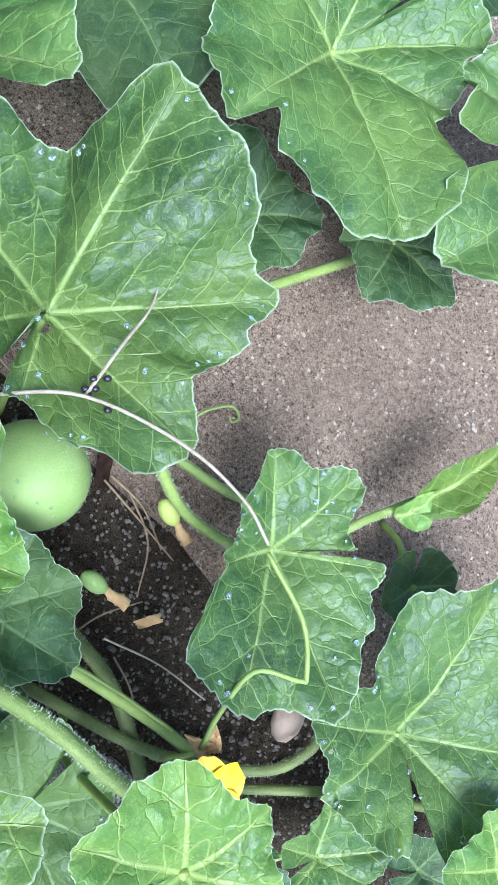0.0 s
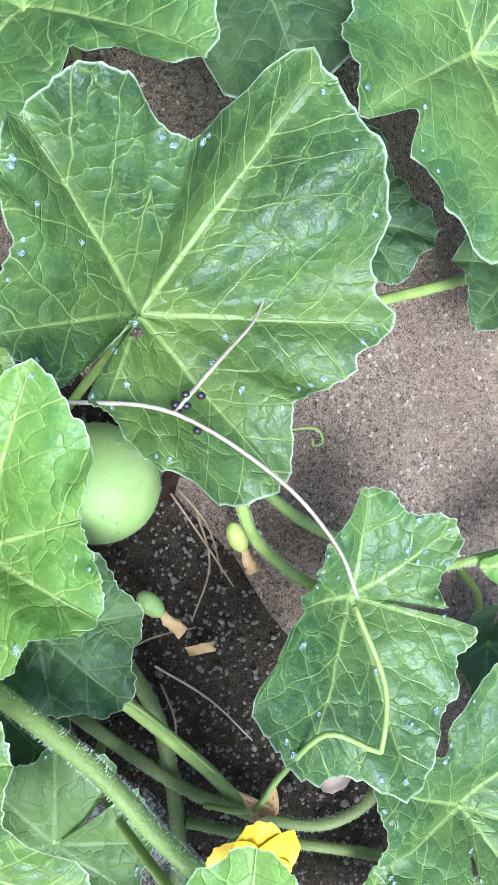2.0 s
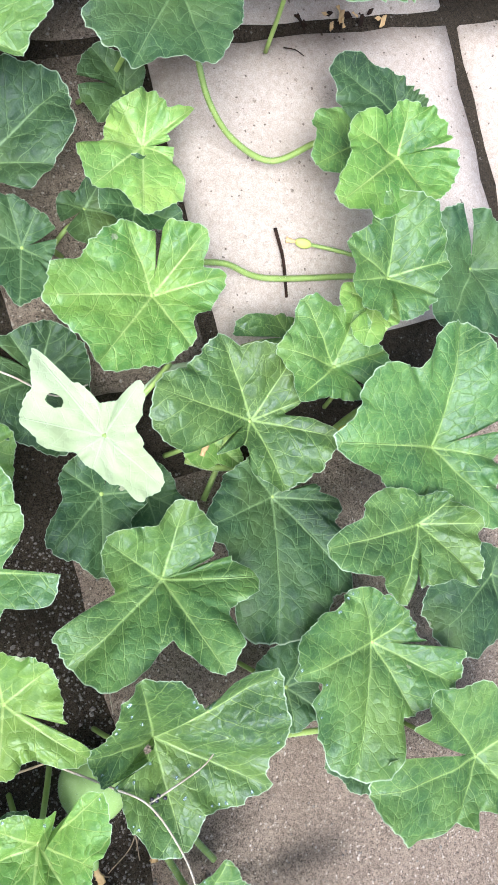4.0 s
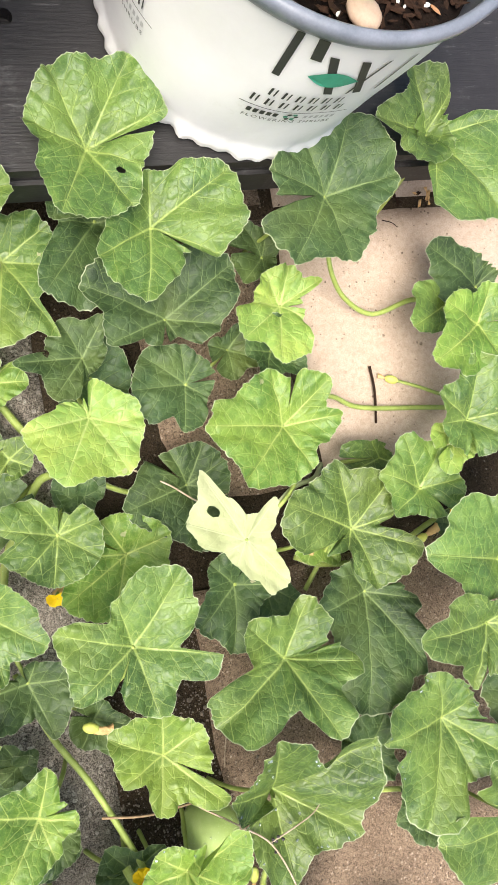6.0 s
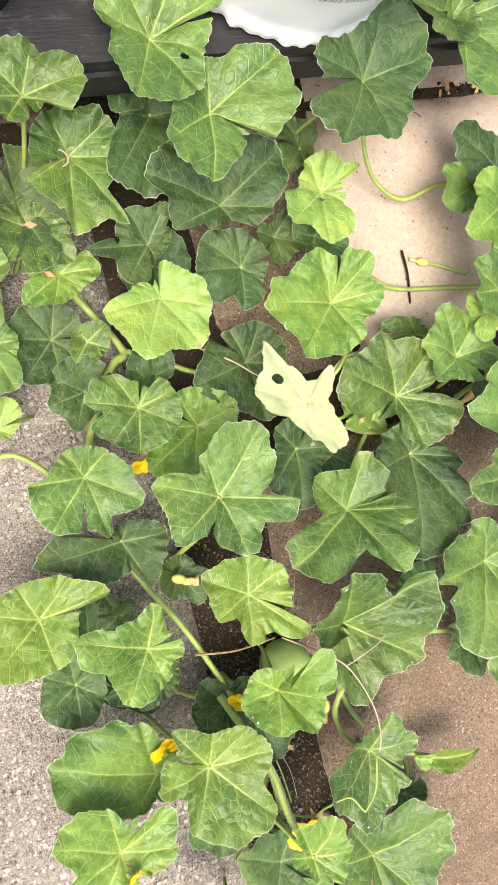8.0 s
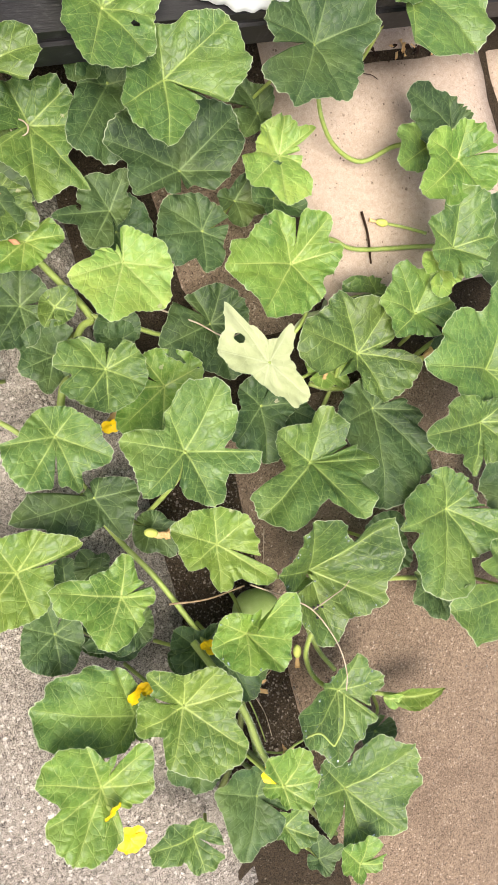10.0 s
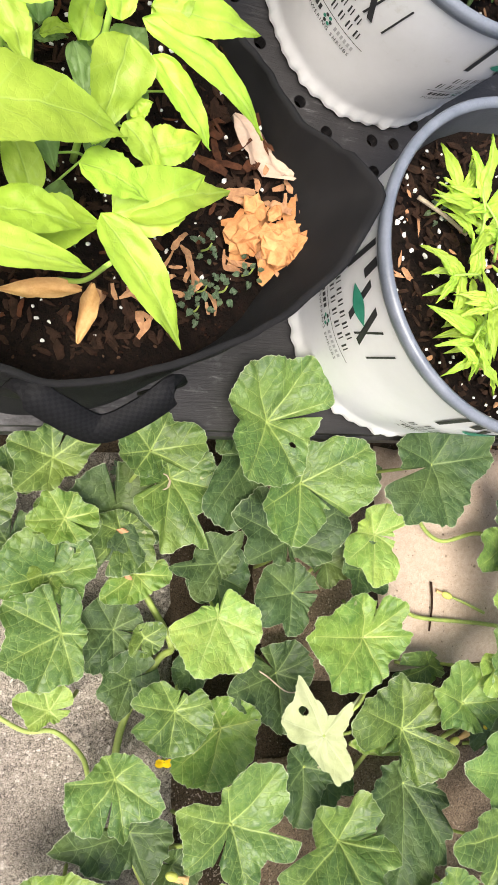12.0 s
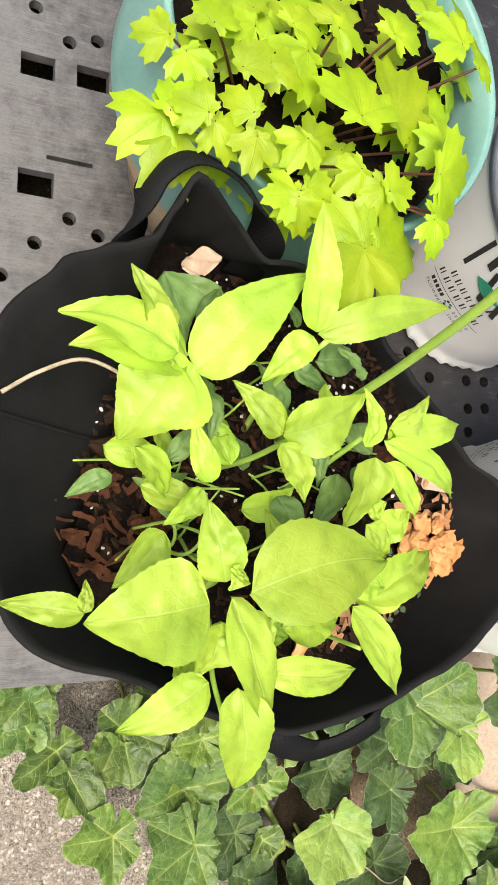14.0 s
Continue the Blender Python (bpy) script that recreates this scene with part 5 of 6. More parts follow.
# long runners and stalks that lie open to view
vine_stem([(-0.245, 0.02, 0.03), (-0.195, -0.004, 0.055), (-0.142, -0.023, 0.055), (-0.066, -0.060, 0.055), (-0.02, -0.085, 0.05), (0.03, -0.125, 0.03), (0.052, -0.146, 0.018), (0.074, -0.160, 0.010)], 0.0026, 0.0030, fuzz=600)
vine_stem([(-0.42, 0.215, 0.02), (-0.378, 0.202, 0.018), (-0.317, 0.181, 0.022), (-0.319, 0.160, 0.026), (-0.302, 0.091, 0.02), (-0.26, 0.03, 0.015)], 0.0034, 0.0040, fuzz=700)
vine_stem([(-0.317, 0.181, 0.022), (-0.283, 0.191, 0.026), (-0.239, 0.205, 0.02), (-0.19, 0.25, 0.015)], 0.0026, 0.0022, fuzz=300)
vine_stem([(-0.235, 0.50, 0.085), (-0.206, 0.484, 0.06), (-0.173, 0.481, 0.038), (-0.136, 0.492, 0.028), (-0.110, 0.529, 0.035), (-0.085, 0.545, 0.04)], 0.0024, 0.0028, fuzz=500)
vine_stem([(-0.165, 0.36, 0.05), (-0.130, 0.390, 0.032), (-0.090, 0.407, 0.016), (-0.01, 0.464, 0.014), (0.05, 0.50, 0.02)], 0.0024, 0.0028, fuzz=500)
vine_stem([(-0.42, 0.02, 0.02), (-0.377, 0.027, 0.024), (-0.354, 0.045, 0.03), (-0.317, 0.044, 0.03), (-0.290, 0.030, 0.02)], 0.0022, 0.0026, fuzz=300)
vine_stem([(-0.09, -0.06, 0.07), (-0.0445, -0.0845, 0.095), (-0.018, -0.1025, 0.103), (0.0065, -0.1245, 0.11), (0.040, -0.146, 0.124)], 0.0036, 0.0028, "petiole", fuzz=800, label="thick hairy pale green stalk")
vine_stem([(-0.06, -0.085, 0.03), (-0.0326, -0.0998, 0.028), (0.0217, -0.1357, 0.026), (0.065, -0.155, 0.02)], 0.0028, 0.0028, mat=STEM_SHADED, fuzz=300)
vine_stem([(-0.02, -0.065, 0.016), (-0.0087, -0.08, 0.018), (0.0131, -0.1105, 0.02), (0.0271, -0.159, 0.018), (0.03, -0.20, 0.015)], 0.0034, 0.0034, mat=STEM_SHADED, fuzz=300)
vine_stem([(0.03, -0.142, 0.022), (0.0646, -0.1515, 0.028), (0.0902, -0.155, 0.028), (0.107, -0.148, 0.030), (0.1125, -0.138, 0.035)], 0.0026, 0.0028, mat=STEM_SHADED, fuzz=300)
vine_stem([(0.03, -0.155, 0.02), (0.0686, -0.1631, 0.022), (0.128, -0.1743, 0.022), (0.18, -0.19, 0.02)], 0.0026, 0.0026, mat=STEM_SHADED, fuzz=300)
vine_stem([(0.0255, 0.0, 0.072), (0.0295, -0.0085, 0.06), (0.0452, -0.029, 0.04), (0.0712, -0.0458, 0.03), (0.083, -0.05, 0.08)], 0.0029, 0.0024, "petiole", fuzz=500)
vine_stem([(0.02, 0.015, 0.02), (0.0475, -0.0033, 0.018), (0.0718, -0.0191, 0.016), (0.10, -0.03, 0.014)], 0.0026, 0.0026, fuzz=300)
vine_stem([(0.05, 0.06, 0.06), (0.0804, 0.0764, 0.046), (0.1363, 0.1001, 0.026), (0.16, 0.11, 0.03)], 0.0028, 0.0026, "petiole", fuzz=400)
vine_stem([(0.10, -0.06, 0.02), (0.1331, -0.0388, 0.032), (0.150, -0.030, 0.045), (0.166, -0.024, 0.05)], 0.0026, 0.0022, "petiole", fuzz=300)
for r in ((-0.069, 0.276, 0.055), (-0.195, 0.092, 0.118)):
    vine_stem([r, (r[0] + 0.012, r[1] - 0.022, r[2] - 0.02), (r[0] + 0.02, r[1] - 0.06, 0.02)], 0.0022, 0.0026, "petiole", fuzz=200)
vine_stem([(-0.08, 0.235, 0.03), (-0.05, 0.245, 0.034), (0.0, 0.285, 0.03), (0.03, 0.345, 0.035), (0.06, 0.39, 0.03)], 0.0028, 0.0030, fuzz=500)

# tendrils
vine_stem([(0.0597, -0.0427, 0.112), (0.0728, -0.069, 0.113), (0.0745, -0.0900, 0.111), (0.0715, -0.0918, 0.110), (0.0544, -0.0873, 0.108), (0.0418, -0.1048, 0.10), (0.0363, -0.1199, 0.09), (0.03, -0.135, 0.05)], 0.0010, 0.0012, "tendril")
vine_stem([(-0.06, -0.072, 0.066), (-0.0393, -0.0773, 0.064), (-0.0129, -0.0868, 0.062), (0.0077, -0.1003, 0.06), (0.0338, -0.122, 0.055)], 0.0009, 0.0007, "tendril")
vine_stem([(0.040, 0.005, 0.045), (0.0469, 0.0113, 0.034), (0.0568, 0.0195, 0.03), (0.0712, 0.0225, 0.03), (0.0752, 0.0169, 0.03), (0.0712, 0.0148, 0.03), (0.0700, 0.0175, 0.031)], 0.0007, 0.0006, "tendril")
curl = [(-0.0129 + 0.0035 * math.cos(a * 0.9), -0.0868 + 0.0035 * math.sin(a * 0.9), 0.062 + 0.0006 * a) for a in range(0, 14)]
vine_stem(curl, 0.0006, 0.0005, "tendril")
vine_stem([(-0.452 + 0.008 * math.cos(a * 0.8), 0.288 + 0.008 * math.sin(a * 0.8), 0.066 + 0.0006 * a) for a in range(0, 10)], 0.0007, 0.0006, "tendril", DRY_STEM)
vine_stem([(-0.262, 0.215, 0.05), (-0.225, 0.222, 0.052), (-0.19, 0.226, 0.05), (-0.175, 0.245, 0.05)], 0.0008, 0.0007, "tendril", DRY_STEM)

# folded leaf beside the big one, stalk of the pale upturned leaf
folded = blade(vine, (0.158, -0.030, 0.048), (0.216, 0.004, 0.058), 0.026, MELON["l"], 401, cup=0.9, teeth=0.03)
blade(vine, (0.150, -0.034, 0.046), (0.172, -0.020, 0.056), 0.020, MELON["y"], 402, cup=0.6)


vine_stem([(-0.142, 0.255, 0.090), (-0.132, 0.280, 0.078), (-0.110, 0.305, 0.05), (-0.10, 0.33, 0.02)], 0.0022, 0.0024, "petiole", MELON["p"])


# ---- the dry twig lying over the leaves, with dark seeds on it ----
twig = tagged(part("dry_twig", joined(
    tube([(-0.075, 0.012, 0.104), (-0.0386, 0.016, 0.114), (-0.0081, 0.0155, 0.116), (0.0255, -0.0020, 0.1215), (0.0478, -0.0220, 0.1200), (0.0585, -0.0393, 0.1165)], 0.0008, 0.00065, 7),
    tube([(-0.0081, 0.0160, 0.112), (0.0065, 0.0362, 0.110), (0.017, 0.050, 0.106), (0.022, 0.0625, 0.102)], 0.0008, 0.0004, 7)), DRY_STEM), "pale dry forked twig lying across melon leaves", "twig")
for x, y in ((-0.0078, 0.0188), (-0.0048, 0.0225), (-0.0042, 0.0189), (0.0002, 0.0227), (-0.0069, 0.0168), (0.0001, 0.0113)):
    tagged(part("seed", lump(rng, 0.0016, 0.0014, 0.0012, 0.08, 6, 9), EGG, at=(x, y, 0.1115)), "tiny round black seed stuck beside a dry twig", "seed", "seeds on the twig")


# ---- young melon ----
def melon():
    verts, faces = lump(random.Random(2), 0.0250, 0.0252, 0.0275, 0.004, 22, 36)
    return verts, faces


fruit = part("fruit", melon(), MELONSKIN, vine, "smooth pale green downy young melon", at=pose(-0.0235, -0.0100, 0.032, 12, 30, 20))


def down(rx, rz, count, length, seed):
    """Short fine hairs all over a round fruit."""
    r = random.Random(seed)
    verts, faces = [], []
    for _ in range(count):
        d = Vector((r.gauss(0, 1), r.gauss(0, 1), r.gauss(0, 1))).normalized()
        base = Vector((d.x * rx, d.y * rx, d.z * rz))
        side = d.cross(Vector((0.3, 0.5, 0.8))).normalized() * 0.00004
        tip = base + d * length * r.uniform(0.5, 1.0) + side * r.uniform(-12, 12)
        k = len(verts)
        verts += [base + side, base - side, tip]
        faces.append((k, k + 1, k + 2))
    return verts, faces


fuzz_ = part("down", down(0.0250, 0.0275, 5000, 0.0012, 5), HAIR, fruit, "fine pale down", smooth=False)
fuzz_["kind"] = "stuff"
rd_ = random.Random(12)
drops_ = []
for _ in range(14):
    d_ = Vector((rd_.gauss(0, 1), rd_.gauss(0, 1), abs(rd_.gauss(0, 1)) + 0.3)).normalized()
    q_ = 0.0012 * rd_.uniform(0.5, 1.0)
    drops_.append(placed(lump(rd_, q_, q_, q_ * 0.7, 0.06, 6, 9), pose(d_.x * 0.0250, d_.y * 0.0250, d_.z * 0.0275)))
dew_ = part("dew", joined(*drops_), WATER, fruit, "clear dew on the young melon")
dew_["kind"] = "stuff"


# ---- flowers ----
def melon_flower(at, turn, tilt, size, seed, open_=1.0):
    rg = random.Random(seed)
    fl = part("flower", placed(lump(rg, 0.002, 0.002, 0.004, 0.1, 6, 8), pose(0, 0, -0.003)), STEM, vine, "open yellow five-petalled melon flower", at=pose(*at, tilt, 0, turn))
    for k in range(5):
        w = math.radians(72 * k + rg.uniform(-8, 8))
        rows, cols = 9, 8
        verts, faces = [], []
        for i in range(rows + 1):
            s = i / rows
            half = 0.56 * size * math.sin(math.pi * min(0.10 + 0.76 * s, 1.0)) ** 0.75
            for j in range(cols + 1):
                f = j / cols * 2 - 1
                d = f * half
                out = s * size
                z = 0.35 * size * open_ * s * (1 - 0.9 * s) + 0.10 * size * f * f + 0.03 * size * math.sin(7 * f + 5 * s + k)
                verts.append((out * math.cos(w) - d * math.sin(w), out * math.sin(w) + d * math.cos(w), z))
        for i in range(rows):
            for j in range(cols):
                a = i * (cols + 1) + j
                faces.append((a, a + 1, a + cols + 2, a + cols + 1))
        part("petal", (verts, faces), YELLOW, fl)
    return fl


melon_flower((0.036, -0.134, 0.094), 20, 24, 0.0175, 1, 1.7)
melon_flower((-0.122, -0.118, 0.088), 60, 40, 0.015, 2)
melon_flower((-0.071, -0.238, 0.09), 10, 10, 0.014, 3)
melon_flower((-0.114, -0.209, 0.128), 75, 55, 0.009, 4, 2.0)
melon_flower((0.012, 0.360, 0.075), 140, 40, 0.017, 5, 1.6)
melon_flower((-0.077, -0.058, 0.085), 200, 60, 0.010, 6, 2.2)
melon_flower((-0.253, 0.091, 0.050), 30, 50, 0.010, 7, 2.0)


def dried_flower(at, turn, size, seed, ovary=None):
    rg = random.Random(seed)
    verts, faces, n = [], [], 9
    for i in range(n + 1):
        s = i / n
        for k in range(8):
            w = 2 * math.pi * k / 8
            r = size * (0.22 + 0.20 * s + 0.22 * max(0, s - 0.7)) * (1 + rg.uniform(-0.3, 0.3))
            verts.append((s * size * 1.6, r * math.cos(w), r * 0.7 * math.sin(w)))
    for i in range(n):
        for k in range(8):
            k2 = (k + 1) % 8
            faces.append((i * 8 + k, i * 8 + k2, i * 8 + 8 + k2, i * 8 + 8 + k))
    fl = part("withered_flower", (verts, faces), DRY, vine, "withered tan melon flower", at=pose(*at, 0, 8, turn))
    if ovary:
        part("ovary", placed(lump(rg, 0.0075, 0.0045, 0.0045, 0.03, 10, 14), pose(-0.006, 0, 0)), ovary, fl, "small downy green ovary")
    return fl


BUD = simple("bud_green_yellow", [(0.3, (0.35, 0.45, 0.12)), (0.7, (0.62, 0.60, 0.12))], 70, 0.6, 0.0003, 700)
dried_flower((0.0425, -0.0335, 0.028), -58, 0.0075, 11, BUD)
dried_flower((0.0085, -0.0630, 0.028), -38, 0.0085, 12, MELONSKIN)
dried_flower((-0.1663, 0.0145, 0.05), 30, 0.010, 13)
dried_flower((-0.0767, -0.0039, 0.05), 100, 0.008, 14)
dried_flower((-0.0614, -0.0591, 0.058), 60, 0.009, 15, BUD)
dried_flower((-0.2548, 0.091, 0.03), 70, 0.011, 16)
dried_flower((-0.165, 0.018, 0.050), 20, 0.008, 18, BUD)
dried_flower((0.023, 0.324, 0.050), 60, 0.011, 19, BUD)
dried_flower((-0.074, 0.242, 0.050), 100, 0.008, 20)
blade(vine, (0.040, -0.122, 0.090), (0.031, -0.112, 0.094), 0.008, DRY, 417, "withered_petal", cup=0.8)
blade(vine, (0.041, -0.120, 0.090), (0.042, -0.108, 0.095), 0.007, DRY, 418, "withered_petal", cup=0.8)


def petal_scrap(at, turn, size, mat, name, label, seed):
    rg = random.Random(seed)
    verts, faces, n = [], [], 6
    for i in range(n + 1):
        for j in range(n + 1):
            a, b = i / n - 0.5, j / n - 0.5
            verts.append((size * a * (1 + rg.uniform(-0.15, 0.15)), size * 0.5 * b * (1 - abs(a)), 0.15 * size * math.sin(5 * a + 3 * b) + rg.uniform(-0.03, 0.03) * size))
    for i in range(n):
        for j in range(n):
            a = i * (n + 1) + j
            faces.append((a, a + 1, a + n + 2, a + n + 1))
    return tagged(part(name, (verts, faces), mat, at=pose(*at, rg.uniform(-15, 15), rg.uniform(-15, 15), turn)), label, "litter")


petal_scrap((0.033, -0.083, 0.006), 10, 0.014, DRY, "fallen_petal", "withered orange petal lying on dark soil", 31)
petal_scrap((-0.4445, 0.2275, 0.052), 40, 0.011, CHIP, "brown_scrap", "curled brown scrap lying on a melon leaf", 32)
petal_scrap((-0.409, 0.198, 0.054), 20, 0.010, CHIP, "brown_scrap", "curled brown scrap lying on a melon leaf", 33)
q_ = on_grid(-0.116, 0.631, DECK + 0.003)
petal_scrap(tuple(q_), 50, 0.009, BARK, "brown_scrap", "curled brown scrap lying on the black rack", 35)
petal_scrap((0.012, -0.004, 0.008), 80, 0.022, BARK, "bark_scrap", "dark red-brown bark scrap on the soil", 34)
tagged(part("stone", lump(random.Random(6), 0.013, 0.009, 0.008, 0.10, 8, 12), PINKCHIP, at=pose(0.1055, -0.137, 0.008, 0, 0, 60)), "smooth pale stone half sunk in soil", "stone")
for i, pts_ in enumerate((((0.0112, -0.0122, 0.012), (0.0275, -0.0319, 0.013), (0.0456, -0.0535, 0.008)),
                          ((0.0235, -0.018, 0.010), (0.0321, -0.0432, 0.012), (0.027, -0.0704, 0.008)),
                          ((0.014, -0.010, 0.014), (0.030, -0.026, 0.010), (0.040, -0.048, 0.006)),
                          ((-0.01, -0.09, 0.008), (0.008, -0.078, 0.010), (0.03, -0.073, 0.006)),
                          ((0.015, -0.098, 0.01), (0.022, -0.112, 0.012), (0.025, -0.125, 0.008)))):
    tagged(part("dry_twig", tube(list(pts_), 0.0006, 0.0004, 6), BROWN_STEM), "thin dry brown plant stem lying on soil", "twig", "dead stems on the soil")
tagged(part("dry_twig", tube([(-0.126, -0.038, 0.062), (-0.096, -0.018, 0.071), (-0.071, 0.009, 0.082)], 0.0011, 0.0008, 6), BROWN_STEM), "thin dark twig caught among melon stalks", "twig")
tagged(part("dry_twig", tube([(-0.104, 0.452, 0.010), (-0.085, 0.432, 0.011), (-0.066, 0.405, 0.010)], 0.0016, 0.0012, 6), BARK), "short dark twig lying on the tan slab", "twig", "dead stems on the soil")

for pts_ in (((0.008, -0.085, 0.030), (0.034, -0.100, 0.027), (0.057, -0.120, 0.020)),
             ((-0.056, 0.072, 0.030), (-0.044, 0.053, 0.024), (-0.030, 0.037, 0.012))):
    tagged(part("dry_straw", tube(list(pts_), 0.00055, 0.0004, 6), DRY_STEM), "thin dry straw lying between melon stalks", "straw", "straws among the stalks")
tagged(part("dry_straw", tube([(-0.175, 0.599, 0.008), (-0.165, 0.603, 0.010), (-0.156, 0.605, 0.008)], 0.0006, 0.0004, 6), BARK), "short dark straw lying on the tan slab", "straw", "straws among the stalks")
vine_stem([(-0.075, 0.455, 0.012), (-0.050, 0.464, 0.016), (-0.023, 0.472, 0.020)], 0.0016, 0.0020, fuzz=150)
dried_flower((-0.082, 0.452, 0.012), 200, 0.006, 21, BUD)

# leaf litter caught in the slab joint by the rack
for k in range(16):
    q = on_grid(0.31 + 0.09 * rng.random(), 0.574 + rng.uniform(-0.006, 0.008), 0.007)
    petal_scrap(tuple(q), rng.uniform(0, 180), rng.uniform(0.006, 0.014), DRY if k % 2 else BARK, "dry_leaf_scrap", "dry leaf scrap caught in a paving joint", 50 + k)


# ---- seedlings in the grow bag ----
SEED_AT = (-0.71, 0.32, 0.312)
seedlings = thing("bag_seedlings", SEED_AT, "cluster of lime-green broad-leaved seedlings in a grow bag", "plant")


def seedling_leaf(base, tip, width, mat, seed):
    return blade(seedlings, base, tip, width, mat, seed, at_origin=SEED_AT, teeth=0.016)


seedling_leaf((-0.716, 0.233, 0.465), (-0.656, 0.316, 0.455), 0.062, LIME, 1)
seedling_leaf((-0.730, 0.213, 0.465), (-0.770, 0.165, 0.455), 0.058, LIME, 2)
seedling_leaf((-0.731, 0.227, 0.465), (-0.768, 0.250, 0.470), 0.030, LIME, 3)
seedling_leaf((-0.724, 0.223, 0.468), (-0.637, 0.193, 0.440), 0.030, LIME, 4)
seedling_leaf((-0.682, 0.195, 0.455), (-0.631, 0.157, 0.430), 0.036, LIME, 5)
seedling_leaf((-0.696, 0.187, 0.450), (-0.714, 0.137, 0.440), 0.028, LIME, 6)
seedling_leaf((-0.674, 0.212, 0.450), (-0.620, 0.258, 0.440), 0.024, LIME, 7)
seedling_leaf((-0.717, 0.212, 0.460), (-0.702, 0.184, 0.450), 0.032, LIME, 8)
seedling_leaf((-0.640, 0.287, 0.420), (-0.556, 0.278, 0.400), 0.028, LIME, 9)
seedling_leaf((-0.764, 0.171, 0.420), (-0.801, 0.144, 0.410), 0.020, LIME, 10)
seedling_leaf((-0.764, 0.171, 0.420), (-0.776, 0.184, 0.420), 0.010, LIME, 11)
seedling_leaf((-0.758, 0.238, 0.400), (-0.754, 0.194, 0.390), 0.026, LIME, 12)
seedling_leaf((-0.760, 0.271, 0.410), (-0.760, 0.240, 0.400), 0.018, LIME, 13)
seedling_leaf((-0.762, 0.274, 0.420), (-0.799, 0.290, 0.430), 0.018, LIME, 14)
seedling_leaf((-0.755, 0.320, 0.440), (-0.734, 0.378, 0.450), 0.040, LIME, 15)
seedling_leaf((-0.755, 0.320, 0.440), (-0.799, 0.316, 0.450), 0.023, LIME, 16)
seedling_leaf((-0.752, 0.316, 0.440), (-0.711, 0.307, 0.430), 0.024, LIME, 17)
seedling_leaf((-0.781, 0.390, 0.430), (-0.839, 0.437, 0.460), 0.028, LIME, 18)
seedling_leaf((-0.779, 0.390, 0.430), (-0.724, 0.484, 0.440), 0.028, LIME, 19)
seedling_leaf((-0.781, 0.386, 0.430), (-0.783, 0.343, 0.420), 0.024, LIME, 20)
seedling_leaf((-0.815, 0.313, 0.420), (-0.813, 0.410, 0.440), 0.046, LIME, 21)
seedling_leaf((-0.831, 0.309, 0.430), (-0.895, 0.280, 0.420), 0.042, LIME, 22)
seedling_leaf((-0.829, 0.304, 0.430), (-0.818, 0.252, 0.410), 0.055, LIME, 23)
seedling_leaf((-0.840, 0.315, 0.420), (-0.885, 0.327, 0.430), 0.024, LIME, 24)
seedling_leaf((-0.806, 0.261, 0.400), (-0.764, 0.259, 0.380), 0.022, LIME, 25)
seedling_leaf((-0.701, 0.386, 0.430), (-0.655, 0.443, 0.420), 0.026, LIME, 26)
seedling_leaf((-0.699, 0.377, 0.430), (-0.610, 0.413, 0.400), 0.022, LIME, 27)
seedling_leaf((-0.696, 0.364, 0.430), (-0.671, 0.324, 0.410), 0.040, LIME, 28)
seedling_leaf((-0.684, 0.373, 0.420), (-0.627, 0.377, 0.400), 0.022, LIME, 29)
seedling_leaf((-0.704, 0.366, 0.430), (-0.736, 0.380, 0.450), 0.020, LIME, 30)
seedling_leaf((-0.633, 0.299, 0.410), (-0.606, 0.372, 0.400), 0.032, LIME, 31)
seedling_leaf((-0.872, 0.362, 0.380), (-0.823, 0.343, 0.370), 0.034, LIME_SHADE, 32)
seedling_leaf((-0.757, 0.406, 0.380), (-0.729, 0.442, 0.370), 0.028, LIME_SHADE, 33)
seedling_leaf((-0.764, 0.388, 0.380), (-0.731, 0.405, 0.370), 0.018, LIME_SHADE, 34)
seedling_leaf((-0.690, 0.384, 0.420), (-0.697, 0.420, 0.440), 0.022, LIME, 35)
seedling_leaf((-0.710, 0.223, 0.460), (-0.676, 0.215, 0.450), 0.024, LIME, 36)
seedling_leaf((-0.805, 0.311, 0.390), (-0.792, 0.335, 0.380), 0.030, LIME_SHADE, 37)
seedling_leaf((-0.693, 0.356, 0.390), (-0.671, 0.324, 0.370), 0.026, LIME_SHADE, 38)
seedling_leaf((-0.674, 0.242, 0.430), (-0.641, 0.277, 0.420), 0.030, LIME, 39)
seedling_leaf((-0.707, 0.187, 0.420), (-0.685, 0.187, 0.410), 0.022, LIME, 40)
seedling_leaf((-0.730, 0.237, 0.470), (-0.729, 0.224, 0.475), 0.014, LIME, 41)
seedling_leaf((-0.676, 0.303, 0.430), (-0.663, 0.320, 0.430), 0.022, LIME, 43)
seedling_leaf((-0.667, 0.333, 0.420), (-0.634, 0.333, 0.410), 0.022, LIME, 44)
seedling_leaf((-0.664, 0.293, 0.430), (-0.628, 0.315, 0.420), 0.030, LIME, 45)
seedling_leaf((-0.636, 0.296, 0.410), (-0.618, 0.357, 0.410), 0.040, LIME, 46)
seedling_leaf((-0.669, 0.344, 0.410), (-0.666, 0.354, 0.420), 0.018, LIME, 47)
seedling_leaf((-0.651, 0.343, 0.400), (-0.637, 0.376, 0.400), 0.026, LIME, 48)
seedling_leaf((-0.662, 0.255, 0.400), (-0.638, 0.295, 0.400), 0.040, LIME, 49)
seedling_leaf((-0.671, 0.239, 0.400), (-0.651, 0.249, 0.400), 0.020, LIME, 50)
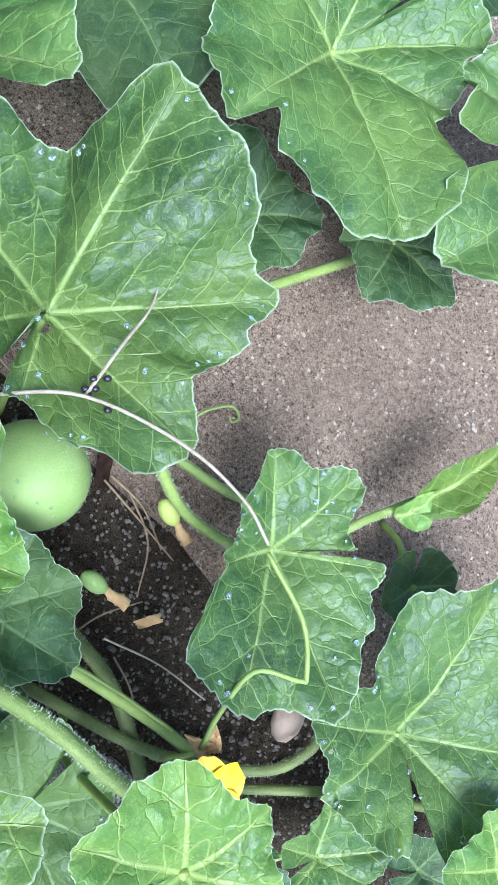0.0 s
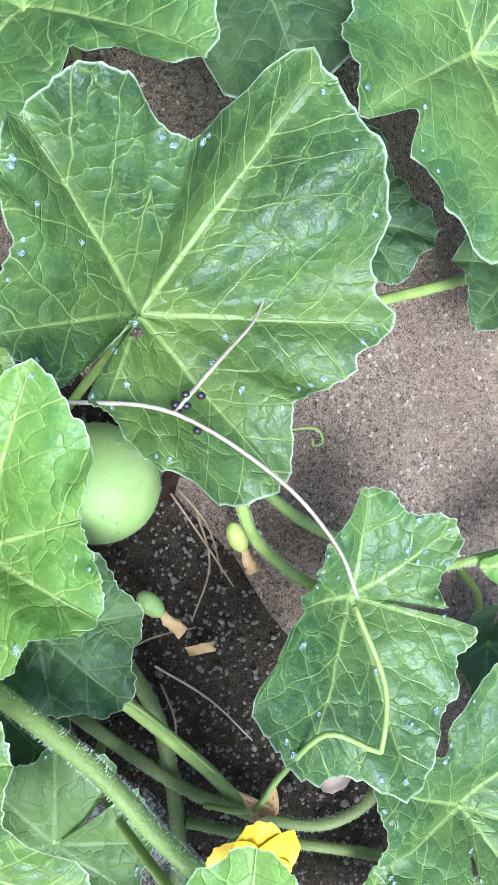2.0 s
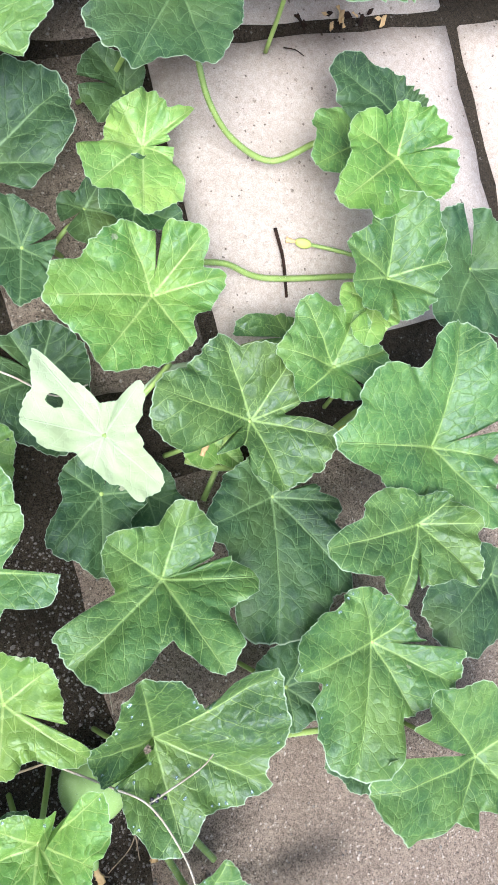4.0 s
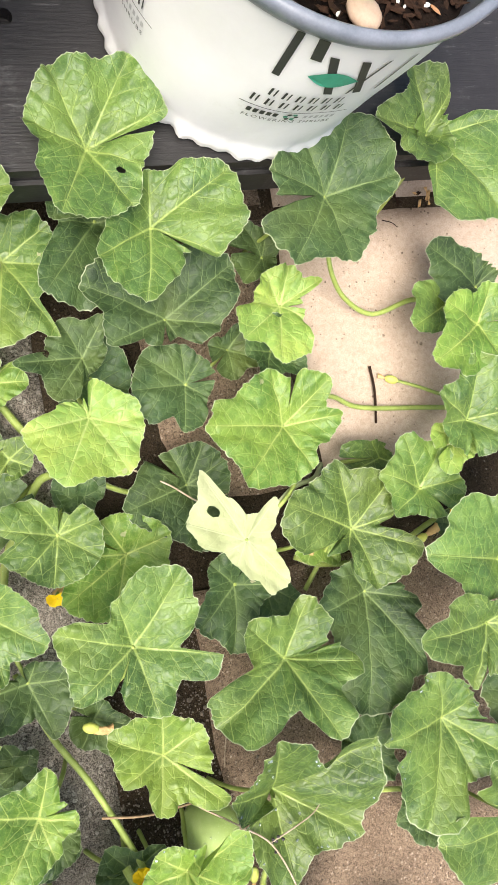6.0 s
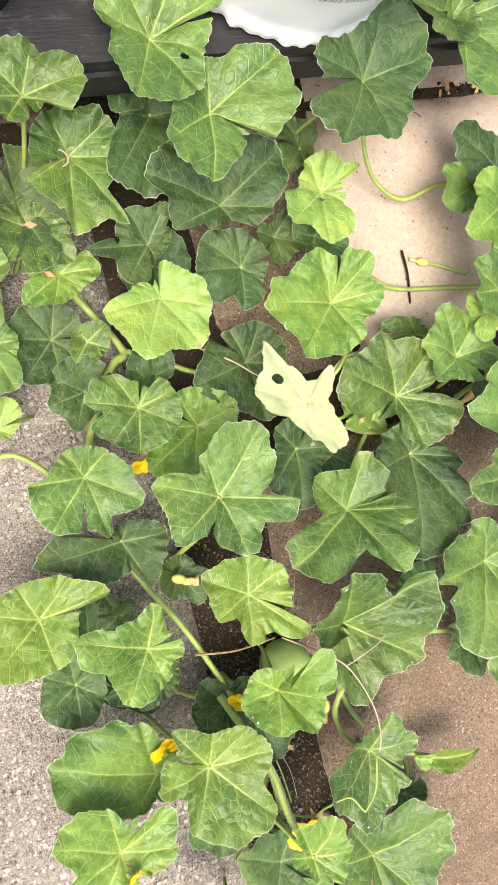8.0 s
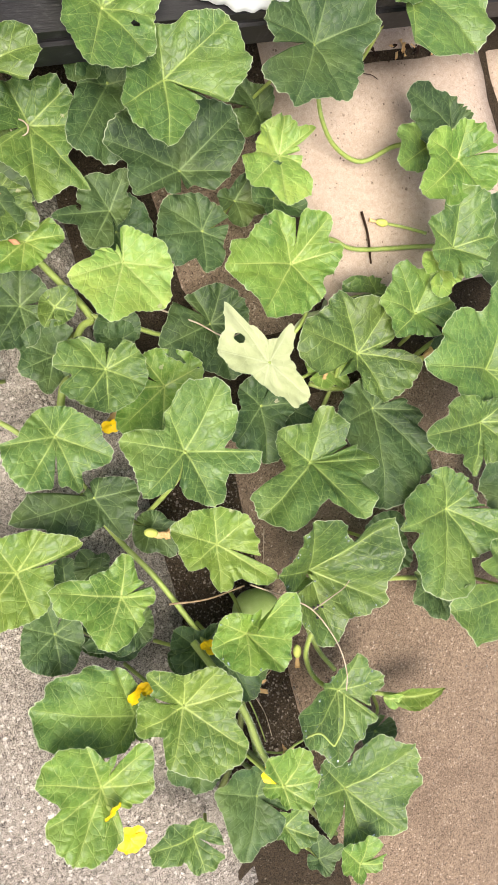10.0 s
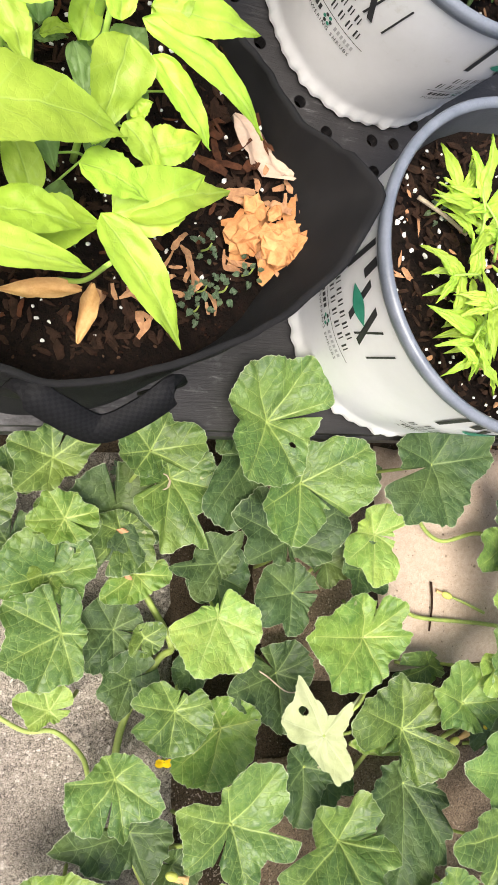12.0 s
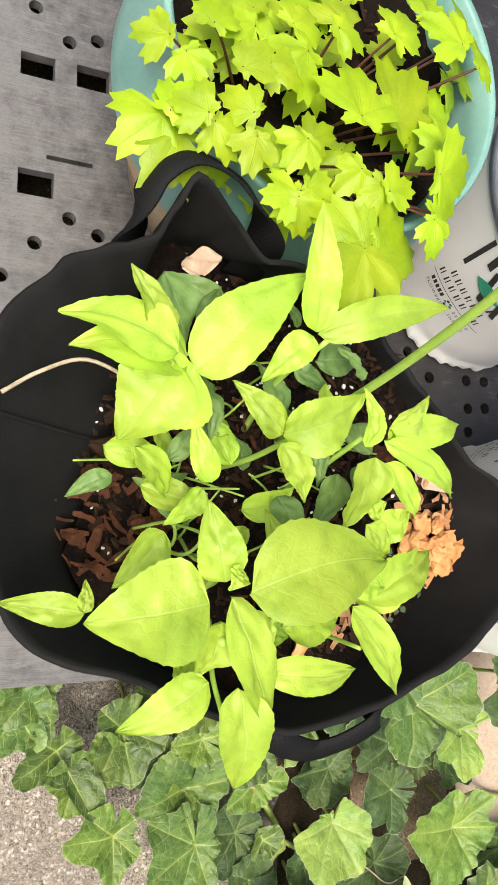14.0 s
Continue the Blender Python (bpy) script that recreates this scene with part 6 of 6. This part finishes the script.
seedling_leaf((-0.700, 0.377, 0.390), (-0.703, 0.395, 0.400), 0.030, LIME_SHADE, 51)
seedling_leaf((-0.823, 0.313, 0.424), (-0.877, 0.271, 0.418), 0.050, LIME, 52)
seedling_leaf((-0.819, 0.312, 0.428), (-0.822, 0.264, 0.412), 0.060, LIME, 53)


def sprout_stem(points, r0, r1, mat=None):
    return part("stem", tube([np.array(p) - np.array(SEED_AT) for p in points], r0, r1, 8), mat or STEM_LIME, seedlings)


sprout_stem([(-0.695, 0.235, 0.310), (-0.702, 0.215, 0.39), (-0.709, 0.205, 0.462)], 0.0032, 0.0024)
sprout_stem([(-0.70, 0.22, 0.40), (-0.69, 0.195, 0.43), (-0.680, 0.180, 0.452)], 0.0018, 0.0014)
sprout_stem([(-0.745, 0.315, 0.310), (-0.742, 0.322, 0.37), (-0.748, 0.327, 0.44)], 0.0024, 0.0018)
sprout_stem([(-0.80, 0.315, 0.310), (-0.81, 0.305, 0.36), (-0.808, 0.298, 0.425)], 0.0026, 0.0018)
sprout_stem([(-0.745, 0.36, 0.310), (-0.765, 0.375, 0.37), (-0.772, 0.392, 0.43)], 0.0026, 0.0018)
sprout_stem([(-0.69, 0.345, 0.310), (-0.700, 0.355, 0.37), (-0.712, 0.366, 0.43)], 0.0026, 0.0018)
sprout_stem([(-0.72, 0.375, 0.31), (-0.732, 0.387, 0.43), (-0.757, 0.382, 0.555), (-0.775, 0.388, 0.63)], 0.0034, 0.0024)
sprout_stem([(-0.64, 0.28, 0.310), (-0.625, 0.275, 0.36), (-0.618, 0.272, 0.42)], 0.0018, 0.0014)
sprout_stem([(-0.881, 0.2294, 0.385), (-0.8753, 0.2551, 0.385), (-0.8622, 0.28, 0.388), (-0.83, 0.29, 0.40)], 0.0014, 0.0012, DRY_STEM)
rs_ = random.Random(44)
for k in range(7):  # pale bent shoots at the foot of the tall seedling
    x, y = -0.722 + rs_.uniform(-0.03, 0.03), 0.262 + rs_.uniform(-0.03, 0.03)
    a = rs_.uniform(0, 6.28)
    c_, d_ = 0.016 * math.cos(a), 0.016 * math.sin(a)
    sprout_stem([(x, y, 0.314), (x + c_, y + d_, 0.350), (x + c_ - d_, y + d_ + c_, 0.362), (x - d_, y + c_, 0.330)], 0.0015, 0.0011)
for k in range(26):
    x, y = -0.735 + rs_.uniform(-0.07, 0.06), 0.315 + rs_.uniform(-0.06, 0.07)
    a = rs_.uniform(0, 6.28)
    L = rs_.uniform(0.02, 0.06)
    sprout_stem([(x, y, 0.314), (x + 0.4 * L * math.cos(a), y + 0.4 * L * math.sin(a), 0.34), (x + L * math.cos(a), y + L * math.sin(a), 0.345 + rs_.uniform(0, 0.03))], 0.0011, 0.0007)
# low filler leaves, two in three in the shade-darkened green
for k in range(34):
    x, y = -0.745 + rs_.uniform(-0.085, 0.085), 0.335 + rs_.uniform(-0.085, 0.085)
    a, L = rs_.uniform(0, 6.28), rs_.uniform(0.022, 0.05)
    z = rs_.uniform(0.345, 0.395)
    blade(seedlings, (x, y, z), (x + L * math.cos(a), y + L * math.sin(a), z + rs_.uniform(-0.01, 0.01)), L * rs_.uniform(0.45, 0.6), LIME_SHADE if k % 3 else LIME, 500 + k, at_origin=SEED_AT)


# ---- litter on the grow bag's soil ----
def bag_point(x, y, z):
    return (x - BAG[0], y - BAG[1], z - BAG[2])


def dry_leaf(at, turn, length, width, mat, name, label, seed, curl=0.5):
    rg = random.Random(seed)
    verts, faces, n, m = [], [], 10, 8
    for i in range(n + 1):
        s = i / n
        half = 0.5 * width * math.sin(math.pi * min(max(s, 0.03), 0.97)) ** 0.7
        for j in range(m + 1):
            f = j / m * 2 - 1
            verts.append((length * (s - 0.5), half * f * (1 + rg.uniform(-0.1, 0.1)), curl * half * f * f + 0.22 * width * math.sin(6 * s + seed) + 0.10 * width * math.sin(11 * s + 5 * f + seed) + rg.uniform(-0.06, 0.06) * width))
    for i in range(n):
        for j in range(m):
            a = i * (m + 1) + j
            faces.append((a, a + 1, a + m + 2, a + m + 1))
    return tagged(part(name, (verts, faces), mat, at=pose(*at, rg.uniform(-12, 12), rg.uniform(-12, 12), turn)), label, "litter")


TANLEAF = simple("tan_dead_leaf", [(0.3, (0.38, 0.20, 0.07)), (0.7, (0.62, 0.40, 0.18))], 70, 0.75, 0.0006, 400)
dry_leaf((-0.612, 0.455, 0.322), 6, 0.062, 0.026, PINKCHIP, "fallen_leaf", "pale pinkish dry leaf on potting soil", 1, 0.12)
dry_leaf((-0.588, 0.476, 0.322), 100, 0.026, 0.018, PINKCHIP, "fallen_leaf", "pale pinkish dry leaf on potting soil", 2, 0.12)
dry_leaf((-0.8600, 0.412, 0.336), 60, 0.030, 0.020, PINKCHIP, "fallen_leaf", "pale pinkish dry leaf on potting soil", 3, 0.2)
dry_leaf((-0.640, 0.262, 0.330), 50, 0.050, 0.013, TANLEAF, "dead_leaf", "shrivelled tan leaf hanging over potting soil", 4, 1.2)
dry_leaf((-0.612, 0.272, 0.330), 120, 0.042, 0.012, TANLEAF, "dead_leaf", "shrivelled tan leaf hanging over potting soil", 5, 1.2)
dry_leaf((-0.655, 0.300, 0.330), 80, 0.03, 0.013, TANLEAF, "dead_leaf", "shrivelled tan leaf hanging over potting soil", 6, 1.0)
dry_leaf((-0.800, 0.270, 0.330), 30, 0.05, 0.028, BARK, "dead_leaf", "dark brown curled dead leaf on potting soil", 7, 1.0)


def shard(r, long, wide):
    """A torn flat splinter of wood, bent and ragged at its ends."""
    n = 5
    top, low = [], []
    bend = r.uniform(-0.5, 0.5)
    for i in range(n + 1):
        x = -long + 2 * long * i / n + r.uniform(-0.12, 0.12) * long
        w = wide * (0.45 + 0.55 * math.sin(math.pi * (i + 0.4) / (n + 0.8))) * r.uniform(0.7, 1.15)
        z = bend * x * x / long + r.uniform(-0.06, 0.06) * wide
        top += [(x, -w, z), (x + r.uniform(-0.2, 0.2) * wide, w, z + r.uniform(-0.25, 0.25) * wide)]
    th = max(0.0006, 0.14 * wide)
    low = [(x, y * 0.9, z - th) for x, y, z in top]
    k = len(top)
    faces = []
    for i in range(n):
        a = 2 * i
        faces += [(a, a + 2, a + 3, a + 1), (k + a, k + a + 1, k + a + 3, k + a + 2), (a, k + a, k + a + 2, a + 2), (a + 1, a + 3, k + a + 3, k + a + 1)]
    faces += [(0, 1, k + 1, k), (k - 2, 2 * k - 2, 2 * k - 1, k - 1)]
    return top + low, faces


def wood_litter(c, spread, count, size, seed, mat, z=0.318, heap=0.012):
    r = random.Random(seed)
    for k in range(count):
        w, q = r.uniform(0, 6.283), spread * math.sqrt(r.random())
        s = size * r.uniform(0.45, 1)
        ob = part("wood_chip", shard(r, s, s * r.uniform(0.15, 0.5)), mat, smooth=False,
                  at=pose(c[0] + q * math.cos(w), c[1] + q * math.sin(w), z + heap * (1 - q / spread) * r.random(), r.uniform(-30, 30), r.uniform(-30, 30), r.uniform(0, 360)))
        tagged(ob, "splintered orange-brown wood chip on potting soil", "wood chip", "wood chips in the grow bag")


BARKRED = simple("red_brown_bark", [(0.3, (0.018, 0.008, 0.005)), (0.7, (0.105, 0.038, 0.018))], 120, 0.85, 0.0008, 400)
CHIP_LIGHT = simple("fresh_orange_chip", [(0.3, (0.36, 0.125, 0.035)), (0.7, (0.64, 0.33, 0.135))], 60, 0.8, 0.0010, 300)
BARKRED.node_tree.nodes["Principled BSDF"].inputs["Specular IOR Level"].default_value = 0.15
wood_litter((-0.563, 0.416), 0.030, 26, 0.017, 61, CHIP_LIGHT, heap=0.020)
rc_ = random.Random(71)
for k in range(12):
    a, q = rc_.uniform(0, 6.283), 0.022 * math.sqrt(rc_.random())
    s = rc_.uniform(0.008, 0.016)
    ob = part("wood_chunk", lump(rc_, s, s * 0.7, s * 0.45, 0.32, 7, 11), CHIP_LIGHT, smooth=False,
              at=pose(-0.566 + q * math.cos(a), 0.410 + q * math.sin(a), 0.322 + 0.010 * rc_.random(), rc_.uniform(-40, 40), rc_.uniform(-40, 40), rc_.uniform(0, 360)))
    tagged(ob, "ragged orange rotten wood chunk on potting soil", "wood chunk", "wood chunks in the grow bag")
wood_litter((-0.575, 0.42), 0.045, 22, 0.012, 62, CHIP)
wood_litter((-0.580, 0.350), 0.030, 18, 0.010, 63, CHIP)
wood_litter((-0.625, 0.440), 0.03, 16, 0.012, 64, BARKRED)
wood_litter((-0.700, 0.330), 0.12, 90, 0.0075, 68, BARKRED, z=0.316)
wood_litter((-0.770, 0.240), 0.045, 70, 0.011, 65, BARKRED, heap=0.02)
wood_litter((-0.600, 0.300), 0.03, 14, 0.011, 66, CHIP)
wood_litter((-0.84, 0.40), 0.03, 10, 0.010, 67, BARK)


# ---- weeds and the plants of the other pots ----
WEED = leafy("grey_green_weed", (0.055, 0.10, 0.05), (0.095, 0.155, 0.08), (0.14, 0.21, 0.11), (0.18, 0.23, 0.16), gloss=0.6, net=600, vein_w=0.0003)


def weed(at, seed, count=8, size=0.0062, bed="potting soil"):
    r = random.Random(seed)
    w = thing("weed_sprout", at, f"tiny grey-green weed sprout in {bed}", "weed", "small weeds")
    for k in range(count):
        a = 6.283 * k / count + r.uniform(-0.3, 0.3)
        q = size * r.uniform(0.3, 1.5)
        s = size * r.uniform(0.6, 1.1)
        b = (at[0] + q * math.cos(a), at[1] + q * math.sin(a), at[2] + r.uniform(0.003, 0.012))
        blade(w, b, (b[0] + s * math.cos(a), b[1] + s * math.sin(a), b[2] + r.uniform(-0.001, 0.003)), s * 0.8, WEED, 700 + seed * 20 + k, at_origin=at, point=0.2)
    part("stem", tube([(0, 0, -0.004), (0.002, 0.001, 0.004), (0.001, 0.003, 0.010)], 0.0009, 0.0006, 6), STEM, w)
    return w


weed((-0.562, 0.356, 0.318), 1)
weed((-0.558, 0.380, 0.318), 2)
weed((-0.590, 0.369, 0.318), 3)
weed((-0.566, 0.330, 0.318), 4)
weed((-0.572, 0.345, 0.318), 5)
weed((-0.487, 0.545, 0.315), 6, 6, 0.006)
weed((-0.482, 0.277, 0.012), 7, 14, 0.007, "a paving joint")
weed((-0.470, 0.268, 0.012), 8, 10, 0.006, "a paving joint")


def sprig(parent, origin, at, heading, reach, count, leaf_len, ratio, mat, seed, stem_mat=None):
    """A leafy shoot: a curved stem with pairs of leaves and a tuft at its end."""
    r = random.Random(seed)
    o = np.array(origin)
    base = np.array(at, float)
    d = np.array([math.cos(heading), math.sin(heading), 0.55])
    mid, end = base + d * reach * 0.5 + np.array([0, 0, 0.01]), base + d * reach
    part("stem", tube([base - o, mid - o, end - o], 0.0015, 0.0009, 6), stem_mat or STEM_LIME, parent)
    for k in range(count):
        s = 0.25 + 0.75 * k / max(1, count - 1)
        q = base + (end - base) * s
        a = heading + (1 if k % 2 else -1) * r.uniform(0.3, 2.2) * (1.1 - 0.4 * s) + r.uniform(-0.5, 0.5)
        L = leaf_len * r.uniform(0.65, 1.1)
        blade(parent, q, (q[0] + L * math.cos(a), q[1] + L * math.sin(a), q[2] + r.uniform(-0.012, 0.014)), L * ratio, mat, seed * 40 + k, at_origin=origin)


plant_a = thing("potted_seedling", (-0.40, 0.55, 0.31), "bushy lime-green plant with narrow leaves in a white pot", "plant")
for k, (x, y, z, h, reach) in enumerate((
    (-0.42, 0.535, 0.322, -2.2, 0.050), (-0.41, 0.52, 0.325, -1.5, 0.055), (-0.425, 0.55, 0.33, 3.0, 0.045), (-0.395, 0.545, 0.335, -0.6, 0.05), (-0.40, 0.53, 0.34, -1.9, 0.04),
    (-0.405, 0.56, 0.345, 1.5, 0.045), (-0.385, 0.53, 0.335, -1.0, 0.06), (-0.44, 0.53, 0.33, 2.5, 0.05), (-0.40, 0.50, 0.33, -1.4, 0.045), (-0.38, 0.57, 0.335, 0.4, 0.05), (-0.46, 0.545, 0.33, 2.9, 0.03))):
    sprig(plant_a, (-0.40, 0.55, 0.31), (x, y, z), h, reach, 9, 0.040, 0.28, LIME, 20 + k)
plant_b = thing("potted_seedling", (-0.65, 0.73, 0.31), "leafy mid-green plant with oval leaves in a white pot", "plant")
for k, (x, y, z, h, reach) in enumerate((
    (-0.69, 0.735, 0.33, 2.8, 0.04), (-0.68, 0.72, 0.335, -2.0, 0.045), (-0.66, 0.715, 0.33, -1.4, 0.045), (-0.70, 0.75, 0.335, 2.2, 0.05), (-0.64, 0.74, 0.34, 0.5, 0.05), (-0.67, 0.76, 0.34, 1.6, 0.05), (-0.655, 0.72, 0.335, -0.9, 0.05), (-0.62, 0.72, 0.33, -0.6, 0.05))):
    sprig(plant_b, (-0.65, 0.73, 0.31), (x, y, z), h, reach, 8, 0.034, 0.48, LIME_SHADE if k % 2 else LIME, 60 + k, STEM)

# stones and a twig on the potting mix of the white pot
for x, y, s in ((-0.331, 0.489, 0.013), (-0.345, 0.512, 0.012)):
    tagged(part("smooth_stone", lump(random.Random(int(s * 1000)), s, s * 0.8, s * 0.5, 0.04, 9, 16), PINKCHIP, at=(x, y, 0.318)), "smooth peach-coloured stone on potting mix", "stone", "stones in the pot")
tagged(part("dry_twig", tube([(-0.505, 0.538, 0.322), (-0.48, 0.545, 0.324), (-0.455, 0.552, 0.322)], 0.0020, 0.0016, 7), DRY_STEM), "short pale twig on potting mix", "twig")

chart_at = (-0.895, 0.565, 0.345)
chart = thing("golden_shrub", chart_at, "young shrub with bright chartreuse lobed leaves and dark stems", "shrub")
DARKSTEM = simple("dark_red_stem", [(0.3, (0.06, 0.02, 0.015)), (0.7, (0.14, 0.05, 0.03))], 60, 0.6)


def lobed_leaf(at, heading, size, seed):
    """A flat three-lobed leaf with coarse teeth, on a dark stalk."""
    r = random.Random(seed)
    rel = tuple(p - q for p, q in zip(at, chart_at))
    big = min(max(size, 0.025) * 1.0, 0.047)
    lobes = [(0, 1.0, 36), (r.uniform(50, 58), r.uniform(0.72, 0.92), 34), (-r.uniform(50, 58), r.uniform(0.72, 0.92), 34), (r.uniform(100, 115), r.uniform(0.30, 0.48), 30), (-r.uniform(100, 115), r.uniform(0.30, 0.48), 30)]
    cols, rings = 84, (0.12, 0.3, 0.5, 0.7, 0.86, 0.97, 1.0)
    verts, faces, vein_uv, rim_uv = [(0, 0, 0)], [], [(0, 0)], [(0, 0)]
    head, droop, fold, phase = math.radians(heading), r.uniform(0.1, 0.45), r.uniform(0.03, 0.16), r.uniform(0, 6.28)
    for t in rings:
        for k in range(cols):
            a = 360 * k / cols - 180
            reach = max([0.16] + [L * (1 - 0.60 * (abs(a - c) / w) ** 2.4) for c, L, w in lobes if abs(a - c) < w])
            tooth = 1 + (0.11 * (1 if k % 4 == 0 else -0.5 if k % 4 == 2 else 0.1) * max(0, (t - 0.8) / 0.2) if abs(a) < 130 else 0)
            q = big * reach * t * tooth
            w_ = math.radians(a)
            off = min(abs(math.radians(a - c)) for c, L, w in lobes)
            z = -droop * q * q / big + fold * q * min(off, 0.6) + 0.05 * q * math.sin(3 * w_ + phase) + 0.0016 * noise.noise((q * 130 * math.cos(w_), q * 130 * math.sin(w_), seed))
            verts.append((q * math.cos(w_ + head), q * math.sin(w_ + head), z))
            vein_uv.append((q * math.cos(min(off, 1.4)) / 0.1, q * math.sin(min(off, 1.4)) / 0.1))
            rim_uv.append((t * 0.99, 0))
    for k in range(cols):
        k2 = (k + 1) % cols
        faces.append((0, 1 + k, 1 + k2))
        for i in range(len(rings) - 1):
            faces.append((1 + i * cols + k, 1 + (i + 1) * cols + k, 1 + (i + 1) * cols + k2, 1 + i * cols + k2))
    out = math.atan2(rel[1] - 0.02, rel[0])
    lean = r.uniform(-5, 28)
    tip = Matrix.Rotation(math.radians(lean), 4, Vector((-math.sin(out), math.cos(out), 0)))
    ob = part("leaf", (verts, faces), CHARTREUSE, chart, at=Matrix.Translation(rel) @ tip, uv={"vein": vein_uv, "rim": rim_uv})
    b = tip.to_3x3().inverted() @ Vector((-rel[0] * 0.55, -rel[1] * 0.55, -rel[2] - 0.02))
    b = np.array(b)
    part("petiole", tube([np.zeros(3), b * 0.35 + np.array([0, 0, 0.006]), b], 0.0009, 0.0014, 6), DARKSTEM, ob, "dark reddish stalk")
    return ob


lobed_leaf((-0.980, 0.462, 0.407), -145, 0.022, 800)
lobed_leaf((-0.967, 0.467, 0.403), -21, 0.020, 801)
lobed_leaf((-0.969, 0.492, 0.412), 111, 0.021, 802)
lobed_leaf((-0.954, 0.524, 0.405), -112, 0.019, 803)
lobed_leaf((-0.941, 0.556, 0.402), 90, 0.028, 804)
lobed_leaf((-0.919, 0.541, 0.412), -92, 0.035, 805)
lobed_leaf((-0.916, 0.560, 0.428), 35, 0.019, 806)
lobed_leaf((-0.934, 0.478, 0.424), 90, 0.024, 807)
lobed_leaf((-0.862, 0.534, 0.423), 131, 0.061, 808)
lobed_leaf((-0.845, 0.573, 0.408), 101, 0.097, 811)
lobed_leaf((-0.829, 0.591, 0.403), 44, 0.051, 813)
lobed_leaf((-0.854, 0.690, 0.406), 92, 0.049, 814)
lobed_leaf((-0.852, 0.650, 0.428), -159, 0.035, 815)
lobed_leaf((-0.908, 0.462, 0.425), -171, 0.025, 816)
lobed_leaf((-0.896, 0.453, 0.424), -55, 0.025, 817)
lobed_leaf((-0.874, 0.484, 0.424), -79, 0.020, 818)
lobed_leaf((-0.876, 0.498, 0.406), 67, 0.026, 819)
lobed_leaf((-0.873, 0.467, 0.409), 161, 0.029, 820)
lobed_leaf((-0.816, 0.516, 0.419), -78, 0.029, 821)
lobed_leaf((-0.811, 0.514, 0.422), 66, 0.025, 822)
lobed_leaf((-0.800, 0.464, 0.426), 177, 0.034, 823)
lobed_leaf((-0.796, 0.463, 0.426), -60, 0.043, 824)
lobed_leaf((-0.783, 0.489, 0.403), 48, 0.045, 825)
lobed_leaf((-0.852, 0.453, 0.418), -124, 0.020, 826)
lobed_leaf((-0.850, 0.452, 0.420), -34, 0.020, 827)
lobed_leaf((-0.850, 0.465, 0.415), 30, 0.019, 828)
lobed_leaf((-0.944, 0.422, 0.405), -97, 0.036, 829)
lobed_leaf((-0.942, 0.421, 0.414), 96, 0.019, 830)
lobed_leaf((-0.929, 0.424, 0.403), -72, 0.040, 831)
lobed_leaf((-0.795, 0.555, 0.428), 56, 0.045, 832)
lobed_leaf((-0.775, 0.527, 0.426), -30, 0.019, 833)
lobed_leaf((-0.776, 0.540, 0.416), 69, 0.019, 834)
lobed_leaf((-0.801, 0.593, 0.409), -164, 0.028, 835)
lobed_leaf((-0.925, 0.433, 0.427), -158, 0.019, 836)
lobed_leaf((-0.920, 0.440, 0.417), -11, 0.019, 837)
lobed_leaf((-0.831, 0.653, 0.426), 90, 0.028, 838)
lobed_leaf((-0.889, 0.603, 0.425), 93, 0.033, 839)
lobed_leaf((-0.883, 0.653, 0.415), 132, 0.025, 840)
lobed_leaf((-0.928, 0.509, 0.412), 21, 0.020, 841)
lobed_leaf((-0.835, 0.510, 0.418), -89, 0.019, 842)
rg_ = random.Random(91)
for k in range(24):
    w, q = rg_.uniform(0, 6.283), 0.125 * math.sqrt(rg_.random())
    lobed_leaf((-0.895 + q * math.cos(w), 0.585 + q * math.sin(w), rg_.uniform(0.362, 0.385)), math.degrees(w) + rg_.uniform(-60, 60), rg_.uniform(0.028, 0.040), 900 + k)
